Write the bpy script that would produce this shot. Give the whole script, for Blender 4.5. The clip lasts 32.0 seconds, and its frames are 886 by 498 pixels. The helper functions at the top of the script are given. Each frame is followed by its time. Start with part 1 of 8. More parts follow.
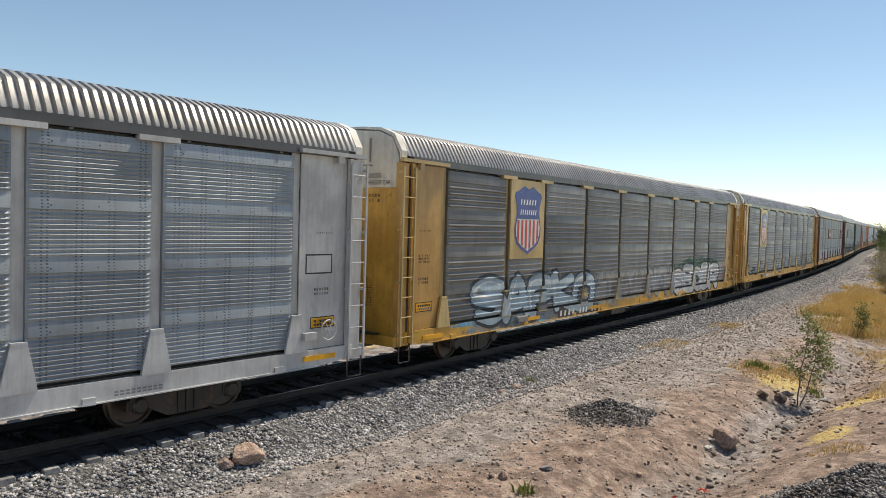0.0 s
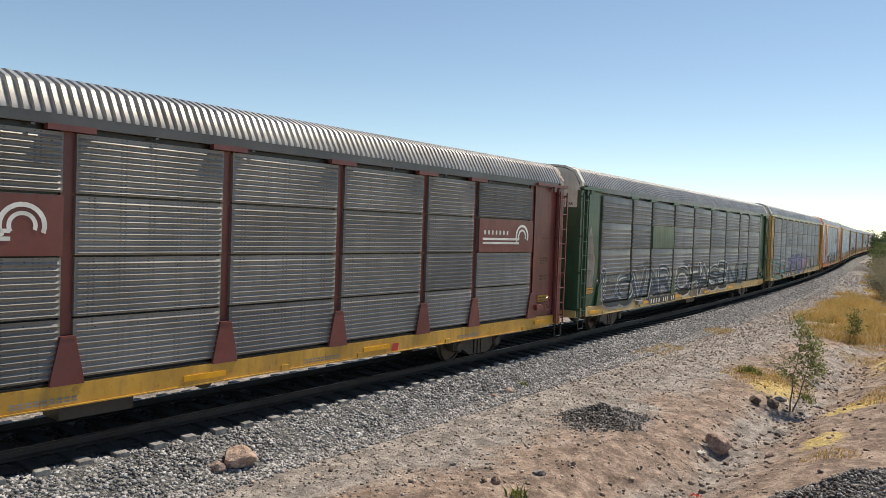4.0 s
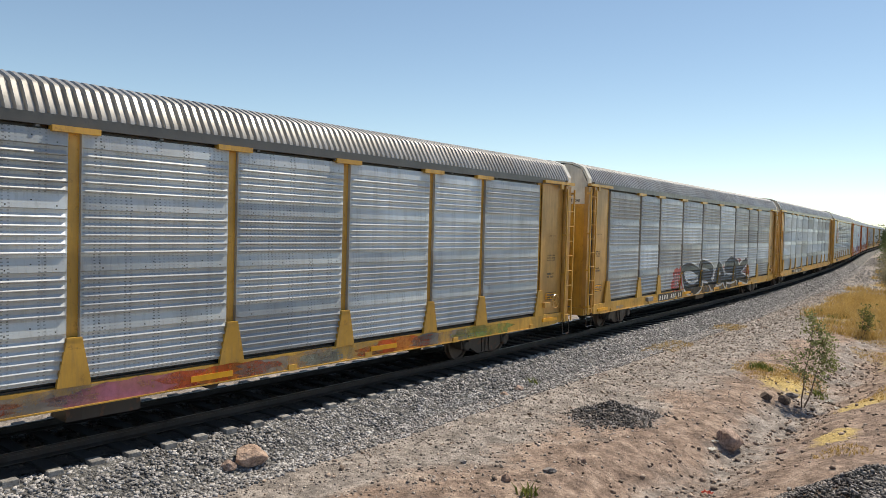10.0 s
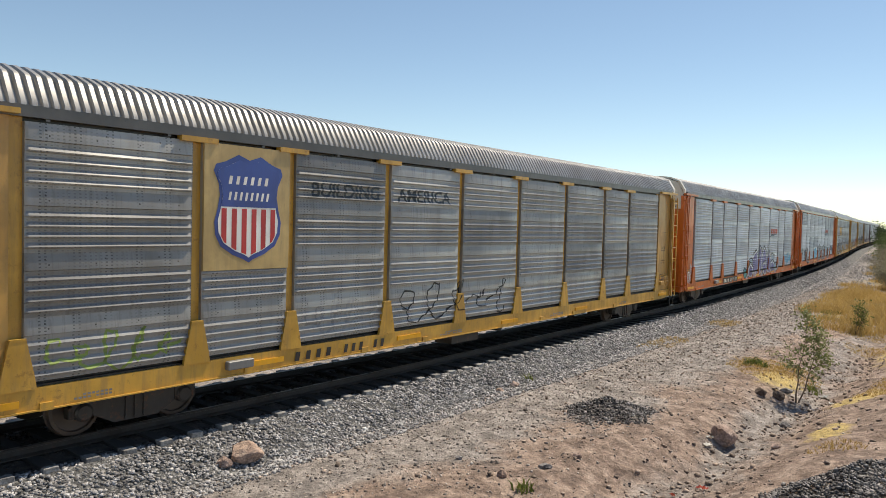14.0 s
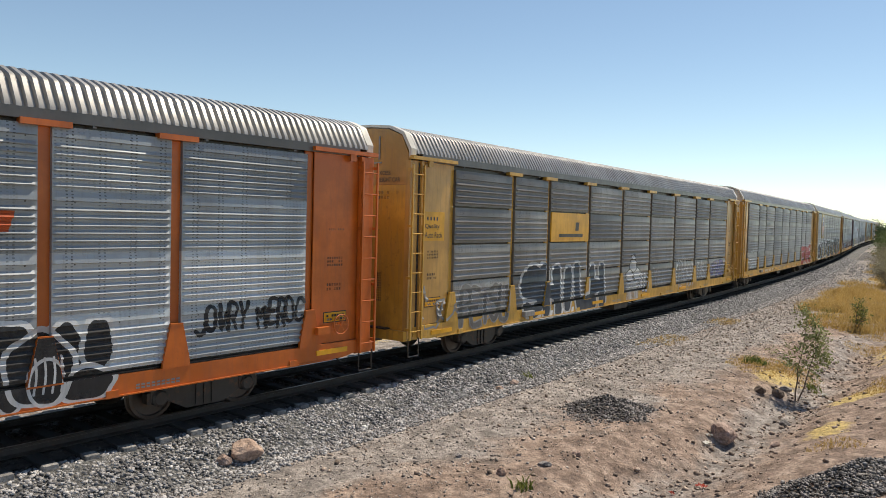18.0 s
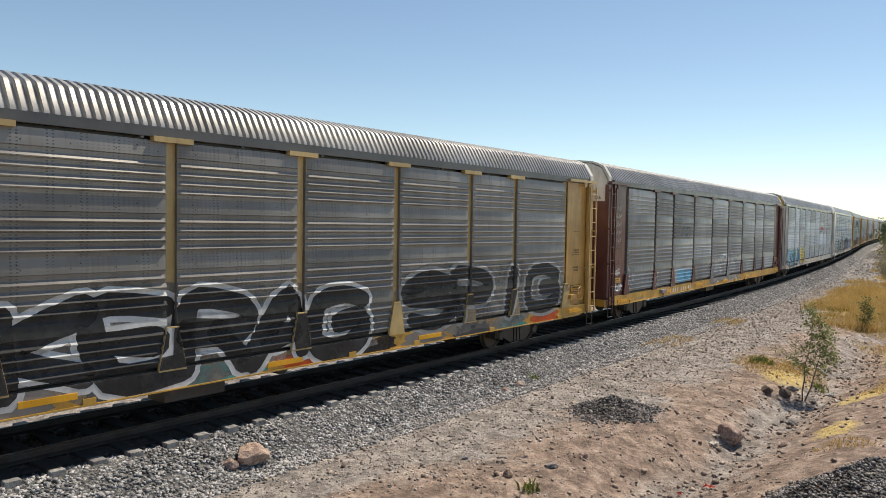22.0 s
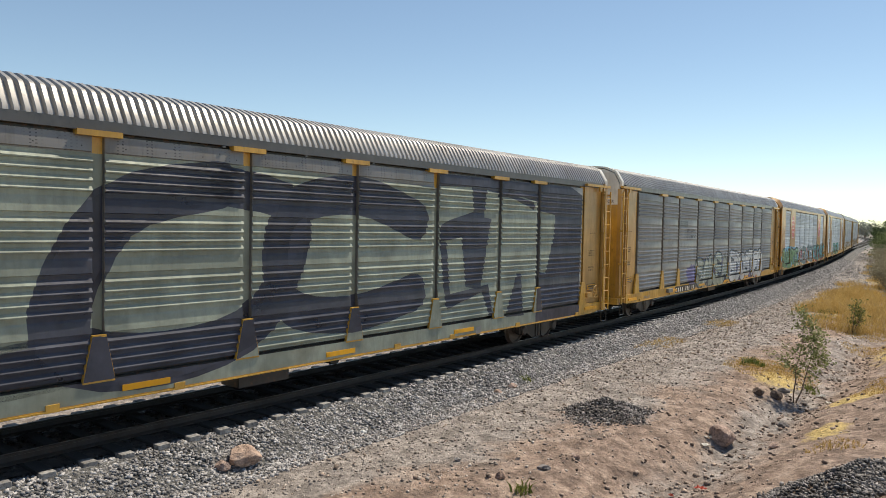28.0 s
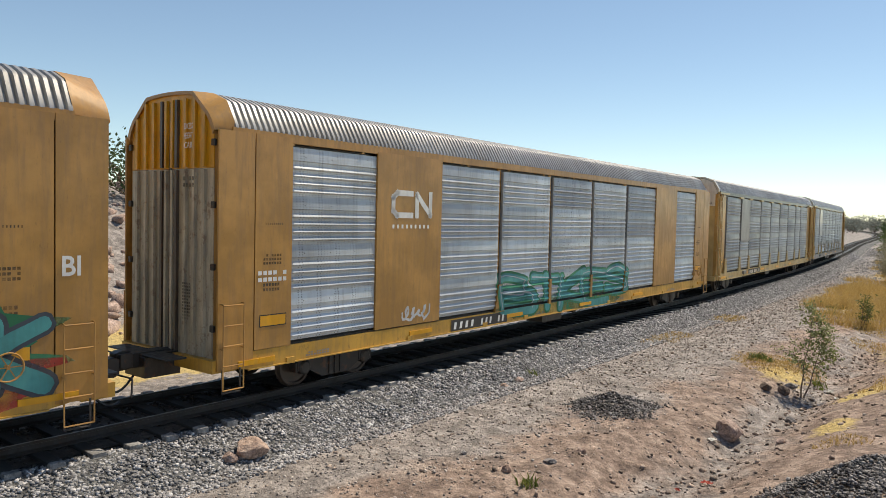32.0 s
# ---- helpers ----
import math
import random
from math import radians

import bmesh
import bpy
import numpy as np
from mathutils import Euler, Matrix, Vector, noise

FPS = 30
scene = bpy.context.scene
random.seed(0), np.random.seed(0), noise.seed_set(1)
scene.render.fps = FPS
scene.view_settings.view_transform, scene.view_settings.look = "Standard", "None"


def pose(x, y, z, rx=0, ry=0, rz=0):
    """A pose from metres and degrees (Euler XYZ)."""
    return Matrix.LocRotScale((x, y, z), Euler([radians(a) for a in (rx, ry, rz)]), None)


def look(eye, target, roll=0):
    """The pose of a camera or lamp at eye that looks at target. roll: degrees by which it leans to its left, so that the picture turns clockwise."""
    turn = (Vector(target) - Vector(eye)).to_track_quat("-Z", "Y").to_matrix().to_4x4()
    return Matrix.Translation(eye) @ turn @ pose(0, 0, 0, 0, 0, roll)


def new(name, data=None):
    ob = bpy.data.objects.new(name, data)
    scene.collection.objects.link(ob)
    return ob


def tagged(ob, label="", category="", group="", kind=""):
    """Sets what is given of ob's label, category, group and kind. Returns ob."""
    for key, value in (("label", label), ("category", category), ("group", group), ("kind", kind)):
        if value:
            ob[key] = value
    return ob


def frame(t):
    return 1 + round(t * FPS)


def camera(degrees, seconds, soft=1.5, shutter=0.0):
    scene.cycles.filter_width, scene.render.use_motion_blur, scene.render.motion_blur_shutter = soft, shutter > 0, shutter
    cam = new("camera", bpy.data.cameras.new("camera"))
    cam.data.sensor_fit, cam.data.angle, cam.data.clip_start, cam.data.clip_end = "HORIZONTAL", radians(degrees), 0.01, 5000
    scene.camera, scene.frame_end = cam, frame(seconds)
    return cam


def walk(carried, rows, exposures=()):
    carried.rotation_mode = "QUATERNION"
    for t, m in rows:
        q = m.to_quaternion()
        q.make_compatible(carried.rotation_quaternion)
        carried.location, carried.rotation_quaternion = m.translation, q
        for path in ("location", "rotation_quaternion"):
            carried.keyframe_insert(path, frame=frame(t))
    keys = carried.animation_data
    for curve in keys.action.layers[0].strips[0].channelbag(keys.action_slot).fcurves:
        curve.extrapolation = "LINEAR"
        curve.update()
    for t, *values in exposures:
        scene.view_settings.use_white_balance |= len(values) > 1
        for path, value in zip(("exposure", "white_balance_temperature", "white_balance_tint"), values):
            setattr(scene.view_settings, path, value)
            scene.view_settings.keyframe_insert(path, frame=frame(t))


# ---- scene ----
# camera: a hand-held phone on the bank beside the line
cam = camera(62.5, 32.0, 0.85)
TURNS = [  # seconds, yaw, pitch, roll
    (0, -0.000, -2.252, -1.930), (0.5, 0.261, -2.280, -1.946), (1, 0.148, -2.448, -2.093), (1.5, -0.255, -2.203, -2.171),
    (2, -0.362, -1.901, -2.351), (2.5, -0.089, -1.903, -2.327), (3, -0.001, -1.753, -2.395), (3.5, -0.121, -1.945, -2.381),
    (4, -0.414, -1.963, -2.364), (4.5, -0.396, -1.907, -2.512), (6.5, -0.826, -1.738, -2.556), (7, -0.856, -1.898, -2.481),
    (7.5, -0.864, -1.957, -2.484), (8, -1.027, -2.122, -2.104), (8.5, -0.946, -2.418, -1.547), (9, -0.360, -2.021, -1.450),
    (9.5, 0.278, -2.245, -1.567), (10, 0.231, -2.116, -1.854), (10.5, 0.264, -2.086, -2.004), (11, -0.257, -2.009, -1.914),
    (11.5, -0.472, -1.798, -1.938), (12, -0.564, -1.829, -1.789), (12.5, -0.519, -1.943, -1.761), (13, -0.464, -2.107, -1.584),
    (13.5, -0.295, -2.239, -1.681), (15.5, 0.141, -2.733, -1.942), (16, -0.261, -2.766, -1.745), (16.5, -0.038, -2.898, -1.600),
    (17, 0.161, -2.801, -1.609), (17.5, 0.251, -2.705, -1.738), (18, -0.136, -2.541, -1.863), (18.5, -0.241, -2.480, -1.786),
    (19, -0.138, -2.307, -1.934), (19.5, -0.039, -2.251, -1.830), (20, -0.231, -2.418, -1.723), (20.5, -0.388, -2.677, -1.567),
    (21, 0.011, -2.521, -1.357), (21.5, 0.194, -2.391, -1.317), (22, 0.192, -2.376, -1.333), (22.5, 0.152, -2.615, -1.345),
    (23, 0.313, -2.600, -1.205), (23.5, 0.331, -2.473, -1.402), (24, 0.485, -2.483, -1.369), (24.5, 0.219, -2.174, -1.374),
    (25, -0.035, -2.219, -1.464), (25.5, -0.155, -2.388, -1.364), (26, -0.176, -2.321, -1.427), (26.5, -0.181, -2.220, -1.310),
    (28.5, -0.385, -2.252, -1.514), (29, -0.256, -2.490, -1.316), (29.5, -0.008, -2.594, -1.809), (30, 0.014, -2.370, -1.654),
    (30.5, -0.006, -2.327, -1.650), (31, 0.150, -2.613, -1.474), (31.5, 0.122, -2.511, -1.540), (32, 0.206, -2.744, -1.673)]
EYE = (0.0, 0.0, 3.717)
walk(cam, [(t, pose(*EYE, 90 + p, r, y)) for t, y, p, r in TURNS], exposures=[(0.0, 0.07, 7400, 4.5), (32.0, 0.07, 7400, 4.5)])

# clear midday sky, sun high and ahead along the line
SUN_BEARING, SUN_HEIGHT = 47.5, 60.0
world = bpy.data.worlds.new("sky")
scene.world = world
world.use_nodes = True
wn = world.node_tree
sky = wn.nodes.new("ShaderNodeTexSky")
sky.sky_type, sky.sun_disc = "NISHITA", False
sky.sun_elevation, sky.sun_rotation = radians(SUN_HEIGHT), radians(SUN_BEARING)
sky.air_density, sky.dust_density, sky.ozone_density = 1.0, 0.25, 1.8
sky.altitude = 1800
wn.links.new(sky.outputs[0], wn.nodes["Background"].inputs[0])
wn.nodes["Background"].inputs[1].default_value = 0.14
sun = new("sun", bpy.data.lights.new("sun", "SUN"))
sun.data.energy, sun.data.angle, sun.data.color = 5.0, radians(0.6), (1.0, 0.915, 0.835)
_b, _e = radians(SUN_BEARING), radians(SUN_HEIGHT)
SUN_WAY = Vector((math.sin(_b) * math.cos(_e), math.cos(_b) * math.cos(_e), math.sin(_e)))
sun.matrix_world = look(SUN_WAY * 300, (0, 0, 0))

# ---- the line: a plan curve, s metres along it, heading away from the camera to the right ----
STEP = np.arange(-720.0, 901.0, 1.0)
_k = np.interp(STEP, [-200, -60, 0, 40, 90, 160, 260, 420, 800], [0, 1.945, 1.945, 1.377, 0.815, -0.581, 0.586, 0.755, 0.755]) / 1000
_th = np.concatenate([[0], np.cumsum((_k[1:] + _k[:-1]) / 2)])
_i0 = 720
_th = _th - _th[_i0] + radians(50.588)
_x = np.concatenate([[0], np.cumsum((np.cos(_th[1:]) + np.cos(_th[:-1])) / 2)])
_y = np.concatenate([[0], np.cumsum((np.sin(_th[1:]) + np.sin(_th[:-1])) / 2)])
LINE_X = _x - _x[_i0] - math.sin(radians(50.588)) * 12.67
LINE_Y = _y - _y[_i0] + math.cos(radians(50.588)) * 12.67
LINE_TH = _th
GRADE, CANT = 0.0025, 0.41


def line_at(s):
    """x, y, z and heading of the track's middle."""
    return (float(np.interp(s, STEP, LINE_X)), float(np.interp(s, STEP, LINE_Y)), GRADE * s, float(np.interp(s, STEP, LINE_TH)))


def beside(s, off, h=0.0):
    """A place off metres to the right of the line and h above the rail."""
    x, y, z, th = line_at(s)
    return Vector((x + math.sin(th) * off, y - math.cos(th) * off, z + h))


# ---- materials ----
def nodes_of(name):
    m = bpy.data.materials.new(name)
    m.use_nodes = True
    return m, m.node_tree, m.node_tree.nodes["Principled BSDF"]


def put(nt, kind, **sets):
    n = nt.nodes.new(kind)
    for key, v in sets.items():
        if key == "blend":
            n.blend_type = v
        elif key == "op":
            n.operation = v
        elif key == "dtype":
            n.data_type = v
        else:
            n.inputs[key].default_value = v
    return n


def ramp(nt, src, stops):
    r = nt.nodes.new("ShaderNodeValToRGB")
    el = r.color_ramp.elements
    while len(el) < len(stops):
        el.new(0.5)
    for e, (p, c) in zip(el, stops):
        e.position, e.color = p, (*c, 1) if len(c) == 3 else c
    nt.links.new(src, r.inputs[0])
    return r.outputs[0]


def mixed(nt, fac, a, b, blend="MIX"):
    n = nt.nodes.new("ShaderNodeMix")
    n.data_type, n.blend_type = "RGBA", blend
    for sock, v in ((n.inputs[0], fac), (n.inputs[6], a), (n.inputs[7], b)):
        if hasattr(v, "is_output"):
            nt.links.new(v, sock)
        elif isinstance(v, (int, float)):
            sock.default_value = v
        else:
            sock.default_value = (*v, 1)
    return n.outputs[2]


def shifted(nt, scale=(1, 1, 1), world_space=False):
    """Object coordinates, moved by the object's random number, scaled."""
    tc = nt.nodes.new("ShaderNodeTexCoord")
    mp = nt.nodes.new("ShaderNodeMapping")
    mp.inputs["Scale"].default_value = scale
    if world_space:
        g = nt.nodes.new("ShaderNodeNewGeometry")
        nt.links.new(g.outputs["Position"], mp.inputs["Vector"])
    else:
        oi = nt.nodes.new("ShaderNodeObjectInfo")
        mul = put(nt, "ShaderNodeMath", op="MULTIPLY")
        mul.inputs[1].default_value = 37.0
        nt.links.new(oi.outputs["Random"], mul.inputs[0])
        nt.links.new(tc.outputs["Object"], mp.inputs["Vector"])
        nt.links.new(mul.outputs[0], mp.inputs["Location"])
    return mp.outputs[0]


def noise_of(nt, vec, scale, detail=4.0, rough=0.55):
    n = nt.nodes.new("ShaderNodeTexNoise")
    n.inputs["Scale"].default_value, n.inputs["Detail"].default_value, n.inputs["Roughness"].default_value = scale, detail, rough
    nt.links.new(vec, n.inputs["Vector"])
    return n.outputs["Fac"]


def bump_of(nt, bsdf, height, strength=0.3, distance=0.01):
    b = nt.nodes.new("ShaderNodeBump")
    b.inputs["Strength"].default_value, b.inputs["Distance"].default_value = strength, distance
    nt.links.new(height, b.inputs["Height"])
    nt.links.new(b.outputs[0], bsdf.inputs["Normal"])


def paint(name, col, dirt=0.35, rough=0.5, rust=0.0, gloss=0.5):
    """Weathered coach paint: fine grime, streaks that run down, some rust."""
    m, nt, b = nodes_of(name)
    v1 = shifted(nt)
    v2 = shifted(nt, (3.0, 3.0, 0.35))
    big = noise_of(nt, v1, 0.9, 5.0, 0.6)
    streak = noise_of(nt, v2, 3.2, 5.0, 0.65)
    dirty = tuple(c * 0.45 + 0.05 for c in col)
    pale = tuple(min(1.0, c * 1.15 + 0.008) for c in col)
    c1 = mixed(nt, ramp(nt, big, [(0.42, (0, 0, 0)), (0.60, (1, 1, 1))]), tuple(x * 0.86 for x in col), pale)
    c2 = mixed(nt, ramp(nt, streak, [(0.46, (0, 0, 0)), (0.68, (dirt, dirt, dirt))]), c1, dirty)
    scuff = noise_of(nt, shifted(nt, (7.0, 7.0, 1.6)), 4.0, 6.0, 0.75)
    c2 = mixed(nt, ramp(nt, scuff, [(0.60, (0, 0, 0)), (0.68, (0.7 * dirt,) * 3)]), c2, tuple(x * 0.35 for x in dirty))
    if rust:
        spots = noise_of(nt, v1, 5.5, 6.0, 0.7)
        c2 = mixed(nt, ramp(nt, spots, [(0.66 - 0.2 * rust, (0, 0, 0)), (0.74 - 0.2 * rust, (rust, rust, rust))]), c2, (0.13, 0.05, 0.022))
    nt.links.new(c2, b.inputs["Base Color"])
    nt.links.new(ramp(nt, streak, [(0.35, (0.68 * rough,) * 3), (0.75, (min(1.0, rough + 0.15),) * 3)]), b.inputs["Roughness"])
    b.inputs["Specular IOR Level"].default_value = gloss
    b.inputs["Coat Weight"].default_value, b.inputs["Coat Roughness"].default_value = 0.3 if gloss > 0.4 else 0.2, 0.12
    bump_of(nt, b, noise_of(nt, v1, 1.5, 3.0), 0.28, 0.03)
    return m


def galvanised(name, light, dark, dirt, holes=0.5, metal=0.6, rough=0.40):
    """Zinc-coated corrugated sheet with columns of small slots, rivets, water streaks and grime; each sheet has a tone of its own."""
    m, nt, b = nodes_of(name)
    v1 = shifted(nt)
    v2 = shifted(nt, (1.0, 1.0, 0.45))
    patch = noise_of(nt, v1, 0.55, 3.0, 0.5)
    streak = noise_of(nt, v2, 2.1, 6.0, 0.62)
    c1 = mixed(nt, ramp(nt, patch, [(0.34, (0, 0, 0)), (0.66, (1, 1, 1))]), dark, light)
    c2 = mixed(nt, ramp(nt, streak, [(0.48, (0, 0, 0)), (0.76, (0.6 * dirt,) * 3)]), c1, (0.13, 0.115, 0.095))
    runs = noise_of(nt, shifted(nt, (5.0, 5.0, 0.25)), 2.6, 5.0, 0.7)
    c2 = mixed(nt, ramp(nt, runs, [(0.53, (0, 0, 0)), (0.66, (0.55 * dirt,) * 3)]), c2, (0.10, 0.085, 0.07))
    oi = nt.nodes.new("ShaderNodeObjectInfo")
    tone = ramp(nt, oi.outputs["Random"], [(0.0, (0.70, 0.71, 0.73)), (0.35, (0.93, 0.93, 0.93)), (0.7, (1.04, 1.04, 1.03)), (1.0, (1.16, 1.18, 1.20))])
    if holes:
        c2 = mixed(nt, 1.0, c2, tone, "MULTIPLY")
    tc = nt.nodes.new("ShaderNodeTexCoord")
    sep = nt.nodes.new("ShaderNodeSeparateXYZ")
    nt.links.new(tc.outputs["Object"], sep.inputs[0])

    def cells(axis, pitch, low, high):
        d = put(nt, "ShaderNodeMath", op="DIVIDE")
        d.inputs[1].default_value = pitch
        nt.links.new(sep.outputs[axis], d.inputs[0])
        fr = put(nt, "ShaderNodeMath", op="FRACT")
        nt.links.new(d.outputs[0], fr.inputs[0])
        g = put(nt, "ShaderNodeMath", op="GREATER_THAN")
        g.inputs[1].default_value = low
        nt.links.new(fr.outputs[0], g.inputs[0])
        ls = put(nt, "ShaderNodeMath", op="LESS_THAN")
        ls.inputs[1].default_value = high
        nt.links.new(fr.outputs[0], ls.inputs[0])
        return times(g.outputs[0], ls.outputs[0])

    def times(a, c, op="MULTIPLY"):
        mu = put(nt, "ShaderNodeMath", op=op)
        nt.links.new(a, mu.inputs[0]), nt.links.new(c, mu.inputs[1])
        return mu.outputs[0]

    if holes:
        slots = times(cells("X", 0.083, 0.28, 0.66), cells("Z", 0.05, 0.3, 0.68))
        wide = ramp(nt, noise_of(nt, v1, 0.9, 2.0), [(0.50, (0.03 * holes,) * 3), (0.60, (0.40 * holes,) * 3)])
        group = times(cells("X", 0.498, 0.30, 0.68), ramp(nt, noise_of(nt, v1, 1.1, 2.0), [(0.36, (0.10 * holes,) * 3), (0.54, (0.8 * holes,) * 3)]))
        mask = times(slots, times(wide, group, "MAXIMUM"))
        c2 = mixed(nt, mask, c2, (0.025, 0.025, 0.027))
        rivets = times(cells("X", 0.70, 0.46, 0.492), cells("Z", 2.0, 0.372, 0.383))
        rivets = times(rivets, times(cells("X", 0.90, 0.30, 0.325), cells("Z", 2.0, 0.412, 0.422)), "MAXIMUM")
        c2 = mixed(nt, rivets, c2, (0.04, 0.035, 0.03))
    nt.links.new(c2, b.inputs["Base Color"])
    b.inputs["Metallic"].default_value = metal
    b.inputs["Coat Weight"].default_value, b.inputs["Coat Roughness"].default_value = 0.3 if holes else 0.0, 0.3
    nt.links.new(ramp(nt, streak, [(0.3, (rough,) * 3), (0.8, (rough + 0.25,) * 3)]), b.inputs["Roughness"])
    bump_of(nt, b, noise_of(nt, v1, 1.4, 2.0), 0.3, 0.03)
    return m


def rough_stuff(name, stops, scale, detail_scale, strength=0.6, distance=0.03, rough=0.95, spread=0.0):
    """Earth, stone and gravel: two scales of colour, grainy relief."""
    m, nt, b = nodes_of(name)
    v = shifted(nt, world_space=True)
    a = noise_of(nt, v, scale, 5.0, 0.6)
    f = noise_of(nt, v, detail_scale, 6.0, 0.7)
    fine = ramp(nt, f, [(0.38, (0.5, 0.5, 0.5)), (0.48, (0.95, 0.95, 0.95)), (0.62, (1.35, 1.32, 1.28))])
    stops = [(0.5 + (p - 0.5) * 0.5, q) for p, q in stops]
    col = ramp(nt, a, stops)
    col = mixed(nt, 0.85, col, fine, "MULTIPLY")
    if spread:
        g = nt.nodes.new("ShaderNodeNewGeometry")
        isl = ramp(nt, g.outputs["Random Per Island"], [(0.0, (1 - spread,) * 3), (1.0, (1 + spread,) * 3)])
        col = mixed(nt, 1.0, col, isl, "MULTIPLY")
    nt.links.new(col, b.inputs["Base Color"])
    b.inputs["Roughness"].default_value = rough
    bump_of(nt, b, f, strength, distance)
    return m


def leafy(name, a, c, rough=0.6, through_light=0.4):
    """Leaves and blades: colour by piece, some light passes through."""
    m, nt, b = nodes_of(name)
    g = nt.nodes.new("ShaderNodeNewGeometry")
    col = ramp(nt, g.outputs["Random Per Island"], [(0.0, a), (1.0, c)])
    nt.links.new(col, b.inputs["Base Color"])
    b.inputs["Roughness"].default_value = rough
    tr = nt.nodes.new("ShaderNodeBsdfTranslucent")
    nt.links.new(col, tr.inputs["Color"])
    mx = nt.nodes.new("ShaderNodeMixShader")
    mx.inputs[0].default_value = through_light
    nt.links.new(b.outputs[0], mx.inputs[1]), nt.links.new(tr.outputs[0], mx.inputs[2])
    nt.links.new(mx.outputs[0], nt.nodes["Material Output"].inputs["Surface"])
    return m


YELLOW = paint("weathered_yellow_paint", (0.56, 0.31, 0.045), 0.5, 0.5, 0.4)
TAN = paint("faded_ochre_paint", (0.42, 0.215, 0.048), 0.45, 0.5, 0.15)
BUFF = paint("buff_yellow_paint", (0.50, 0.355, 0.15), 0.35, 0.55, 0.15)
OCHRE = paint("stained_ochre_paint", (0.47, 0.26, 0.065), 0.4, 0.5, 0.2)
END_WHITE = paint("grimy_cream_end_paint", (0.40, 0.365, 0.29), 0.7, 0.6, 0.5)
ORANGE = paint("orange_paint", (0.52, 0.112, 0.006), 0.3, 0.55, 0.1)
OXIDE = paint("oxide_red_paint", (0.16, 0.034, 0.031), 0.5, 0.6, 0.3)
BROWN = paint("dark_brown_red_paint", (0.10, 0.028, 0.028), 0.4, 0.6, 0.2)
RUSTY_WHITE = paint("rust_stained_white_paint", (0.50, 0.44, 0.36), 0.7, 0.6, 0.8)
GREEN = paint("dark_green_paint", (0.022, 0.075, 0.035), 0.35, 0.6, 0.1)
WHITE = paint("dirty_white_paint", (0.62, 0.60, 0.55), 0.4, 0.5, 0.12)
LIGHT_GREY = paint("light_grey_paint", (0.50, 0.50, 0.50), 0.4, 0.5, 0.15)
STRIPE = paint("reflective_amber_strip", (0.75, 0.36, 0.01), 0.2, 0.4)
DEEP_YELLOW = paint("bright_door_yellow", (0.62, 0.31, 0.01), 0.3, 0.5, 0.15)
BLACK = paint("black_paint", (0.015, 0.015, 0.017), 0.2, 0.55)
SIGN_WHITE = paint("sign_white", (0.78, 0.78, 0.76), 0.2, 0.5)
SIGN_BLUE = paint("sign_blue", (0.018, 0.055, 0.28), 0.2, 0.5)
SIGN_RED = paint("sign_red", (0.50, 0.025, 0.035), 0.2, 0.5)
ZINC_NEW = galvanised("bright_zinc_sheet", (0.54, 0.565, 0.59), (0.40, 0.425, 0.45), 0.4, 0.8, 0.45, 0.40)
ZINC_MID = galvanised("grey_zinc_sheet", (0.38, 0.377, 0.37), (0.26, 0.255, 0.25), 0.5, 0.85, 0.4, 0.40)
ZINC_OLD = galvanised("dull_dark_zinc_sheet", (0.27, 0.258, 0.245), (0.17, 0.162, 0.155), 0.6, 0.85, 0.35, 0.42)
ZINC_BLUE = galvanised("blue_grey_zinc_sheet", (0.34, 0.372, 0.405), (0.24, 0.265, 0.29), 0.35, 0.95, 0.4, 0.42)
ZINC_WARM = galvanised("brownish_zinc_sheet", (0.255, 0.24, 0.226), (0.175, 0.165, 0.155), 0.5, 0.85, 0.4, 0.40)
ROOF_ZINC = galvanised("roof_zinc_sheet", (0.40, 0.395, 0.39), (0.29, 0.285, 0.28), 0.5, 0.0, 0.5, 0.36)
EAVE_GREY = paint("dark_grey_eave_steel", (0.075, 0.073, 0.075), 0.5, 0.5)
RAIL_GREY = paint("grey_steel", (0.23, 0.23, 0.23), 0.5, 0.5)
DARK_STEEL = paint("grimy_black_steel", (0.022, 0.019, 0.017), 0.5, 0.7, 0.5)
WHEEL_STEEL = paint("rusty_wheel_steel", (0.06, 0.042, 0.031), 0.5, 0.6, 0.4)
TREAD = paint("bright_worn_steel", (0.16, 0.145, 0.13), 0.4, 0.45)
RAIL_STEEL = paint("rusty_rail_steel", (0.035, 0.026, 0.021), 0.5, 0.6, 0.3)
CONCRETE = rough_stuff("concrete_sleeper", [(0.3, (0.16, 0.155, 0.155)), (0.7, (0.30, 0.295, 0.29))], 3.0, 30.0, 0.4, 0.01)
# near-black concrete: the shade under the train is put into the colour
SHADE_CONCRETE = rough_stuff("train_shade_sleeper", [(0.3, (0.03, 0.027, 0.025)), (0.7, (0.06, 0.054, 0.05))], 3.0, 30.0, 0.4, 0.01)


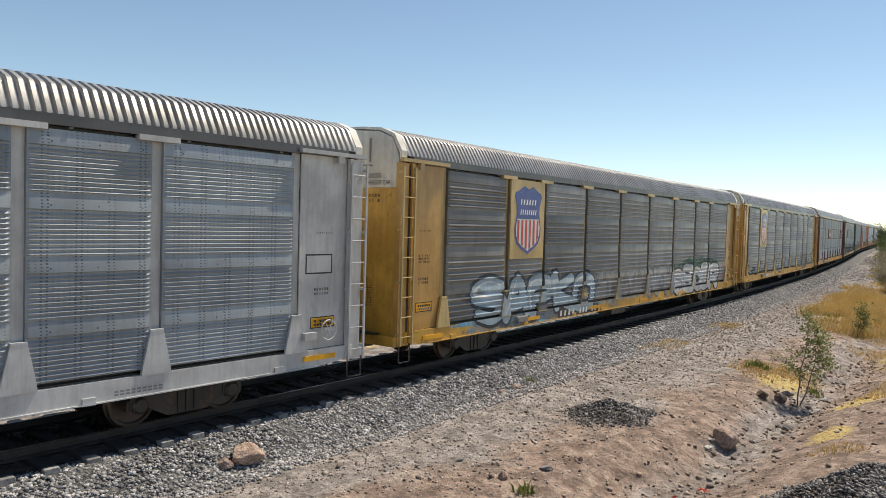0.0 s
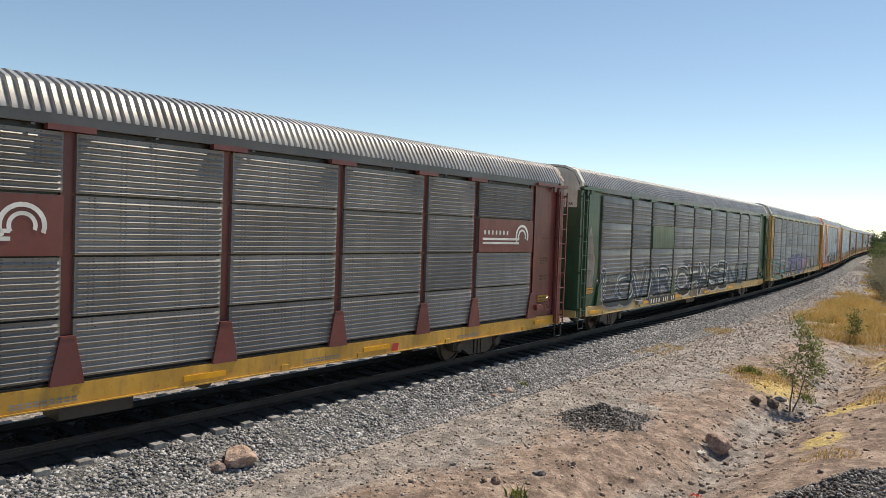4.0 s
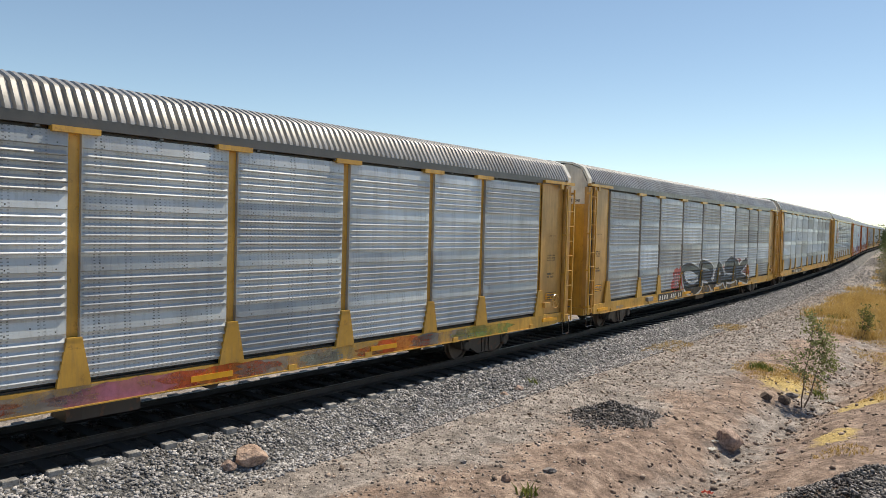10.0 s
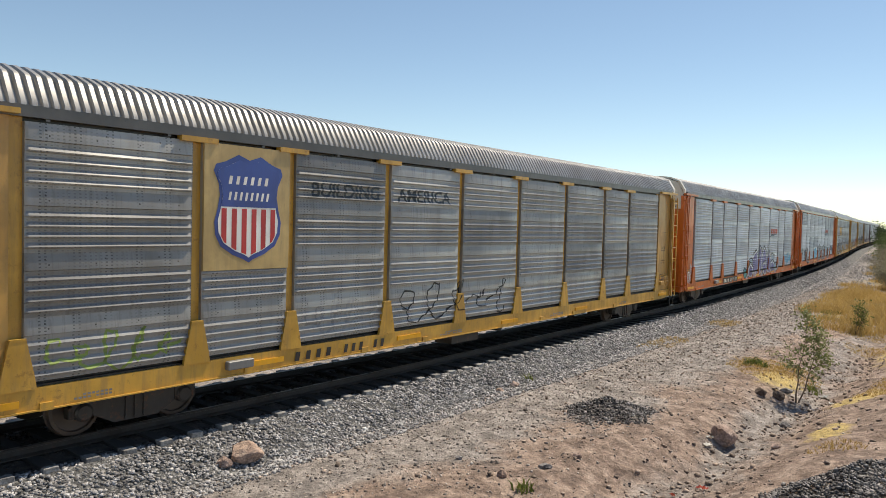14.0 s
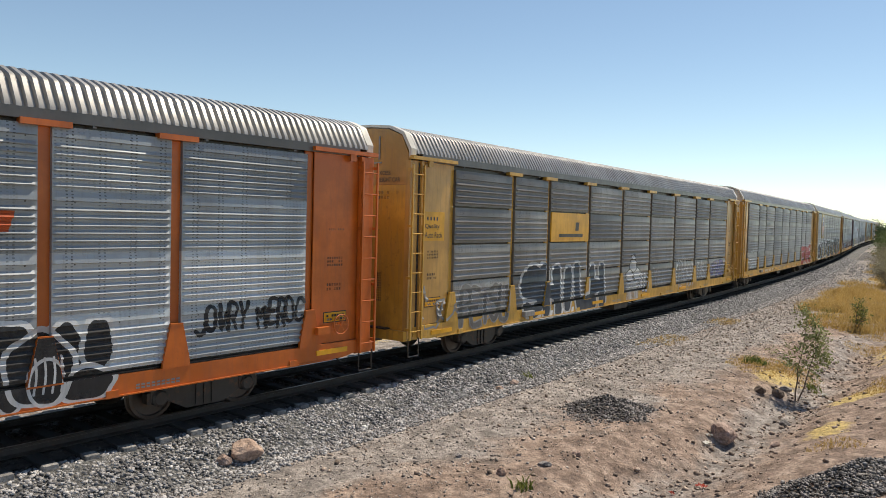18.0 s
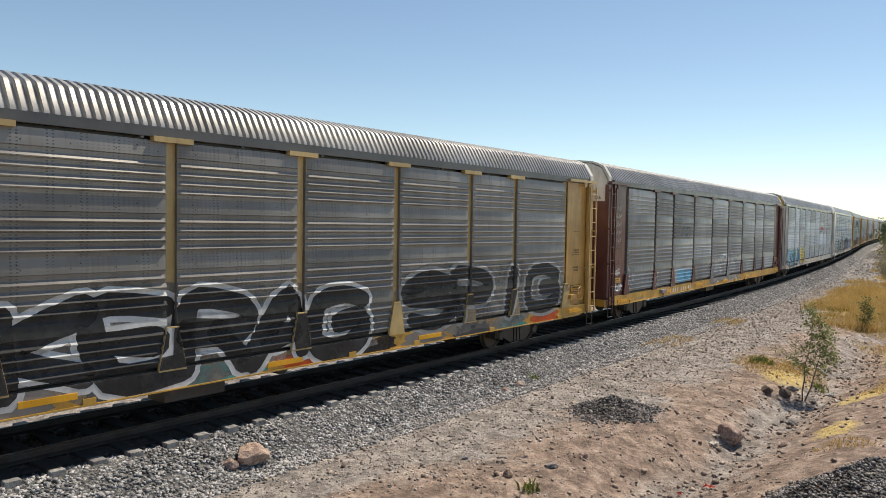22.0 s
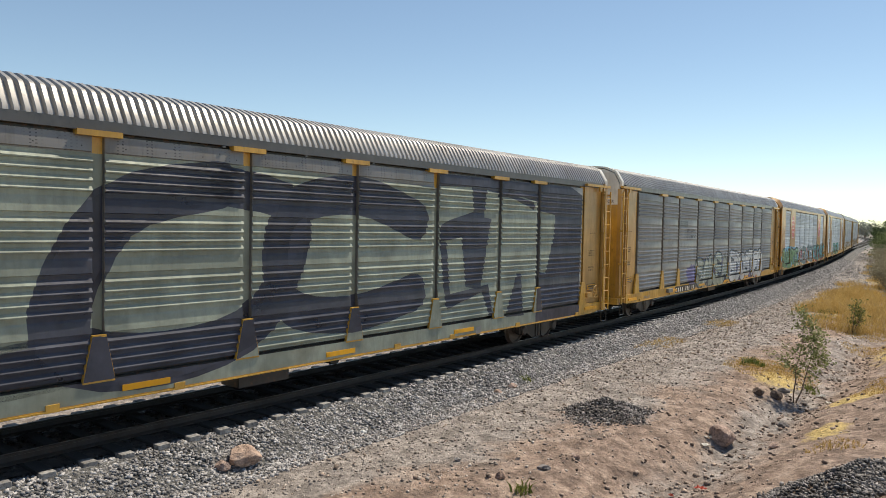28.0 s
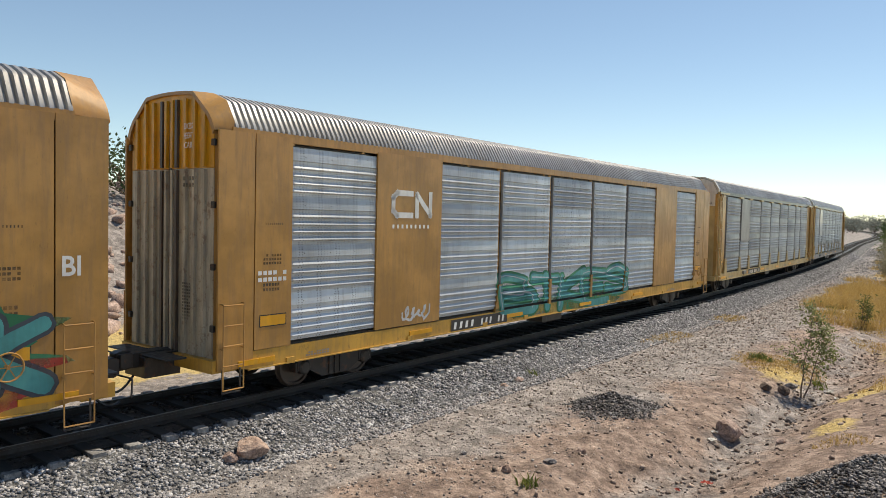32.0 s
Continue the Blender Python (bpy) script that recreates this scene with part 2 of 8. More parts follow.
def shade_sleepers():
    """Concrete coloured dark for the train's shade all along but for its outer ends."""
    nt, b = CONCRETE.node_tree, CONCRETE.node_tree.nodes["Principled BSDF"]
    end_colour = b.inputs["Base Color"].links[0].from_socket
    tc, sep = nt.nodes.new("ShaderNodeTexCoord"), nt.nodes.new("ShaderNodeSeparateXYZ")
    nt.links.new(tc.outputs["Object"], sep.inputs[0])
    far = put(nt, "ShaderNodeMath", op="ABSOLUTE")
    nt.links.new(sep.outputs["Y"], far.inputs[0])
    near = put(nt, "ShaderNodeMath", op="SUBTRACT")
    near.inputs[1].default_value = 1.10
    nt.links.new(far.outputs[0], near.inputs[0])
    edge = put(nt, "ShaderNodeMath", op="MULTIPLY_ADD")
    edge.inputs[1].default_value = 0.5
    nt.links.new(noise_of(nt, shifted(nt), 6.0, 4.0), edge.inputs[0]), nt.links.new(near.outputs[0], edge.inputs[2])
    nt.links.new(mixed(nt, ramp(nt, edge.outputs[0], [(0.48, (0, 0, 0)), (0.56, (1, 1, 1))]), (0.04, 0.036, 0.033), end_colour), b.inputs["Base Color"])


shade_sleepers()
BALLAST = rough_stuff("grey_ballast", [(0.3, (0.07, 0.07, 0.073)), (0.5, (0.12, 0.12, 0.122)), (0.7, (0.20, 0.20, 0.20))], 11.0, 26.0, 1.0, 0.06)
STONES = rough_stuff("grey_crushed_stone", [(0.3, (0.18, 0.176, 0.183)), (0.7, (0.37, 0.363, 0.372))], 6.0, 40.0, 0.5, 0.01, 0.95, 0.5)
# stone colour darkened to deepen the train's shade on the bed
SHADE_STONES = rough_stuff("train_shade_stone", [(0.3, (0.045, 0.038, 0.032)), (0.7, (0.09, 0.075, 0.062))], 6.0, 40.0, 0.5, 0.01, 0.9, 0.5)
GRIT = rough_stuff("tan_grey_grit", [(0.3, (0.21, 0.183, 0.168)), (0.7, (0.40, 0.352, 0.322))], 3.0, 40.0, 0.5, 0.01, 0.95, 0.6)
DARK_STONES = rough_stuff("dark_gravel", [(0.3, (0.085, 0.078, 0.078)), (0.7, (0.25, 0.235, 0.232))], 9.0, 40.0, 0.5, 0.01, 0.8, 0.8)
ROCK_PINK = rough_stuff("pinkish_rock", [(0.3, (0.32, 0.225, 0.18)), (0.7, (0.50, 0.37, 0.30))], 5.0, 22.0, 0.8, 0.03)
ROCK_BROWN = rough_stuff("brown_rock", [(0.3, (0.30, 0.215, 0.18)), (0.7, (0.46, 0.345, 0.295))], 5.0, 22.0, 0.8, 0.03)


ROCK_DARK = rough_stuff("dark_brown_rock", [(0.3, (0.11, 0.08, 0.065)), (0.7, (0.20, 0.15, 0.12))], 5.0, 22.0, 0.8, 0.03)


def earth():
    """Bare ground: grey gravelly strip beside the line, reddish tan earth, straw patches."""
    m, nt, b = nodes_of("dry_earth")
    v = shifted(nt, world_space=True)
    mid = noise_of(nt, v, 2.6, 7.0, 0.7)
    patch = noise_of(nt, v, 0.7, 6.0, 0.65)
    fine = noise_of(nt, v, 13.0, 8.0, 0.8)
    speck = noise_of(nt, v, 42.0, 3.0, 0.6)
    red = ramp(nt, mid, [(0.40, (0.165, 0.117, 0.094)), (0.5, (0.265, 0.192, 0.154)), (0.61, (0.39, 0.298, 0.243))])
    grey = ramp(nt, mid, [(0.40, (0.172, 0.152, 0.142)), (0.5, (0.272, 0.241, 0.224)), (0.60, (0.38, 0.341, 0.318))])
    att = nt.nodes.new("ShaderNodeAttribute")
    att.attribute_name = "gravel"
    add = put(nt, "ShaderNodeMath", op="ADD")
    nt.links.new(att.outputs["Fac"], add.inputs[0])
    nt.links.new(patch, add.inputs[1])
    col = mixed(nt, ramp(nt, add.outputs[0], [(0.62, (0, 0, 0)), (0.86, (1, 1, 1))]), red, grey)
    straw = nt.nodes.new("ShaderNodeAttribute")
    straw.attribute_name = "straw"
    add2 = put(nt, "ShaderNodeMath", op="ADD")
    nt.links.new(straw.outputs["Fac"], add2.inputs[0])
    nt.links.new(noise_of(nt, v, 2.3, 6.0, 0.7), add2.inputs[1])
    col = mixed(nt, ramp(nt, add2.outputs[0], [(0.74, (0, 0, 0)), (0.90, (0.9, 0.9, 0.9))]), col, (0.52, 0.39, 0.15))
    grit = ramp(nt, fine, [(0.39, (0.38, 0.38, 0.39)), (0.46, (0.88, 0.88, 0.88)), (0.54, (1.02, 1.02, 1.02)), (0.62, (1.5, 1.46, 1.42))])
    col = mixed(nt, 0.85, col, grit, "MULTIPLY")
    dots = ramp(nt, speck, [(0.30, (0.35, 0.35, 0.36)), (0.38, (1, 1, 1)), (0.62, (1, 1, 1)), (0.70, (1.6, 1.6, 1.6))])
    col = mixed(nt, 0.8, col, dots, "MULTIPLY")
    nt.links.new(col, b.inputs["Base Color"])
    b.inputs["Roughness"].default_value = 0.97
    h = put(nt, "ShaderNodeMath", op="MULTIPLY_ADD")
    h.inputs[1].default_value = 0.4
    nt.links.new(fine, h.inputs[0]), nt.links.new(mid, h.inputs[2])
    bump_of(nt, b, h.outputs[0], 0.9, 0.09)
    return m


EARTH = earth()
STRAW = leafy("dry_straw", (0.36, 0.23, 0.07), (0.60, 0.43, 0.17), 0.8, 0.45)
GREEN_LEAF = leafy("grey_green_leaf", (0.13, 0.155, 0.055), (0.32, 0.34, 0.15))
WEED_LEAF = leafy("weed_leaf", (0.08, 0.11, 0.02), (0.20, 0.22, 0.06))
DARK_LEAF = leafy("dark_tree_leaf", (0.025, 0.05, 0.018), (0.075, 0.105, 0.035))
BARK = rough_stuff("twig_bark", [(0.3, (0.12, 0.085, 0.06)), (0.7, (0.20, 0.15, 0.11))], 8.0, 40.0)
BUSH_LEAF = leafy("bush_leaf", (0.055, 0.085, 0.025), (0.14, 0.18, 0.06))
# pale grey of distance haze is mixed into this leaf colour
HAZY_LEAF = leafy("hazy_grey_green_leaf", (0.17, 0.185, 0.16), (0.26, 0.275, 0.24))
SCRUB_LEAF = leafy("grey_scrub_leaf", (0.16, 0.14, 0.09), (0.30, 0.28, 0.19))
LITTER_WHITE = paint("litter_white", (0.72, 0.71, 0.68), 0.3, 0.6)
LITTER_RED = paint("litter_red", (0.45, 0.06, 0.03), 0.3, 0.6)


# ---- mesh helpers ----
def box(bm, x0, x1, y0, y1, z0, z1):
    v = [bm.verts.new(p) for p in ((x0, y0, z0), (x1, y0, z0), (x1, y1, z0), (x0, y1, z0), (x0, y0, z1), (x1, y0, z1), (x1, y1, z1), (x0, y1, z1))]
    for f in ((3, 2, 1, 0), (4, 5, 6, 7), (0, 1, 5, 4), (1, 2, 6, 5), (2, 3, 7, 6), (3, 0, 4, 7)):
        bm.faces.new([v[i] for i in f])


def slab(bm, poly, y0, y1):
    """An outline in x and z, carried from y0 to y1."""
    a = [bm.verts.new((x, y0, z)) for x, z in poly]
    c = [bm.verts.new((x, y1, z)) for x, z in poly]
    bm.faces.new(a), bm.faces.new(c[::-1])
    for i in range(len(poly)):
        j = (i + 1) % len(poly)
        bm.faces.new((a[j], a[i], c[i], c[j]))


def rod(bm, p, q, r, n=6):
    p, q = Vector(p), Vector(q)
    d = (q - p).normalized()
    u = d.orthogonal().normalized()
    w = d.cross(u)
    ring = [(math.cos(2 * math.pi * i / n) * u + math.sin(2 * math.pi * i / n) * w) * r for i in range(n)]
    a, c = [bm.verts.new(p + k) for k in ring], [bm.verts.new(q + k) for k in ring]
    for i in range(n):
        bm.faces.new((a[i], a[(i + 1) % n], c[(i + 1) % n], c[i]))
    bm.faces.new(a[::-1]), bm.faces.new(c)


def tube(bm, pts, radii, n=6):
    """A tapered bent limb through points."""
    rings = []
    for i, (p, r) in enumerate(zip(pts, radii)):
        d = (pts[min(i + 1, len(pts) - 1)] - pts[max(i - 1, 0)]).normalized()
        u = d.cross(Vector((0.31, 0.95, 0.02))).normalized()
        w = d.cross(u)
        rings.append([bm.verts.new(p + (math.cos(2 * math.pi * k / n) * u + math.sin(2 * math.pi * k / n) * w) * r) for k in range(n)])
    for a, c in zip(rings, rings[1:]):
        for k in range(n):
            bm.faces.new((a[k], a[(k + 1) % n], c[(k + 1) % n], c[k]))
    bm.faces.new(rings[0][::-1]), bm.faces.new(rings[-1])


def turned(bm, profile, n=24, cx=0.0, cz=0.0):
    """A round body about the y axis: profile rows of y, radius."""
    rings = []
    for y, r in profile:
        rings.append([bm.verts.new((cx + r * math.cos(2 * math.pi * i / n), y, cz + r * math.sin(2 * math.pi * i / n))) for i in range(n)])
    for a, c in zip(rings, rings[1:]):
        for i in range(n):
            bm.faces.new((a[i], a[(i + 1) % n], c[(i + 1) % n], c[i]))
    bm.faces.new(rings[0][::-1]), bm.faces.new(rings[-1])


def meshed(name, bm, bevel=0.0):
    if bevel:
        bmesh.ops.bevel(bm, geom=bm.edges[:], offset=bevel, segments=1, affect="EDGES")
    bmesh.ops.recalc_face_normals(bm, faces=bm.faces[:])
    me = bpy.data.meshes.new(name)
    bm.to_mesh(me)
    bm.free()
    return me


STORE = {}


def kept(key, make, bevel=0.0):
    """A mesh that is made once and shared by alike parts."""
    if key not in STORE:
        bm = bmesh.new()
        make(bm)
        me = STORE[key] = meshed(str(key[0]), bm, bevel)
        if key[0] == "sheet":
            me.shade_smooth()
            me.set_sharp_from_angle(angle=radians(27))
        if key[0] in ("roof", "hood", "wheelset", "coupler"):
            me.shade_smooth()
            me.set_sharp_from_angle(angle=radians(28))
    return STORE[key]


def fit_part(name, me, mat, parent, label="", at=(0, 0, 0), turn=0.0):
    """One mesh object under a thing, with its own material on a mesh that may be shared."""
    if not me.materials:
        me.materials.append(mat)
    ob = new(name, me)
    ob.material_slots[0].link = "OBJECT"
    ob.material_slots[0].material = mat
    ob.parent = parent
    ob.matrix_basis = pose(*at, 0, 0, turn)
    if label:
        tagged(ob, label)
    return ob


def arrays(name, verts, faces, mat, smooth=False):
    me = bpy.data.meshes.new(name)
    me.from_pydata(verts, [], faces)
    me.materials.append(mat)
    if smooth:
        me.shade_smooth()
    return me


# ---- ground ----
def plan(px, py):
    """s and off of many places."""
    px, py = np.asarray(px, float), np.asarray(py, float)
    s = np.zeros_like(px)
    off = np.zeros_like(px)
    lx, ly, lt = LINE_X[::4], LINE_Y[::4], LINE_TH[::4]
    ls = STEP[::4]
    for a in range(0, len(px), 20000):
        x, y = px[a:a + 20000], py[a:a + 20000]
        i = ((x[:, None] - lx) ** 2 + (y[:, None] - ly) ** 2).argmin(1)
        c, sn = np.cos(lt[i]), np.sin(lt[i])
        dx, dy = x - lx[i], y - ly[i]
        s[a:a + 20000], off[a:a + 20000] = ls[i] + dx * c + dy * sn, dx * sn - dy * c
    return s, off


def smooth_step(a, b, v):
    t = np.clip((v - a) / (b - a), 0, 1)
    return t * t * (3 - 2 * t)


def wavy(x, y, seed, size):
    """Cheap smooth unevenness from a few sines."""
    r = np.random.RandomState(seed)
    out = np.zeros_like(x)
    for i in range(7):
        a, f, p = r.uniform(0, 6.28), r.uniform(0.6, 1.8) / size, r.uniform(0, 6.28)
        out += np.sin((x * np.cos(a) + y * np.sin(a)) * f * 6.28 + p) / 7
    return out


def ground_height(x, y):
    s, off = plan(x, y)
    z = np.full_like(s, -0.62)
    z += 0.05 * wavy(x, y, 1, 3.0) * smooth_step(2.4, 4.0, np.abs(off))
    z += (0.05 * wavy(x, y, 2, 0.9) + 0.035 * wavy(x, y, 21, 0.45)) * smooth_step(3.6, 6.0, off)
    # gully beside the strip, then a bank that climbs towards the camera's side
    along = smooth_step(3, 9, s) * (1 - smooth_step(26, 40, s))
    mid = 8.1 + 0.05 * (s - 15) + 0.25 * wavy(x, y, 3, 6.0)
    z -= (0.50 + 0.10 * wavy(x, y, 22, 1.6)) * np.exp(-((off - mid) / 0.95) ** 2) * along
    z += (0.75 * smooth_step(8.8, 12.5, off) + 0.10 * wavy(x, y, 4, 2.5) * smooth_step(8, 10, off)) * (1 - 0.4 * smooth_step(40, 120, s))
    z += 1.2 * smooth_step(12, 40, off)
    # the bank under the camera
    d = np.hypot(x, y)
    z = np.maximum(z, 2.1 - 0.50 * np.maximum(d - 0.6, 0) + 0.05 * wavy(x, y, 5, 1.5))
    # rocky slope on the far side
    far = smooth_step(7.5, 24, -off)
    z += far * (5.2 + 0.8 * wavy(x, y, 6, 14.0)) * (1 - smooth_step(45, 110, s))
    z += smooth_step(60, 500, np.abs(off)) * (4.0 + 3 * wavy(x, y, 7, 300.0))
    return z + GRADE * np.clip(s, -700, 900)


def axis_steps(lo, hi, fine, limit, grow=1.16):
    mid = np.arange(lo, hi + fine / 2, fine)
    out, st = [], fine
    v = hi
    while v < limit:
        st *= grow
        v += st
        out.append(v)
    back, st = [], fine
    v = lo
    while v > -limit:
        st *= grow
        v -= st
        back.append(v)
    return np.concatenate([back[::-1], mid, out])


STRAW_SPOTS = [(2.2, 27.0, 1.1), (2.1, 34.0, 0.8), (7.4, 22.5, 1.3), (9.7, 16.8, 0.9), (5.4, 47.0, 2.6), (6.2, 41.0, 1.6), (7.5, 52.0, 3.5), (9.6, 21.0, 1.3), (10.5, 30.0, 3.0), (8.0, 70.0, 6.0), (9.0, 100.0, 10.0)]  # off, s, radius


def make_ground():
    gx, gy = axis_steps(-9.0, 22.0, 0.15, 2600.0), axis_steps(6.0, 46.0, 0.16, 2600.0)
    X, Y = np.meshgrid(gx, gy, indexing="ij")
    x, y = X.ravel(), Y.ravel()
    z = ground_height(x, y)
    ny = len(gy)
    i = np.arange(len(x)).reshape(X.shape)
    faces = np.stack([i[:-1, :-1], i[1:, :-1], i[1:, 1:], i[:-1, 1:]], -1).reshape(-1, 4)
    me = bpy.data.meshes.new("ground")
    me.from_pydata(np.stack([x, y, z], 1).tolist(), [], faces.tolist())
    me.materials.append(EARTH)
    me.shade_smooth()
    s, off = plan(x, y)
    wob = 0.9 * wavy(x, y, 9, 5.0)
    grav = 0.62 * (1 - smooth_step(4.0, 7.4, off + 1.3 * wob + 0.06 * np.clip(26 - s, -20, 30))) + 0.35 * np.exp(-((off - 8.1) / 0.9) ** 2)
    straw = np.zeros_like(s)
    for o, q, r in STRAW_SPOTS:
        straw = np.maximum(straw, 0.56 * np.exp(-(((off - o) / (0.55 * r)) ** 2 + ((s - q) / r) ** 2)))
    straw = np.maximum(straw, 0.5 * smooth_step(9, 25, np.abs(off)) + 0.2 * wavy(x, y, 12, 9.0) * smooth_step(9, 14, np.abs(off)))
    straw = np.maximum(straw, 0.55 * smooth_step(3.0, 5.0, -off)) * (1 - smooth_step(8, 13, -off) * (1 - smooth_step(60, 120, s)))
    # far ground: less straw, greyer like scrub, with haze put into the colour
    far_land = smooth_step(45, 160, np.hypot(x, y))
    straw = straw * (1 - 0.75 * far_land)
    grav = np.maximum(grav, 0.5 * far_land)
    for key, val in (("gravel", grav), ("straw", straw)):
        at = me.attributes.new(key, "FLOAT", "POINT")
        at.data.foreach_set("value", val.astype(np.float32))
    tagged(new("ground", me), "dry reddish earth with gravel and straw patches beside the railway", "ground", kind="structure")


make_ground()


def height_at(x, y):
    return float(ground_height(np.array([x], float), np.array([y], float))[0])


# ---- track: ballast bed, sleepers, rails ----
def sweep(name, rows, s_values, mat, label, cat, smooth=False, jitter=0.0):
    """A cross-section (rows of off, height) carried along the line."""
    rng = np.random.RandomState(4)
    verts = []
    for s in s_values:
        for o, h in rows:
            p = beside(s, o, h)
            verts.append((p.x, p.y, p.z + (rng.uniform(-jitter, jitter) if abs(o) > 1.35 else 0)))
    n = len(rows)
    faces = [(a * n + j, a * n + j + 1, (a + 1) * n + j + 1, (a + 1) * n + j) for a in range(len(s_values) - 1) for j in range(n - 1)]
    me = arrays(name, verts, faces, mat, smooth)
    return tagged(new(name, me), label, cat, kind="structure")


S_NEAR = np.concatenate([np.arange(-710, 0, 6.0), np.arange(0, 60, 0.25), np.arange(60, 200, 1.0), np.arange(200, 895, 5.0)])
BED = [(-2.45, -0.75), (-2.1, -0.5), (-1.7, -0.25), (-1.3, -0.215), (0, -0.235), (1.3, -0.24), (1.62, -0.25), (1.95, -0.37), (2.3, -0.53), (2.75, -0.70)]
sweep("ballast_bed", BED, S_NEAR, BALLAST, "grey crushed stone ballast bed under the track", "ballast", True, 0.025)
# dark strip between the rails: the train's shade put into its colour
sweep("oily_bed", [(-1.28, -0.222), (0, -0.231), (1.22, -0.210)], S_NEAR, SHADE_STONES, "dark ballast between the rails, toned as in the train's shade", "ballast", True)
RAIL_SECTION = [(-0.07, -0.165), (-0.07, -0.15), (-0.012, -0.12), (-0.012, -0.045), (-0.036, -0.035), (-0.036, -0.004), (-0.03, 0.0), (0.03, 0.0), (0.036, -0.004), (0.036, -0.035), (0.012, -0.045), (0.012, -0.12), (0.07, -0.15), (0.07, -0.165)]
for side in (-1, 1):
    rail = sweep("rail", [(o + side * 0.753, h) for o, h in RAIL_SECTION], S_NEAR, RAIL_STEEL, "rusty steel running rail on concrete sleepers", "rail")
    top = sweep("rail_head", [(side * 0.753 - 0.026, 0.0025), (side * 0.753 + 0.026, 0.0025)], S_NEAR, TREAD, "bright worn running surface of the rail", "rail")
    top.parent = rail


def sleeper_shape(bm):
    slab(bm, [(-0.13, -0.36), (0.13, -0.36), (0.11, -0.165), (-0.11, -0.165)], -1.53, 1.53)


sleeper_mesh = kept(("sleeper",), sleeper_shape, 0.008)
sleeper_mesh.materials.append(CONCRETE)
track_root = tagged(new("track_sleepers"), "row of grey concrete sleepers in ballast", "sleepers", kind="structure")
rng = random.Random(5)
for i in range(290):
    s = 1.0 + i * 0.61
    x, y, z, th = line_at(s)
    ob = new("sleeper", sleeper_mesh)
    ob.parent = track_root
    ob.matrix_basis = Matrix.Translation((x, y, z + rng.uniform(-0.01, 0.01))) @ pose(0, 0, 0, 0, 0, math.degrees(th) + rng.uniform(-0.7, 0.7))


def rest_of_sleepers():
    base = [v.co.copy() for v in sleeper_mesh.vertices]
    fbase = [tuple(p.vertices) for p in sleeper_mesh.polygons]
    verts, faces = [], []
    for s in list(np.arange(0.39, -110, -0.61)) + list(np.arange(1.0 + 290 * 0.61, 560, 0.61)):
        x, y, z, th = line_at(s)
        m = Matrix.Translation((x, y, z)) @ Matrix.Rotation(th, 4, "Z")
        n = len(verts)
        verts += [tuple(m @ c) for c in base]
        faces += [tuple(n + k for k in f) for f in fbase]
    ob = tagged(new("sleepers_far", arrays("sleepers_far", verts, faces, SHADE_CONCRETE)), kind="stuff")
    ob.parent = track_root


rest_of_sleepers()


# ---- railcars ----
# In a car's own space x runs along the line, the camera's side is -y, and z is the height above the rail.
POSTS = (-12.0, -9.1, -7.0, -4.2, -1.4, 1.4, 4.2, 7.0, 9.1, 12.0)
SILL_LOW, FLOOR, TOP, EAVE = 0.70, 1.06, 4.86, 5.0
SKIN, FACE, PLATE = 1.50, 1.556, 1.475
LOW = 1.115  # lower edge of the sheets
ARC = [(1.475, 5.07), (1.465, 5.12), (1.36, 5.30), (1.25, 5.49), (1.225, 5.515), (1.05, 5.59), (0.89, 5.655), (0.84, 5.67), (0.6, 5.695), (0.3, 5.72), (0.0, 5.73)]
ARC = ARC + [(-y, z) for y, z in ARC[-2::-1]]


def roof_shape(bm, x0, x1, pitch=0.22):
    xs = [(x0, 0.0)]
    n = int(round((x1 - x0) / pitch))
    st = (x1 - x0) / n
    for i in range(n):
        a = x0 + i * st
        xs += [(a + 0.25 * st, 0.0), (a + 0.32 * st, 0.05), (a + 0.38 * st, 0.062), (a + 0.80 * st, 0.066), (a + 0.92 * st, 0.05), (a + 0.99 * st, 0.0)]
    xs.append((x1, 0.0))
    nrm = []
    for j, (y, z) in enumerate(ARC):
        a, c = ARC[max(j - 1, 0)], ARC[min(j + 1, len(ARC) - 1)]
        d = Vector((-(c[1] - a[1]), c[0] - a[0])).normalized()
        nrm.append(-d)
    rings = [[bm.verts.new((x, y + nrm[j].x * h, z + nrm[j].y * h)) for j, (y, z) in enumerate(ARC)] for x, h in xs]
    for a, c in zip(rings, rings[1:]):
        for j in range(len(ARC) - 1):
            bm.faces.new((a[j], a[j + 1], c[j + 1], c[j]))


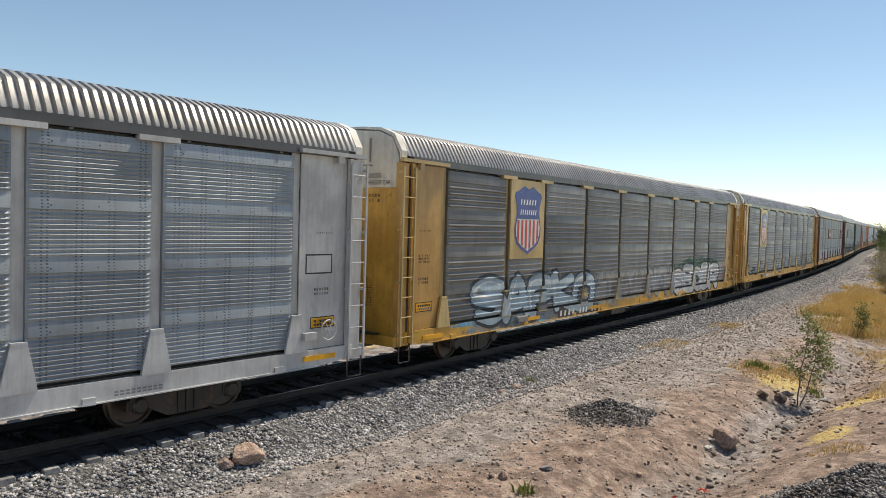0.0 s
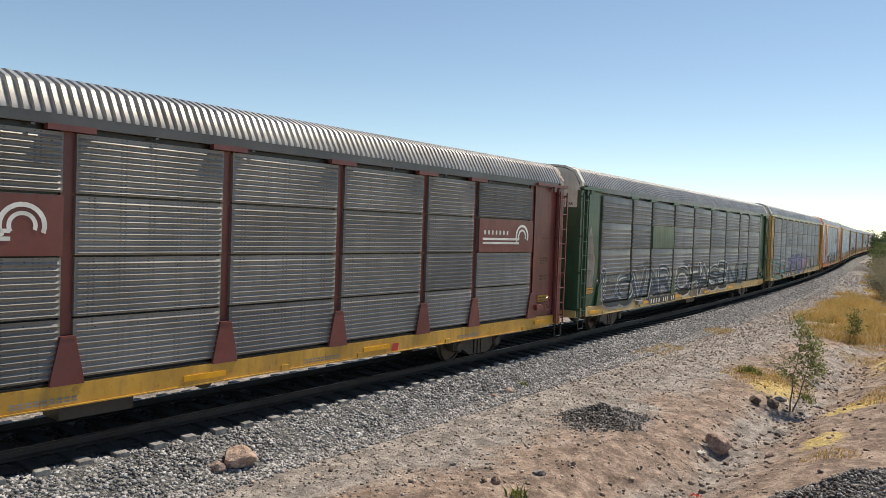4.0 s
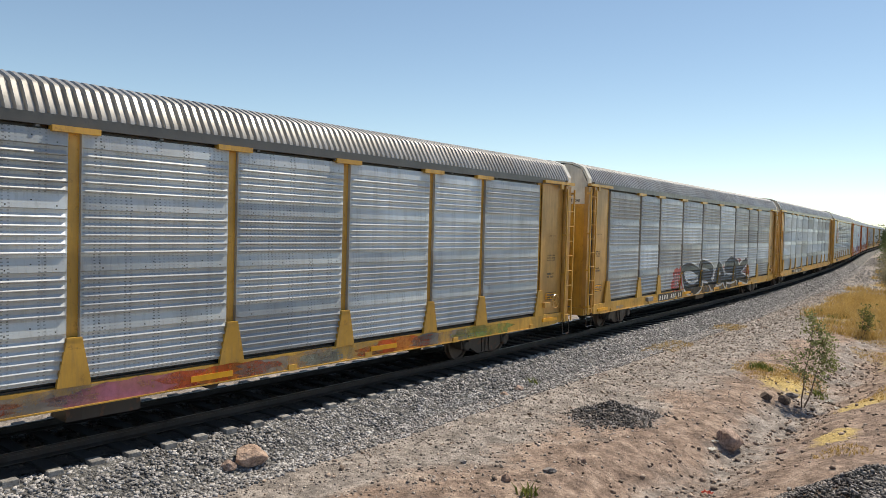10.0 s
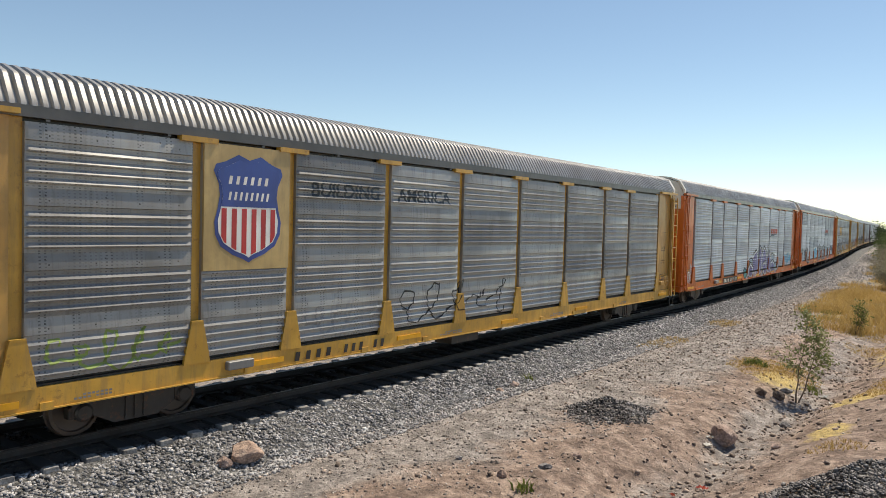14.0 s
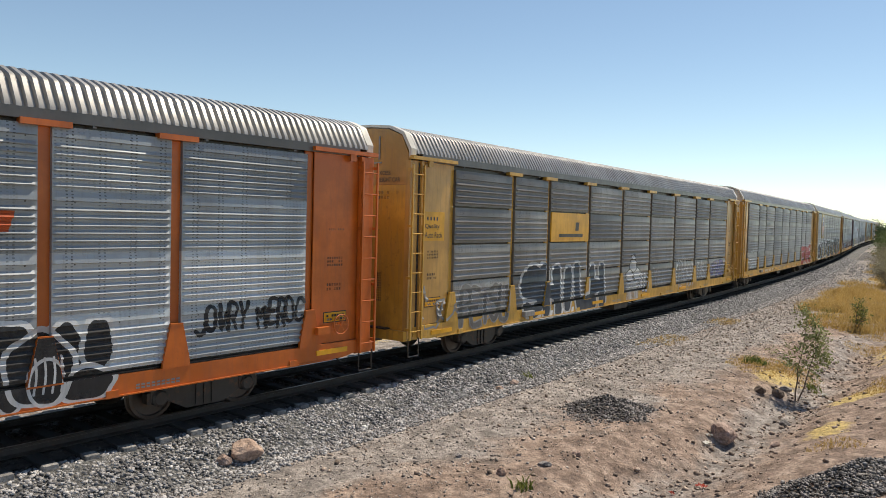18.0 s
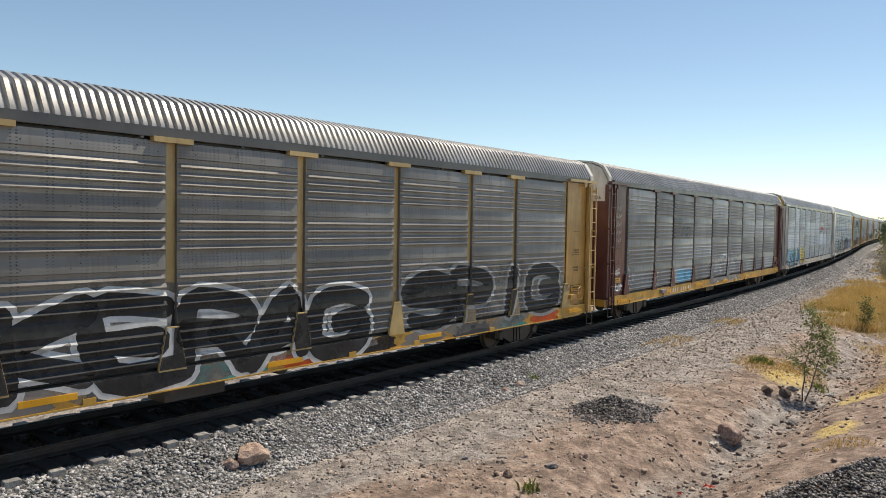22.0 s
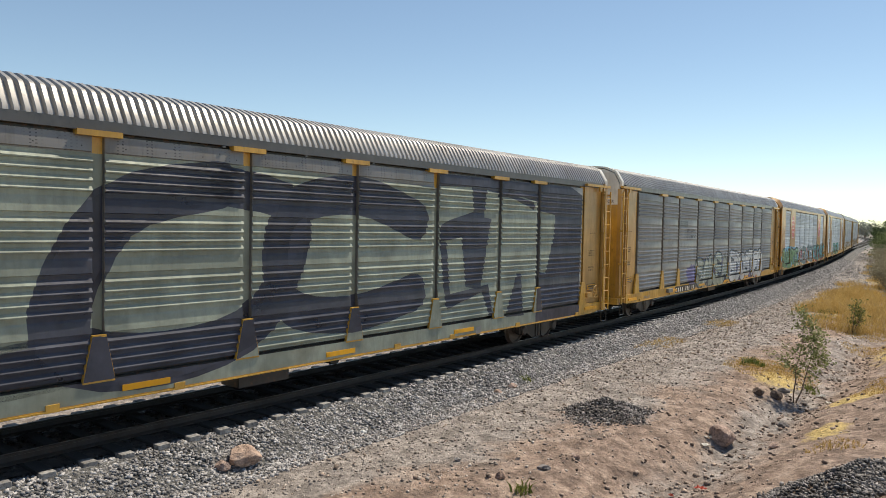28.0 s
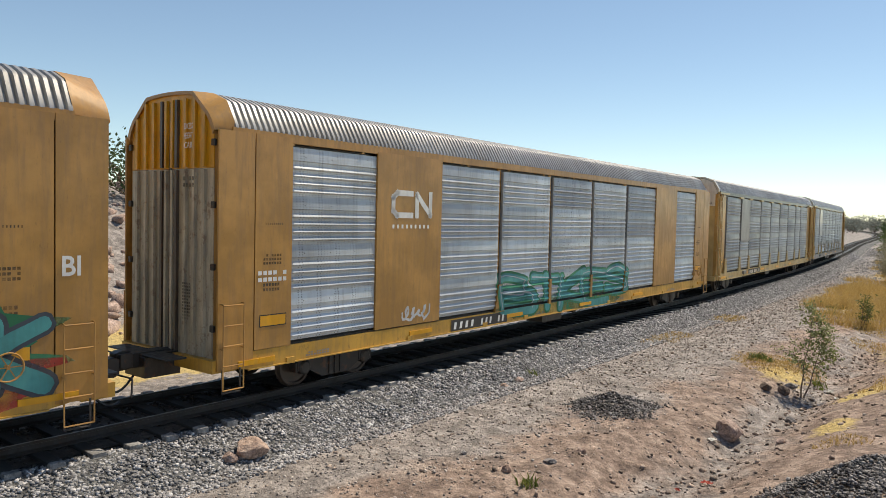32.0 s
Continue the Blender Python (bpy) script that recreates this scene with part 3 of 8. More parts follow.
def shell_shape(bm, x0, x1, square, grow=0.02):
    """A smooth hood over the roof's end; square keeps the roof's outline up to the end, else it narrows to the end doors."""
    arc = [(1.49, 5.02)] + [(y * 1.02, z + 0.05) for y, z in ARC[1:-1]] + [(-1.49, 5.02)]
    mouth = [(1.40, 4.98), (1.38, 5.06), (1.32, 5.18), (1.24, 5.29), (1.12, 5.40), (0.98, 5.52), (0.80, 5.68), (0.74, 5.715), (0.5, 5.735), (0.25, 5.75), (0.0, 5.755)]
    mouth = arc if square else mouth + [(-y, z) for y, z in mouth[-2::-1]]

    def inner(prof):
        return [(y * 0.97, z - 0.04) for y, z in prof]

    def outer(prof):
        return [(y * (1 + grow / 1.5), z + grow) for y, z in prof]
    rings = []
    for x, prof in ((x0, inner(arc)), (x0, outer(arc)), (x1, outer(mouth)), (x1, inner(mouth))):
        rings.append([bm.verts.new((x, y, z)) for y, z in prof])
    for a, c in zip(rings, rings[1:] + rings[:1]):
        for j in range(len(arc) - 1):
            bm.faces.new((a[j], a[j + 1], c[j + 1], c[j]))


def sheet_profile(style, h):
    """Heights and depths of one sheet: louvre ribs with a steep underside and a long upper slope, a flat lap at the top."""
    rows = [(0.0, 0.0)]

    def ribs(z, n, p, deep):
        for i in range(n):
            q = z + i * p
            rows.extend([(q, 0.0), (q + 0.04 * p, 0.92 * deep), (q + 0.17 * p, deep), (q + 0.60 * p, 0.0)])
        return z + n * p
    if style == "group":
        z = ribs(0.06, 4, 0.150, 0.044)
        rows += [(z + 0.01, 0.0), (z + 0.02, 0.030), (h - 0.06, 0.012), (h - 0.02, 0.0)]
    elif style == "wide":
        z = ribs(0.04, 5, 0.132, 0.038)
        rows += [(z + 0.005, 0.0), (z + 0.015, 0.034), (h - 0.06, 0.012), (h - 0.02, 0.0)]
    elif style == "band":
        p = (h - 0.28) / 9
        z = ribs(0.02, 9, p, 0.024)
        rows += [(h - 0.25, 0.0), (h - 0.24, 0.034), (h - 0.06, 0.012), (h - 0.02, 0.0)]
    elif style == "soft":
        p = (h - 0.24) / 6
        z = ribs(0.04, 6, p, 0.034)
        rows += [(h - 0.17, 0.0), (h - 0.16, 0.03), (h - 0.06, 0.012), (h - 0.02, 0.0)]
    else:
        ribs(0.02, 9, (h - 0.04) / 9, 0.030)
    rows.append((h, 0.0))
    return rows


def sheet_mesh(style, w, h):
    def make(bm):
        rows = sheet_profile(style, h)
        cols = ((0.0, 0.0), (0.012, 0.2), (0.05, 1.0), (w - 0.05, 1.0), (w - 0.012, 0.2), (w, 0.0))
        a = [[bm.verts.new((x, -d * k, z)) for z, d in rows] for x, k in cols]
        b = [[bm.verts.new((x, 0.075, z)) for z in (0.0, h)] for x in (0.0, w)]
        for p, q in zip(a, a[1:]):
            for j in range(len(rows) - 1):
                bm.faces.new((p[j], q[j], q[j + 1], p[j + 1]))
        bm.faces.new((b[0][0], b[0][1], b[1][1], b[1][0]))
        bm.faces.new([p[0] for p in a] + [b[1][0], b[0][0]])
        bm.faces.new([p[-1] for p in a][::-1] + [b[0][1], b[1][1]])
        for k, p in ((0, a[0]), (1, a[-1])):
            bm.faces.new(p + b[k][::-1])
    return kept(("sheet", style, round(w, 2), round(h, 2)), make)


def post_mesh(flared, head, w=0.2):
    def make(bm):
        h = w / 2
        slab(bm, [(-h, 1.75), (h, 1.75), (h, TOP + 0.06), (-h, TOP + 0.06)], -SKIN + 0.072, -SKIN + 0.11)
        if flared:
            slab(bm, [(-h - 0.16, FLOOR - 0.04), (h + 0.16, FLOOR - 0.04), (h + 0.13, 1.2), (h + 0.012, 1.75), (-h - 0.012, 1.75), (-h - 0.13, 1.2)], -FACE - 0.005, -SKIN)
        else:
            box(bm, -h, h, -FACE, -SKIN, FLOOR - 0.04, 1.75)
        box(bm, -h - 0.012, h + 0.012, -FACE - 0.01, -SKIN, 1.73, 1.765)
        if head:
            box(bm, -0.36, 0.36, -FACE - 0.02, -SKIN + 0.06, TOP - 0.02, TOP + 0.07)
    return kept(("post", flared, head, w), make)


def wheelset_shape(bm):
    r = 0.42
    for sd in (-1, 1):
        turned(bm, [(sd * 0.69, 0.12), (sd * 0.69, r + 0.012), (sd * 0.715, r + 0.026), (sd * 0.735, r), (sd * 0.83, r - 0.006), (sd * 0.835, r - 0.06), (sd * 0.79, r - 0.075), (sd * 0.78, 0.14), (sd * 0.85, 0.11)], 28)
    turned(bm, [(-1.08, 0.075), (-0.85, 0.085), (0.85, 0.085), (1.08, 0.075)], 14)


def truck_shape(bm):
    for sd in (-1, 1):
        y0, y1 = sd * 0.94, sd * 1.10
        slab(bm, [(-1.12, 0.34), (-0.72, 0.34), (-0.38, 0.16), (0.38, 0.16), (0.72, 0.34), (1.12, 0.34), (1.12, 0.52), (0.82, 0.56), (0.4, 0.74), (-0.4, 0.74), (-0.82, 0.56), (-1.12, 0.52)], min(y0, y1), max(y0, y1))
        for k in (-1, 1):
            turned(bm, [(sd * 0.90, 0.15), (sd * 1.13, 0.15), (sd * 1.16, 0.11)], 14, k * 0.89, 0.42)
            box(bm, k * 0.89 - 0.18, k * 0.89 + 0.18, min(y0, y1) - 0.015, max(y0, y1) + 0.015, 0.36, 0.60)
        for i in range(3):
            for k in range(5):
                turned(bm, [(sd * 1.10, 0.05), (sd * 1.125, 0.05)], 8, -0.16 + 0.16 * i, 0.22 + 0.075 * k)
    box(bm, -0.2, 0.2, -1.0, 1.0, 0.42, 0.66)
    box(bm, -0.16, 0.16, -0.3, 0.3, 0.66, 0.86)


def frame_shape(bm, e=13.5):
    box(bm, -e, e, -1.46, 1.46, 0.98, 1.06)
    box(bm, -13.9, 13.9, -0.28, 0.28, 0.72, 0.98)
    for x in (-11.8, -8.0, -5.0, -2.0, 2.0, 5.0, 8.0, 11.8):
        box(bm, x - 0.08, x + 0.08, -1.46, 1.46, 0.76, 0.98)


def sill_shape(bm, e=13.5):
    slab(bm, [(-e, SILL_LOW + 0.1), (-e + 0.6, SILL_LOW), (e - 0.6, SILL_LOW), (e, SILL_LOW + 0.1), (e, FLOOR - 0.03), (-e, FLOOR - 0.03)], -FACE + 0.02, -SKIN + 0.04)
    for x in (-11.6, -8.0, -4.9, -2.8, 2.8, 4.9, 8.0, 11.6):
        box(bm, x - 0.1, x + 0.1, -FACE - 0.01, -FACE + 0.03, SILL_LOW - 0.02, SILL_LOW + 0.1)
    box(bm, -12.6, 12.6, -FACE - 0.012, -FACE + 0.03, SILL_LOW - 0.012, SILL_LOW + 0.010)


def pipe_shape(bm):
    rod(bm, (-10.5, -1.42, 0.66), (10.5, -1.42, 0.66), 0.016)
    for x in (-9.8, -6.5, -3.3, 0.0, 3.3, 6.5, 9.8):
        rod(bm, (x, -1.42, 0.65), (x, -1.42, 0.8), 0.02)
    box(bm, -1.4, -0.2, -1.3, -0.75, 0.42, 0.8)
    turned(bm, [(-0.95, 0.18), (-0.45, 0.18)], 14, 1.4, 0.62)


def coupler_shape(bm):
    box(bm, 13.0, 14.05, -0.13, 0.13, 0.74, 1.0)
    box(bm, 13.2, 13.92, -0.34, 0.34, 0.56, 0.94)
    box(bm, 13.5, 13.9, -1.0, 1.0, 0.955, 0.985)
    rod(bm, (13.95, -1.35, 0.92), (13.95, -0.2, 0.88), 0.018)
    rod(bm, (13.95, -1.35, 0.92), (13.9, -1.42, 0.62), 0.018)
    slab(bm, [(14.02, 0.72), (14.22, 0.70), (14.31, 0.76), (14.31, 1.02), (14.2, 1.06), (14.02, 1.04)], -0.17, 0.05)
    box(bm, 14.05, 14.28, 0.06, 0.17, 0.76, 1.02)


def hose_shape(bm):
    pts = [Vector((13.55 + 0.72 * k / 8, -0.35 + 0.1 * k / 8, 0.80 - 0.55 * math.sin(math.pi * k / 8 * 0.62))) for k in range(9)]
    for a, c in zip(pts, pts[1:]):
        rod(bm, a, c, 0.024, 5)


def ladder_rails(bm):
    for x in (0.02, 0.44):
        box(bm, x - 0.022, x + 0.022, -FACE - 0.09, -FACE - 0.05, 0.75, 4.82)
    for z in (1.0, 2.2, 3.4, 4.7):
        for x in (0.02, 0.44):
            box(bm, x - 0.02, x + 0.02, -FACE - 0.06, -SKIN + 0.02, z - 0.03, z + 0.03)


def rung_shape(bm):
    rod(bm, (0.02, -FACE - 0.075, 0), (0.44, -FACE - 0.075, 0), 0.014, 5)


def short_ladder_rails(bm):
    for x in (0.02, 0.46):
        rod(bm, (x, -FACE - 0.07, 0.42), (x, -FACE - 0.07, 1.95), 0.013, 5)
        rod(bm, (x, -FACE - 0.07, 1.95), (x, -SKIN, 1.95), 0.013, 5)
        rod(bm, (x, -FACE - 0.07, 1.15), (x, -SKIN, 1.15), 0.013, 5)
    rod(bm, (0.02, -FACE - 0.07, 0.42), (0.46, -FACE - 0.07, 0.42), 0.014, 5)


def stirrup_shape(bm):
    for x in (0.04, 0.42):
        rod(bm, (x, -FACE - 0.02, 0.36), (x, -FACE - 0.02, 0.78), 0.016, 5)
    rod(bm, (0.04, -FACE - 0.02, 0.36), (0.42, -FACE - 0.02, 0.36), 0.016, 5)


def brake_shape(bm):
    """Hand brake wheel and small lever box at the foot of the end plate."""
    n = 18
    for i in range(n):
        a, c = 2 * math.pi * i / n, 2 * math.pi * (i + 1) / n
        rod(bm, (0.2 * math.cos(a), -0.08, 0.2 * math.sin(a)), (0.2 * math.cos(c), -0.08, 0.2 * math.sin(c)), 0.014, 5)
    for k in range(3):
        a = math.pi * k / 3
        rod(bm, (-0.2 * math.cos(a), -0.08, -0.2 * math.sin(a)), (0.2 * math.cos(a), -0.08, 0.2 * math.sin(a)), 0.01, 4)
    rod(bm, (0, -0.09, 0), (0, 0.02, 0), 0.03)
    box(bm, -0.62, -0.3, -0.09, 0.02, -0.16, -0.02)


def end_leaf_shape(bm, z0, z1, hexed, square):
    """Half of a car's end: ribs stand up on the sheet. Built at the car's +x end, near half."""
    w = -1.46 if square else -1.34
    if hexed:
        poly = [(0.0, z0), (0.0, 5.72), (-0.82, 5.66), (-1.22, 5.50), (-1.43, 5.08), (w, z0)] if square else [(0.0, z0), (0.0, 5.74), (-0.74, 5.70), (-1.24, 5.27), (-1.33, 5.08), (w, z0)]
    else:
        poly = [(0.0, z0), (0.0, z1), (w, z1), (w, z0)]
    a = [bm.verts.new((13.62, y, z)) for y, z in poly]
    c = [bm.verts.new((13.70, y, z)) for y, z in poly]
    bm.faces.new(a), bm.faces.new(c[::-1])
    for i in range(len(poly)):
        j = (i + 1) % len(poly)
        bm.faces.new((a[i], a[j], c[j], c[i]))


def end_rib_shape(bm, y, z0, z1):
    box(bm, 13.70, 13.76, y - 0.035, y + 0.035, z0, z1)


def flat_panel(bm, x0, x1, z0, z1, y0=-FACE + 0.01, y1=-SKIN):
    box(bm, x0, x1, y0, y1, z0, z1)


def plate_mesh(x0, x1, z0, z1, deep=0.0):
    return kept(("plate", round(x0, 2), round(x1, 2), round(z0, 2), round(z1, 2), deep), lambda bm: flat_panel(bm, x0, x1, z0, z1, -FACE + 0.01 - deep))


def wall_shape(bm, e=13.5):
    """Inner lining behind the sheets."""
    box(bm, -e, e, -SKIN + 0.115, -SKIN + 0.14, 1.06, EAVE)


def eave_shape(bm, e=13.3):
    slab(bm, [(-e, TOP + 0.06), (e, TOP + 0.06), (e, EAVE + 0.09), (-e, EAVE + 0.09)], -SKIN - 0.034, -SKIN + 0.05)
    for i in range(13):
        x = -11.6 + i * 1.93
        box(bm, x - 0.03, x + 0.03, -SKIN - 0.045, -SKIN, TOP + 0.02, TOP + 0.05)


def track_bar_shape(bm):
    slab(bm, [(0.0, EAVE - 0.06), (1.75, EAVE - 0.06), (1.75, EAVE + 0.02), (0.0, EAVE + 0.02)], -FACE - 0.07, -SKIN)
    box(bm, 0.62, 0.78, -FACE - 0.05, -FACE, EAVE - 0.2, EAVE - 0.06)


# painted shapes: marks, signs and sprayed letters lie on the side
SPRAY_Y = -FACE - 0.022
RELIEF = {}


def relief(style, gap):
    """Heights and depths of the four sheets of a bay, as bands."""
    if (style, gap) not in RELIEF:
        rows = []
        hgt = (TOP - LOW) / 4
        for k in range(4):
            rows += [(LOW + k * hgt + z, d) for z, d in sheet_profile(style, hgt - gap)]
        RELIEF[style, gap] = [(a[0], c[0], a[1], c[1]) for a, c in zip(rows, rows[1:]) if c[0] > a[0] + 1e-4]
    return RELIEF[style, gap]


LETTERS = {}


def letter_mesh(text, offset):
    key = (text, offset)
    if key not in LETTERS:
        cu = bpy.data.curves.new("letters", "FONT")
        cu.body, cu.offset, cu.resolution_u = text, offset, 3
        cu.dimensions, cu.fill_mode = "2D", "BOTH"
        ob = bpy.data.objects.new("letters", cu)
        me = bpy.data.meshes.new_from_object(ob)
        bpy.data.objects.remove(ob)
        LETTERS[key] = ([(v.co.x, v.co.y) for v in me.vertices], [tuple(p.vertices) for p in me.polygons])
    return LETTERS[key]


def clip(poly, axis, level, above):
    """The part of an outline on one side of a line."""
    out = []
    for p, q in zip(poly, poly[1:] + poly[:1]):
        a, b = (p[axis] - level, q[axis] - level) if above else (level - p[axis], level - q[axis])
        if a >= 0:
            out.append(p)
        if (a >= 0) != (b >= 0):
            t = a / (a - b)
            out.append((p[0] + t * (q[0] - p[0]), p[1] + t * (q[1] - p[1])))
    return out


def laid(car, polys, mat, y, name):
    """Outlines in x and z laid on the car's side."""
    if y < -FACE - 0.0092 and not name.startswith(("number", "sill")):
        dy = (y - SPRAY_Y) * 0.25
        front = -FACE + 0.002 + dy
        wide = car["body_kind"] == "wide"
        end, set_back = 11.6 if wide else 12.1, car["body_kind"] == "old"
        ends = -PLATE - 0.008 + dy if set_back else front
        raised = [(-14, -end, ends, 9.0), (end, 14, ends, 9.0)]
        raised += [(-9.2, -6.9, front, 9.0), (6.9, 9.2, front, 9.0)] if wide else []
        feet = [(x, 0.22, 0.08) for x in (POSTS[3], POSTS[6])] if wide else [(x, 0.25, 0.11) for x in POSTS]
        verts, faces = [], []

        bands = relief(car["sheet_style"], car["sheet_gap"])

        def lay(poly, yy):
            if len(poly) >= 3:
                n = len(verts)
                verts.extend((px, yy, pz) for px, pz in poly)
                faces.append(tuple(range(n, n + len(poly))))

        def drape(poly):
            lo, hi = min(q[1] for q in poly), max(q[1] for q in poly)
            for za, zb, da, db in bands:
                if zb <= lo or za >= hi:
                    continue
                q = clip(poly, 1, za, True) if lo < za else poly
                q = clip(q, 1, zb, False) if len(q) >= 3 and hi > zb else q
                if len(q) >= 3:
                    n = len(verts)
                    verts.extend((px, -SKIN - da - (db - da) * (pz - za) / (zb - za) - 0.004 + dy, pz) for px, pz in q)
                    faces.append(tuple(range(n, n + len(q))))
        slots = [(x - 0.07, x + 0.07) for x in POSTS[3:7]] if wide else [(x - 0.1, x + 0.1) for x in POSTS]
        for poly in polys:
            # nothing hangs below the sill
            poly = clip(poly, 1, 0.712, True)
            if len(poly) < 3:
                continue
            hi = clip(poly, 1, 1.05, True)
            lay(clip(poly, 1, 1.05, False), -FACE + 0.011 + dy)
            if len(hi) < 3:
                continue
            # on the sheets between the posts, and on the posts that stand back
            lo_x, hi_x, a = min(q[0] for q in hi), max(q[0] for q in hi), -99.0
            for p0, p1 in slots + [(99.0, 99.1)]:
                if lo_x < p0 and hi_x > a:
                    q = clip(hi, 0, a, True) if lo_x < a else hi
                    q = clip(q, 0, p0, False) if len(q) >= 3 and hi_x > p0 else q
                    if len(q) >= 3:
                        drape(q)
                if lo_x < p1 and hi_x > p0:
                    q = clip(clip(hi, 0, p0, True), 0, p1, False)
                    q = clip(q, 1, 1.73, True) if len(q) >= 3 else q
                    lay(q, -SKIN + 0.067 + dy)
                a = p1
            x0, x1 = min(q[0] for q in hi), max(q[0] for q in hi)
            for a, b, face, top in raised:
                if x1 > a and x0 < b:
                    q = clip(hi, 0, a, True)
                    q = clip(q, 0, b, False) if len(q) >= 3 else []
                    q = clip(q, 1, top, False) if len(q) >= 3 else []
                    lay(q, face)
            for x, low, high in feet:
                if x1 > x - low and x0 < x + low:
                    q = clip(hi, 1, 1.745, False)
                    for sd in (-1, 1):
                        # slanted edge of the foot
                        q = [(px - sd * (low + (high - low) * (pz - 1.05) / 0.695), pz) for px, pz in q]
                        q = clip(q, 0, x, sd < 0) if len(q) >= 3 else q
                        q = [(px + sd * (low + (high - low) * (pz - 1.05) / 0.695), pz) for px, pz in q]
                    lay(q, -FACE - 0.0095 + dy)
    else:
        verts, faces = [], []
        spread = [q for p in polys for q in p] or [(0.0, 2.0)]
        if car["body_kind"] == "old" and min(abs(q[0]) for q in spread) > 12.1 and min(q[1] for q in spread) > 1.05:
            y += FACE - PLATE + 0.003
        elif max(q[1] for q in spread) < 1.06:
            y += 0.016
        elif min(abs(q[0]) for q in spread) > 11.6 and y < -FACE - 0.004:
            y += 0.011
        for poly in polys:
            n = len(verts)
            verts.extend((px, y, pz) for px, pz in poly)
            faces.append(tuple(range(n, n + len(poly))))
    ob = new(name, arrays(name, verts, faces, mat))
    ob.parent = car
    return ob


def lettered(car, text, x0, x1, z0, z1, mat, offset=0.0, y=SPRAY_Y, name="lettering", wave=0.0, shear=0.0, seed=0, plane="side", ox=0.0):
    """Letters stretched into a box on the side (or, with plane='end', on the front end)."""
    polys, letters = [], []
    if wave:
        # hand-drawn: each letter leans, swells and overlaps its neighbour
        r = random.Random(seed * 31 + len(text))
        n = len(text)
        st = (x1 - x0) / n
        for i, ch in enumerate(text):
            if ch == " ":
                continue
            base, _ = letter_mesh(ch, 0.0)
            co, faces = letter_mesh(ch, offset)
            u0, u1 = min(c[0] for c in base), max(c[0] for c in base)
            v0, v1 = min(c[1] for c in base), max(c[1] for c in base)
            sh, hs, up, twist = r.uniform(-0.3, 0.3), r.uniform(0.82, 1.12), r.uniform(-0.1, 0.1) * (1 + wave * 3), r.uniform(-0.5, 0.5)
            grow = r.uniform(1.05, 1.25)
            for f in faces:
                q = []
                for k in f:
                    u, v = (co[k][0] - u0) / (u1 - u0 + 1e-6), (co[k][1] - v0) / (v1 - v0 + 1e-6)
                    u2 = 0.5 + (u - 0.5) * grow * (1 + 0.35 * twist * (v - 0.5)) + sh * (v - 0.5) + 0.05 * math.sin(v * 7 + i)
                    v2 = 0.5 + (v - 0.5) * hs + up + 0.22 * wave * 4 * twist * (u - 0.5) + 0.05 * math.sin(u * 6 + i * 2)
                    q.append((x0 + (i + u2) * st, z0 + v2 * (z1 - z0)))
                polys.append(q)
            letters.append(polys)
            polys = []
    else:
        co, faces = letter_mesh(text, offset)
        u0, u1 = min(c[0] for c in co), max(c[0] for c in co)
        v0, v1 = min(c[1] for c in co), max(c[1] for c in co)
        for f in faces:
            polys.append([(x0 + (co[k][0] - u0) / (u1 - u0) * (x1 - x0), z0 + (co[k][1] - v0) / (v1 - v0) * (z1 - z0)) for k in f])
    if letters:
        for i, shape in enumerate(letters):
            laid(car, shape, mat, y - 0.0004 * i, name)
        return None
    if plane == "side":
        return laid(car, polys, mat, y, name)
    verts = [(ox, px, pz) for q in polys for px, pz in q]
    n, faces = 0, []
    for q in polys:
        faces.append(tuple(range(n, n + len(q))))
        n += len(q)
    ob = new(name, arrays(name, verts, faces, mat))
    ob.parent = car
    return ob


def bars(car, x0, x1, z0, z1, mat, n, y=SPRAY_Y, seed=1, name="marking", plane="side", ox=0.0, rows=1):
    """Unreadable small writing: plain bars."""
    r = random.Random(seed)
    polys = []
    hh = (z1 - z0) / rows
    st = (x1 - x0) / n
    lean = 0.12 * hh if rows == 1 and hh > 0.2 else 0.0
    for k in range(rows):
        for i in range(n):
            a, b, lo, hi = x0 + i * st, x0 + (i + (0.42 if rows == 1 else 0.72)) * st, z0 + k * hh, z0 + (k + 0.62) * hh
            if r.random() < 0.93:
                polys.append([(a, lo), (b, lo), (b + lean, hi), (a + lean, hi)])
    if plane == "side":
        ob = laid(car, polys, mat, y, name)
    else:
        ob = new(name, arrays(name, [(ox, px, pz) for q in polys for px, pz in q], [tuple(range(4 * i, 4 * i + 4)) for i in range(len(polys))], mat))
        ob.parent = car
    return tagged(ob, kind="stuff")


def blot(car, pts, mat, y=SPRAY_Y, name="sign"):
    """A flat painted outline."""
    return laid(car, [list(pts)], mat, y, name)


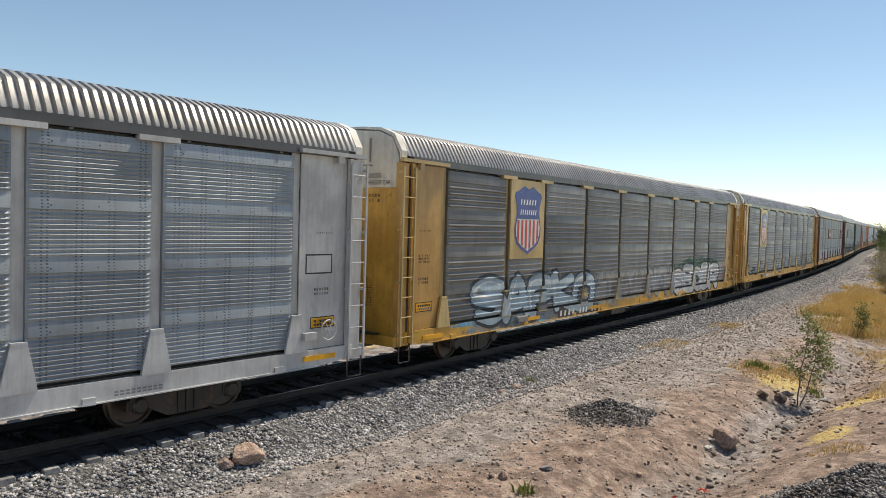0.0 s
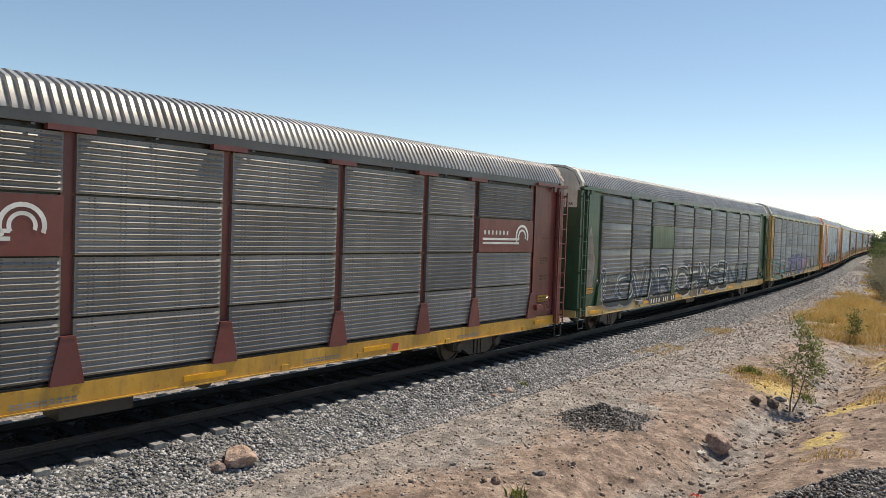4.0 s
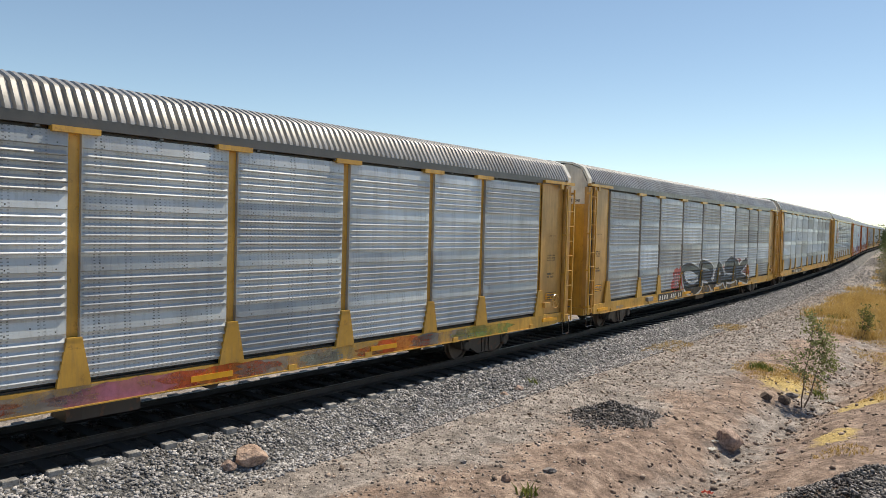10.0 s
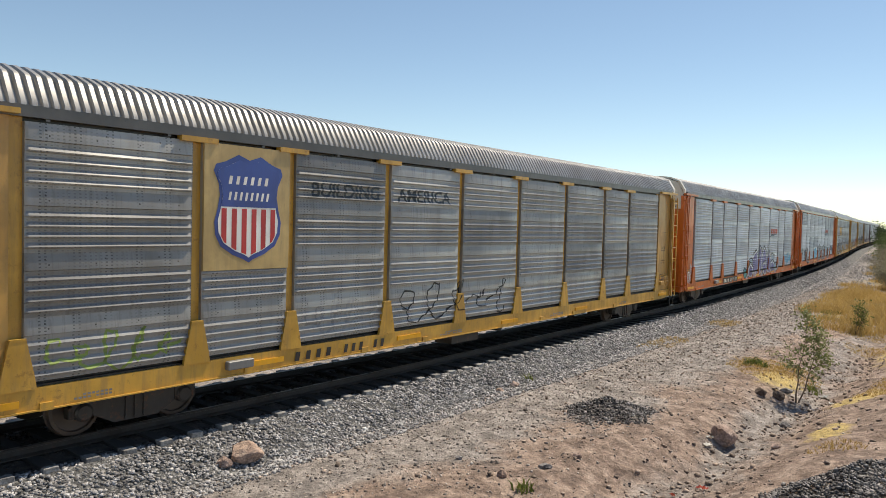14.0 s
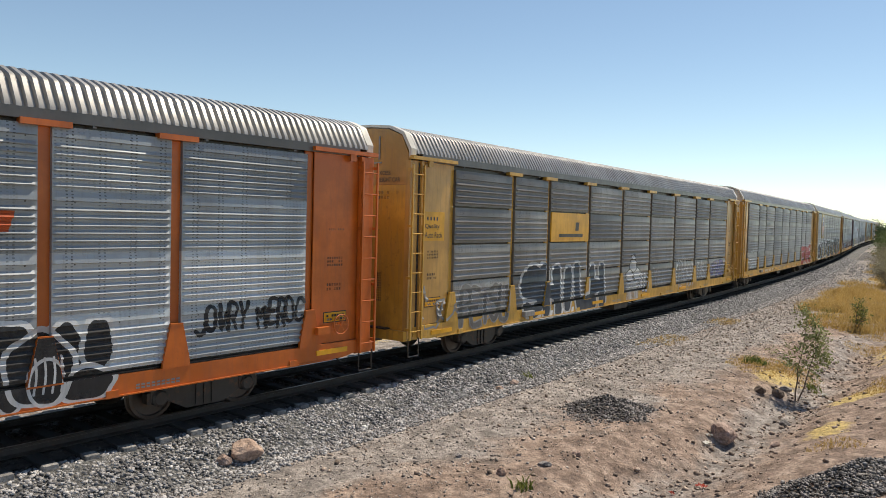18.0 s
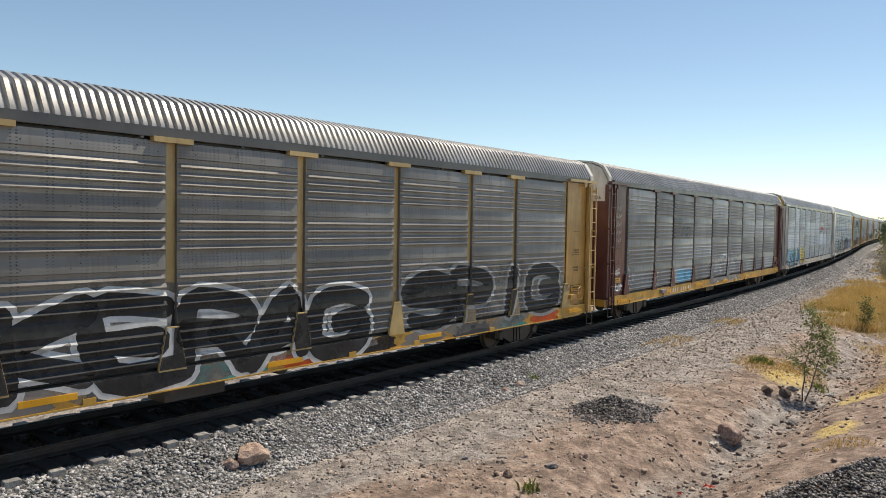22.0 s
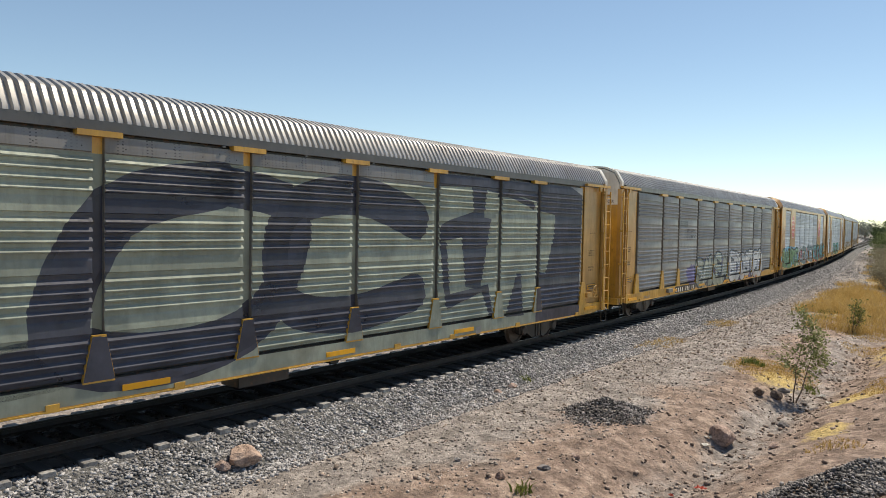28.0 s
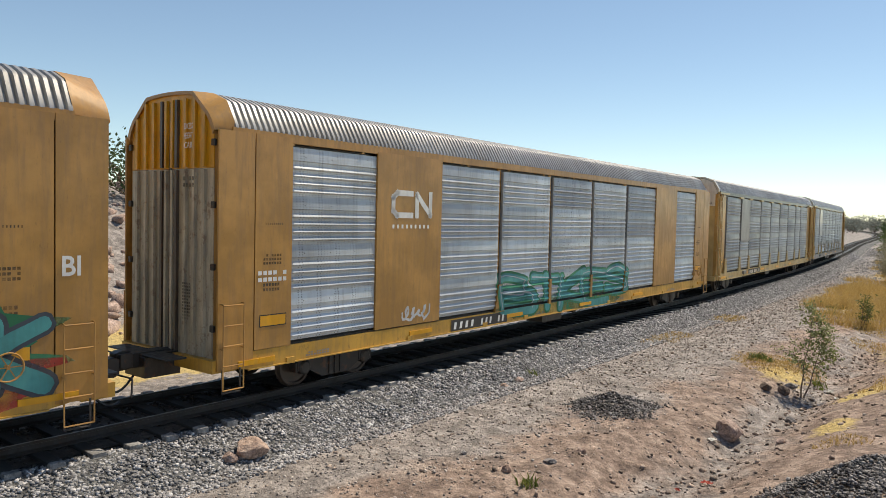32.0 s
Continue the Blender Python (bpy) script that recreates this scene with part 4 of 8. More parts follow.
def scrawl(car, x0, x1, z0, z1, mat, seed, loops=5, w=0.05, y=SPRAY_Y, name="spray_line"):
    """A looping sprayed line."""
    r = random.Random(seed)
    n = loops * 12
    pts = []
    ph = r.uniform(0, 6)
    for i in range(n + 1):
        u = i / n
        a = u * loops * 6.28 + ph
        amp = 0.32 + 0.16 * math.sin(u * 9 + seed)
        pts.append(Vector((x0 + (x1 - x0) * min(1, max(0, u + 0.45 / loops * math.cos(a * 0.97 + r.uniform(-0.4, 0.4)))), z0 + (z1 - z0) * (0.5 + amp * math.sin(a) + r.uniform(-0.10, 0.10)))))
    polys, prev = [], None
    for i, p in enumerate(pts):
        d = (pts[min(i + 1, n)] - pts[max(i - 1, 0)]).normalized()
        k = Vector((-d.y, d.x)) * w * 0.5 * (0.7 + 0.6 * r.random())
        cur = ((p.x + k.x, p.y + k.y), (p.x - k.x, p.y - k.y))
        if prev:
            polys.append([prev[0], prev[1], cur[1], cur[0]])
        prev = cur
    return laid(car, polys, mat, y, name)


MIST = {}


def cloud(car, x0, x1, z0, z1, mat, seed, y=SPRAY_Y + 0.006, name="spray_patch", solid=False):
    """A thin patch of sprayed colour with a lumpy edge."""
    r = random.Random(seed)
    n = 48
    cx, cz = (x0 + x1) / 2, (z0 + z1) / 2
    f = [r.uniform(0, 6.28) for _ in range(4)]
    pts = []
    for i in range(n):
        a = 2 * math.pi * i / n
        k = 1 + 0.10 * math.sin(3 * a + f[0]) + 0.09 * math.sin(5 * a + f[1]) + 0.06 * math.sin(9 * a + f[2]) + 0.06 * math.sin(14 * a + f[3])
        c, s = math.cos(a), math.sin(a)
        q = (abs(c) ** 3 + abs(s) ** 3) ** (-1 / 3) if not solid else 1 / k + 0.06 * math.sin(5 * a + f[0]) / k
        pts.append((cx + (x1 - x0) / 2 * k * q * c * 0.95, max(0.71, cz + (z1 - z0) / 2 * k * q * s * 0.95)))
    big = x1 - x0 > 2.2 and not solid
    polys = [[(cx, cz), pts[i], pts[(i + 1) % n]] for i in range(n)]
    return laid(car, polys, MIST.get(mat.name, mat) if big else mat, y, name)


def thin(m, low, high, scale=1.6):
    """Lets a paint wear away in patches."""
    nt = m.node_tree
    b = nt.nodes["Principled BSDF"]
    v = shifted(nt)
    nt.links.new(ramp(nt, noise_of(nt, v, scale, 6.0, 0.65), [(0.36, (low,) * 3), (0.62, (high,) * 3)]), b.inputs["Alpha"])


def spray(name, col):
    m = paint("spray_" + name, col, 0.3, 0.6, 0.0, 0.2)
    thin(m, 0.80, 1.0)
    soft = paint("thin_spray_" + name, col, 0.3, 0.6, 0.0, 0.2)
    thin(soft, 0.15, 0.92, 1.1)
    MIST[m.name] = soft
    return m


S_WHITE, S_BLACK, S_BLUE = spray("white", (0.60, 0.61, 0.62)), spray("black", (0.02, 0.02, 0.022)), spray("blue", (0.05, 0.22, 0.42))
S_PALE = spray("pale_grey", (0.33, 0.335, 0.34))
S_GREEN, S_TEAL, S_LIME = spray("green", (0.03, 0.20, 0.10)), spray("teal", (0.07, 0.30, 0.30)), spray("lime", (0.27, 0.36, 0.10))
S_PURPLE, S_PINK, S_SKY = spray("purple", (0.20, 0.18, 0.36)), spray("pink", (0.45, 0.16, 0.24)), spray("sky", (0.16, 0.42, 0.62))
S_SAGE, S_SLATE, S_RED = spray("sage", (0.30, 0.335, 0.28)), spray("slate", (0.05, 0.065, 0.085)), spray("red", (0.42, 0.05, 0.04))
S_NAVY = spray("dark_blue_grey", (0.055, 0.06, 0.085))
S_MINT = spray("mint", (0.30, 0.44, 0.28))
S_YELLOW = spray("yellow", (0.62, 0.48, 0.06))


# letters as strokes on a grid 4 wide and 6 high, for fat sprayed writing
STROKES = dict(A="00 26 40|12 32", B="00 06 36 35 33 03 43 40 00", C="45 26 05 01 20 41", D="00 06 26 44 42 20 00", E="46 06 00 40|03 33",
               F="46 06 00|03 33", G="45 26 05 01 20 41 43 23", H="00 06|40 46|03 43", I="20 26", J="46 41 20 01", K="00 06|46 03 40", L="06 00 40",
               M="00 06 23 46 40", N="00 06 40 46", O="26 05 01 20 41 45 26", P="00 06 36 45 44 33 03", R="00 06 36 45 44 33 03|23 40",
               S="45 26 05 04 33 42 41 20 01", T="06 46|26 20", U="06 01 20 41 46", V="06 20 46", W="06 10 23 30 46", X="00 46|06 40",
               Y="06 23 46|23 20", Z="06 46 00 40", Q="26 05 01 20 41 45 26|31 40")


def brush(pts, w, swell=0.0, phase=0.0):
    """A rounded stroke of width w through points, as a strip of four-cornered pieces."""
    fine = []
    for i in range(len(pts) - 1):
        a, b, c, d = pts[max(i - 1, 0)], pts[i], pts[i + 1], pts[min(i + 2, len(pts) - 1)]
        for k in range(4):
            t = k / 4
            fine.append(tuple(0.5 * (2 * b[n] + (c[n] - a[n]) * t + (2 * a[n] - 5 * b[n] + 4 * c[n] - d[n]) * t * t + (3 * b[n] - a[n] - 3 * c[n] + d[n]) * t ** 3) for n in (0, 1)))
    fine.append(pts[-1])
    way = [Vector((fine[min(i + 1, len(fine) - 1)][0] - fine[max(i - 1, 0)][0], fine[min(i + 1, len(fine) - 1)][1] - fine[max(i - 1, 0)][1])) for i in range(len(fine))]
    rows = []
    for i, (p, d) in enumerate(zip(fine, way)):
        d = d.normalized() if d.length > 1e-6 else Vector((0, 1))
        h = 0.5 * w * (1 + swell * math.sin(phase + 5 * i / len(fine)))
        rows.append((p, d, h))
    sides = []
    (p, d, h), (q, e, g) = rows[0], rows[-1]
    for k in (0.9, 0.55):
        sides.append((Vector(p) - d * h * k, d, h * math.sqrt(1 - k * k)))
    sides += [(Vector(p2), d2, h2) for p2, d2, h2 in rows]
    for k in (0.55, 0.9):
        sides.append((Vector(q) + e * g * k, e, g * math.sqrt(1 - k * k)))
    edge = [((c.x - d.y * h, c.y + d.x * h), (c.x + d.y * h, c.y - d.x * h)) for c, d, h in sides]
    return [[a[0], a[1], b[1], b[0]] for a, b in zip(edge, edge[1:])]


def piece(car, text, x0, x1, z0, z1, fill, edge, halo=None, wave=0.1, seed=1, weight=0.05, shine=None):
    """Fat sprayed letters drawn with strokes: a halo, an edge, a fill and a highlight; each leans and swells in its own way."""
    if halo:
        cloud(car, x0 - 0.3, x1 + 0.3, z0 - 0.18, z1 + 0.25, halo, seed, SPRAY_Y + 0.004)
    r = random.Random(seed * 31 + len(text))
    st, high = (x1 - x0) / len(text), z1 - z0
    w = (0.20 + 2.4 * weight) * min(1.15 * st, high)
    for i, ch in enumerate(text):
        if ch not in STROKES:
            continue
        lean, tall, up, grow, ph = r.uniform(-0.22, 0.22), r.uniform(0.92, 1.12), r.uniform(-0.07, 0.07) * (1 + 3 * wave), r.uniform(1.0, 1.15), r.uniform(0, 6)

        def place(g):
            u, v = (int(g[0]) / 4 - 0.5) * grow, (int(g[1]) / 6 - 0.5) * tall
            u += lean * v + 0.04 * math.sin(4 * v + ph)
            v += up + 0.10 * wave * 4 * math.sin(3 * u + ph)
            return (x0 + (i + 0.5) * st + u * max(0.35 * st, st - 0.75 * w), (z0 + z1) / 2 + v * max(0.4 * high, high - 0.8 * w))
        lines = [[place(g) for g in part.split()] for part in STROKES[ch].split("|")]
        for k, line in enumerate(lines):
            laid(car, brush(line, w + min(0.20, 0.5 * w), 0.14, ph), edge, SPRAY_Y - 0.0016 * i - 0.0007 * k, "letter_outline")
        for k, line in enumerate(lines):
            laid(car, brush(line, w, 0.18, ph), fill, SPRAY_Y - 0.014 - 0.0016 * i - 0.0007 * k, "sprayed_letter")
        if shine:
            line = [(x - 0.16 * w, z + 0.14 * w) for x, z in lines[0]]
            laid(car, brush(line[:max(2, len(line) - 1)], 0.16 * w, 0.3, ph), shine, SPRAY_Y - 0.030 - 0.0008 * i, "letter_highlight")


def tag(car, text, x0, x1, z0, z1, mat, w=0.05, seed=1, y=SPRAY_Y):
    """A quick word in thin sprayed strokes."""
    r = random.Random(seed)
    st = (x1 - x0) / len(text)
    for i, ch in enumerate(text):
        if ch in STROKES:
            lean, up, tall = r.uniform(-0.2, 0.3), r.uniform(-0.12, 0.12), r.uniform(0.85, 1.15)
            for k, part in enumerate(STROKES[ch].split("|")):
                line = [(x0 + (i + 0.12 + 0.19 * int(g[0]) + lean * int(g[1]) / 6) * st, z0 + (z1 - z0) * (up + tall * int(g[1]) / 6)) for g in part.split()]
                laid(car, brush(line, w, 0.25, seed + i), mat, y - 0.001 * i - 0.0004 * k, "sprayed_letter")


def burst(car, x0, x1, z0, z1, mat, n=9, w=0.05, y=SPRAY_Y):
    """A spiky outline round a tag."""
    cx, cz, a, b = (x0 + x1) / 2, (z0 + z1) / 2, (x1 - x0) / 2, (z1 - z0) / 2
    for i in range(n):
        arc = [(cx + a * k * math.cos(6.2832 * (i + t) / n), cz + b * k * math.sin(6.2832 * (i + t) / n)) for t, k in ((0.02, 1.0), (0.3, 0.74), (0.7, 0.74), (0.98, 1.0))]
        laid(car, brush(arc, w), mat, y, "spray_line")


def ring(car, x0, x1, z0, z1, w, mat, y):
    """A sprayed ring."""
    cx, cz, a, b = (x0 + x1) / 2, (z0 + z1) / 2, (x1 - x0) / 2, (z1 - z0) / 2
    pts = [(cx + a * math.cos(0.5236 * k), cz + b * math.sin(0.5236 * k)) for k in range(13)]
    return laid(car, brush(pts, w), mat, y, "spray_ring")


def shield(car, x0, x1, z0, z1, y):
    """Blue-topped striped shield on a placard."""
    cx, w, h = (x0 + x1) / 2, (x1 - x0), (z1 - z0)
    zs = z0 + 0.52 * h
    half = ((0.0, 0.955), (0.17, 1.0), (0.36, 0.93), (0.50, 0.90), (0.53, 0.84), (0.455, 0.72), (0.44, 0.62), (0.47, 0.50), (0.515, 0.38), (0.50, 0.26), (0.42, 0.155), (0.24, 0.075), (0.07, 0.03), (0.0, 0.0))

    def outline(k):
        pts = [(cx + u * w * k, z0 + (0.5 + (v - 0.5) * k) * h) for u, v in half]
        return pts + [(2 * cx - u, v) for u, v in pts[-2:0:-1]]
    blot(car, outline(1.06), SIGN_BLUE, y, "sign_border")
    blot(car, outline(0.96), SIGN_WHITE, y - 0.003, "sign_field")
    blot(car, clip(outline(0.96), 1, zs, True), SIGN_BLUE, y - 0.006, "sign_top")
    for i in range(6):
        a = cx - 0.44 * w + i * 0.16 * w
        stripe = clip(clip(clip(outline(0.94), 1, zs - 0.03, False), 0, a, True), 0, a + 0.08 * w, False)
        if len(stripe) > 2:
            blot(car, stripe, SIGN_RED, y - 0.006, "sign_stripe")
    for k, (q, n) in enumerate(((0.74, 6), (0.585, 8))):
        bars(car, cx - 0.34 * w, cx + 0.36 * w, z0 + q * h, z0 + (q + 0.13) * h, SIGN_WHITE, n, y - 0.009, 3 + k, "sign_mark")


def octagon(car, cx, cz, r, y):
    def ring(k):
        return [(cx + k * r * 0.93 * math.cos(math.radians(22.5 + 45 * i)), cz + k * r * 1.08 * math.sin(math.radians(22.5 + 45 * i))) for i in range(8)]
    blot(car, ring(1.0), SIGN_RED, y, "sign_border")
    blot(car, ring(0.92), SIGN_WHITE, y - 0.003, "sign_line")
    blot(car, ring(0.87), SIGN_RED, y - 0.006, "sign_field")
    for k in range(4):
        z = cz + r * (0.5 - 0.33 * k)
        bars(car, cx - r * 0.60, cx - r * 0.36, z - 0.02, z + r * 0.3, SIGN_WHITE, 1, y - 0.009, k, "sign_initial")
        bars(car, cx - r * 0.28, cx + r * 0.62, z, z + r * 0.2, SIGN_WHITE, (5, 3, 7, 5)[k], y - 0.009, k + 9, "sign_mark")


GROUP = "cars of the train"


def railcar(label, kind="old", post=YELLOW, sill=YELLOW, plate=None, hood=None, low=None, up=WHITE, sheets=ZINC_MID, style="group", gap=0.0, ladder=None, split=4.35, mix=None, seed=1):
    """One autorack car with its parts; kind old, flush (smooth grey corners) or wide (broad painted plates)."""
    plate, hood, low, ladder = plate or (OCHRE if post in (YELLOW, BUFF) else post), hood or WHITE, low or post, ladder or post
    r = random.Random(seed)
    car = tagged(new("autorack_railcar"), label, "railcar", GROUP)
    car["sheet_style"], car["body_kind"], car["sheet_gap"] = style, kind, gap
    sh = {"wide": -0.48, "flush": -0.25}.get(kind, 0.0)
    flush = kind != "old"
    sh2 = {"wide": -0.22, "flush": -0.25}.get(kind, 0.0)  # the trailing end reaches further
    e = 13.5 + 0.7 * sh
    fit_part("underframe", kept(("underframe", e), lambda bm: frame_shape(bm, e)), DARK_STEEL, car)
    for far in (0, 180):
        fit_part("side_sill", kept(("sill", e), lambda bm: sill_shape(bm, e)), sill, car, turn=far)
        fit_part("lining", kept(("lining", e), lambda bm: wall_shape(bm, e)), DARK_STEEL, car, turn=far)
        fit_part("eave_rail", kept(("eave", e), lambda bm: eave_shape(bm, e - 0.2)), post if flush else EAVE_GREY, car, turn=far)
        fit_part("brake_rigging" if far else "train_pipe", kept(("pipe",), pipe_shape), DARK_STEEL, car, turn=far)
        fit_part("coupler", kept(("coupler",), coupler_shape, 0.012), DARK_STEEL, car, turn=far)
        fit_part("air_hose", kept(("hose",), hose_shape), BLACK, car, turn=far)
    x_roof = {"wide": 12.96, "flush": 13.06}.get(kind, 13.54)
    fit_part("roof", kept(("roof", kind), lambda bm: roof_shape(bm, -x_roof, x_roof, 0.132 if flush else 0.152)), ROOF_ZINC, car)
    for far in (0, 180):
        fit_part("roof_hood", kept(("hood", kind, far), lambda bm: shell_shape(bm, x_roof - 0.03, 13.76 + (sh if far else sh2) if flush else 13.70, not flush)), hood, car, turn=far)
    # ends: two leaves, lower and upper colour
    for far in (0, 180):
        for mirror in (0, 1):
            for nm, z0, z1, hx, mat in (("end_door", 0.95, split, False, low), ("end_door_top", split + 0.006, 5.4, True, up)):
                key = ("leaf", z0, z1, hx, mirror, flush)
                if key not in STORE:
                    bm = bmesh.new()
                    end_leaf_shape(bm, z0, z1, hx, not flush)
                    if mirror:
                        for v in bm.verts:
                            v.co.y = -v.co.y
                    STORE[key] = meshed("end_leaf", bm)
                leaf = fit_part(nm, STORE[key], mat, car, at=(-sh if far else sh2, 0, 0), turn=far)
                if kind != "old":
                    for y in (0.10, 0.24, 0.52, 0.80, 1.10):
                        ry = y if mirror else -y
                        hi = 5.34 if hx and y > 0.9 else (5.62 if hx else z1 - 0.02)
                        fit_part("end_rib", kept(("rib", ry, z0, hi), lambda bm: end_rib_shape(bm, ry, z0 + 0.02, hi)), WHEEL_STEEL if y == 0.24 else mat, leaf)
        fit_part("door_seam", kept(("seam",), lambda bm: box(bm, 13.70, 13.715, -0.03, 0.03, 1.0, 5.6)), DARK_STEEL, car, at=(-sh if far else sh2, 0, 0), turn=far)
        if kind == "old" and far:
            for y0, y1, z0, z1 in ((-0.13, -0.05, 3.9, 4.32), (0.05, 0.13, 3.9, 4.32), (-0.13, -0.05, 2.0, 2.42), (0.05, 0.13, 2.0, 2.42), (-0.62, 0.62, 4.86, 4.89), (-0.57, -0.53, 4.95, 5.5), (0.53, 0.57, 4.95, 5.5)):
                fit_part("door_pad" if z0 < 4.5 else "door_bar", kept(("door_pad", y0, z0), lambda bm: box(bm, 13.70, 13.73, y0, y1, z0, z1)), DARK_STEEL if z0 < 4.5 else RAIL_GREY, car, turn=far)
        fit_part("end_sill", kept(("end_sill",), lambda bm: box(bm, 13.3, 13.82, -1.5, 1.5, 0.72, 0.95)), sill, car, at=(-sh if far else sh2, 0, 0), turn=far)
    # sides
    thick = 0.2
    bays = list(zip(POSTS, POSTS[1:]))
    solid = {"wide": {1: 1, 7: 1}}.get(kind, {})
    hgt = (TOP - LOW) / 4
    for k, (a, c) in enumerate(bays):
        if kind == "wide":
            a, c = (-11.69, c) if k == 0 else (a, 11.69) if k == 8 else (a, c)
        w = c - a - thick
        if k in solid:
            fit_part("side_plate", plate_mesh(a - 0.1, c + 0.1, FLOOR, TOP + 0.1), plate, car)
            fit_part("side_plate", plate_mesh(-c - 0.1, -a + 0.1, FLOOR, TOP + 0.1), plate, car, turn=180)
            continue
        for j in range(4):
            mat = sheets
            if mix and r.random() < mix[1]:
                mat = mix[0]
            fit_part("sheet", sheet_mesh(style, w, hgt - gap), mat, car, at=(a + thick / 2, -SKIN, LOW + j * hgt))
        fit_part("sheet", sheet_mesh("fine", w, TOP - FLOOR), sheets, car, at=(c - thick / 2, SKIN, FLOOR), turn=180)
    head = kind == "old"
    for k, x in enumerate(POSTS):
        inner = kind == "wide" and k in (1, 2, 7, 8)
        if inner:
            continue
        if k in (0, 9) and kind == "wide":
            continue
        me = post_mesh(kind != "wide" or k in (3, 6), head and k not in (0, 9), 0.2 if kind != "wide" else 0.14)
        fit_part("post", me, post, car, at=(x, 0, 0))
        fit_part("post", me, post, car, at=(-x, 0, 0), turn=180)
    for far in (0, 180):
        # end plates, with a seam, beyond the last posts
        if kind == "old":
            for sx in (-1, 1):
                a, c = sorted((sx * 12.1, sx * 13.32))
                fit_part("end_plate", kept(("set_back_plate", sx), lambda bm: box(bm, a, c, -PLATE, -PLATE + 0.03, FLOOR - 0.02, TOP + 0.06)), plate, car, turn=far)
            for sx in (-1, 1):
                fit_part("corner_post", kept(("corner", sx), lambda bm: box(bm, min(sx * 13.4, sx * 13.72), max(sx * 13.4, sx * 13.72), -SKIN - 0.02, -SKIN + 0.12, 0.75, 4.92)), plate, car, turn=far)
                # added dark strip stands in for the shaded gap beside the ladder
                fit_part("door_gap", kept(("gap", sx), lambda bm: box(bm, min(sx * 13.375, sx * 13.435), max(sx * 13.375, sx * 13.435), -SKIN - 0.03, -SKIN, 0.9, 4.88)), DARK_STEEL, car, turn=far)
                fit_part("edge_strip", kept(("edge", sx), lambda bm: box(bm, min(sx * 13.3, sx * 13.38), max(sx * 13.3, sx * 13.38), -FACE - 0.03, -SKIN, 0.78, 4.92)), plate, car, turn=far)
            fit_part("door_track", kept(("bar", 0), track_bar_shape), ladder, car, at=(-13.75, 0, 0) if not far else (13.75, 0, 0), turn=far)
            fit_part("door_track", kept(("bar", 1), lambda bm: (track_bar_shape(bm), [setattr_x(v) for v in bm.verts])), ladder, car, at=(13.75, 0, 0) if not far else (-13.75, 0, 0), turn=far)
        else:
            inner_x, seam, outer = (11.6, 12.48, 13.26) if kind == "wide" else (12.1, 12.82, 13.49)
            for sx in (-1, 1):
                if kind == "wide" and sx > 0 and not far:
                    seam, outer = 12.68, 13.46
                a, c = sorted((sx * (seam - 0.012), sx * inner_x))
                fit_part("end_plate", plate_mesh(a, c, FLOOR - 0.02, EAVE + 0.02), plate, car, turn=far)
                a, c = sorted((sx * (seam + 0.012), sx * outer))
                fit_part("corner_plate", plate_mesh(a, c, 0.76, EAVE + 0.02), plate, car, turn=far)
    if kind != "old":
        # slanted corner posts beside the end doors
        for far in (0, 180):
            for sd in (-1, 1):
                a, c = 13.40 + (sh if far else sh2), 13.70 + (sh if far else sh2)
                key = ("slant", round(a, 2), sd)
                if key not in STORE:
                    bm = bmesh.new()
                    rows = [(a, 1.50), (c, 1.36), (c - 0.05, 1.32), (a - 0.02, 1.44)]
                    lo, hi = [bm.verts.new((x, sd * y, 0.78)) for x, y in rows], [bm.verts.new((x, sd * y, 5.03)) for x, y in rows]
                    bm.faces.new(lo), bm.faces.new(hi[::-1])
                    for i in range(4):
                        bm.faces.new((lo[i], lo[(i + 1) % 4], hi[(i + 1) % 4], hi[i]))
                    STORE[key] = meshed("corner_slant", bm)
                post_ob = fit_part("corner_slant", STORE[key], plate, car, turn=far)
                for z in (1.5, 2.6, 3.7, 4.8):
                    fit_part("hinge", kept(("hinge", round(c, 2), sd), lambda bm: box(bm, c - 0.01, c + 0.05, sd * 1.36 - 0.05, sd * 1.36 + 0.05, -0.06, 0.06), 0.01), DARK_STEEL, post_ob, at=(0, 0, z))
    # ladders on the camera's side, rungs as pieces; joined ones on the far side
    for far in (0, 180):
        for x in (-13.76, 13.30) if kind == "old" else (-13.70 - sh, 13.24 + sh):
            if kind == "old":
                lad = fit_part("ladder", kept(("ladder",), ladder_rails), ladder, car, at=(x, 0, 0), turn=0) if not far else fit_part("ladder", kept(("ladder",), ladder_rails), ladder, car, at=(x + 0.46, 0, 0), turn=180)
                for i in range(9):
                    fit_part("rung", kept(("rung",), rung_shape), ladder, lad, at=(0, 0, 0.95 + 0.455 * i))
            else:
                lad = fit_part("ladder", kept(("short_ladder",), short_ladder_rails), ladder, car, at=(x, 0, 0)) if not far else fit_part("ladder", kept(("short_ladder",), short_ladder_rails), ladder, car, at=(x + 0.46, 0, 0), turn=180)
                for i in range(4):
                    fit_part("rung", kept(("rung",), rung_shape), ladder, lad, at=(0.0, 0, 0.85 + 0.36 * i))
            if not far:
                fit_part("stirrup", kept(("stirrup",), stirrup_shape), DARK_STEEL, car, at=(x, 0, 0))
    fit_part("hand_brake", kept(("brake",), brake_shape), plate, car, at=(12.75 + 1.5 * sh, -FACE - 0.01, 1.42))
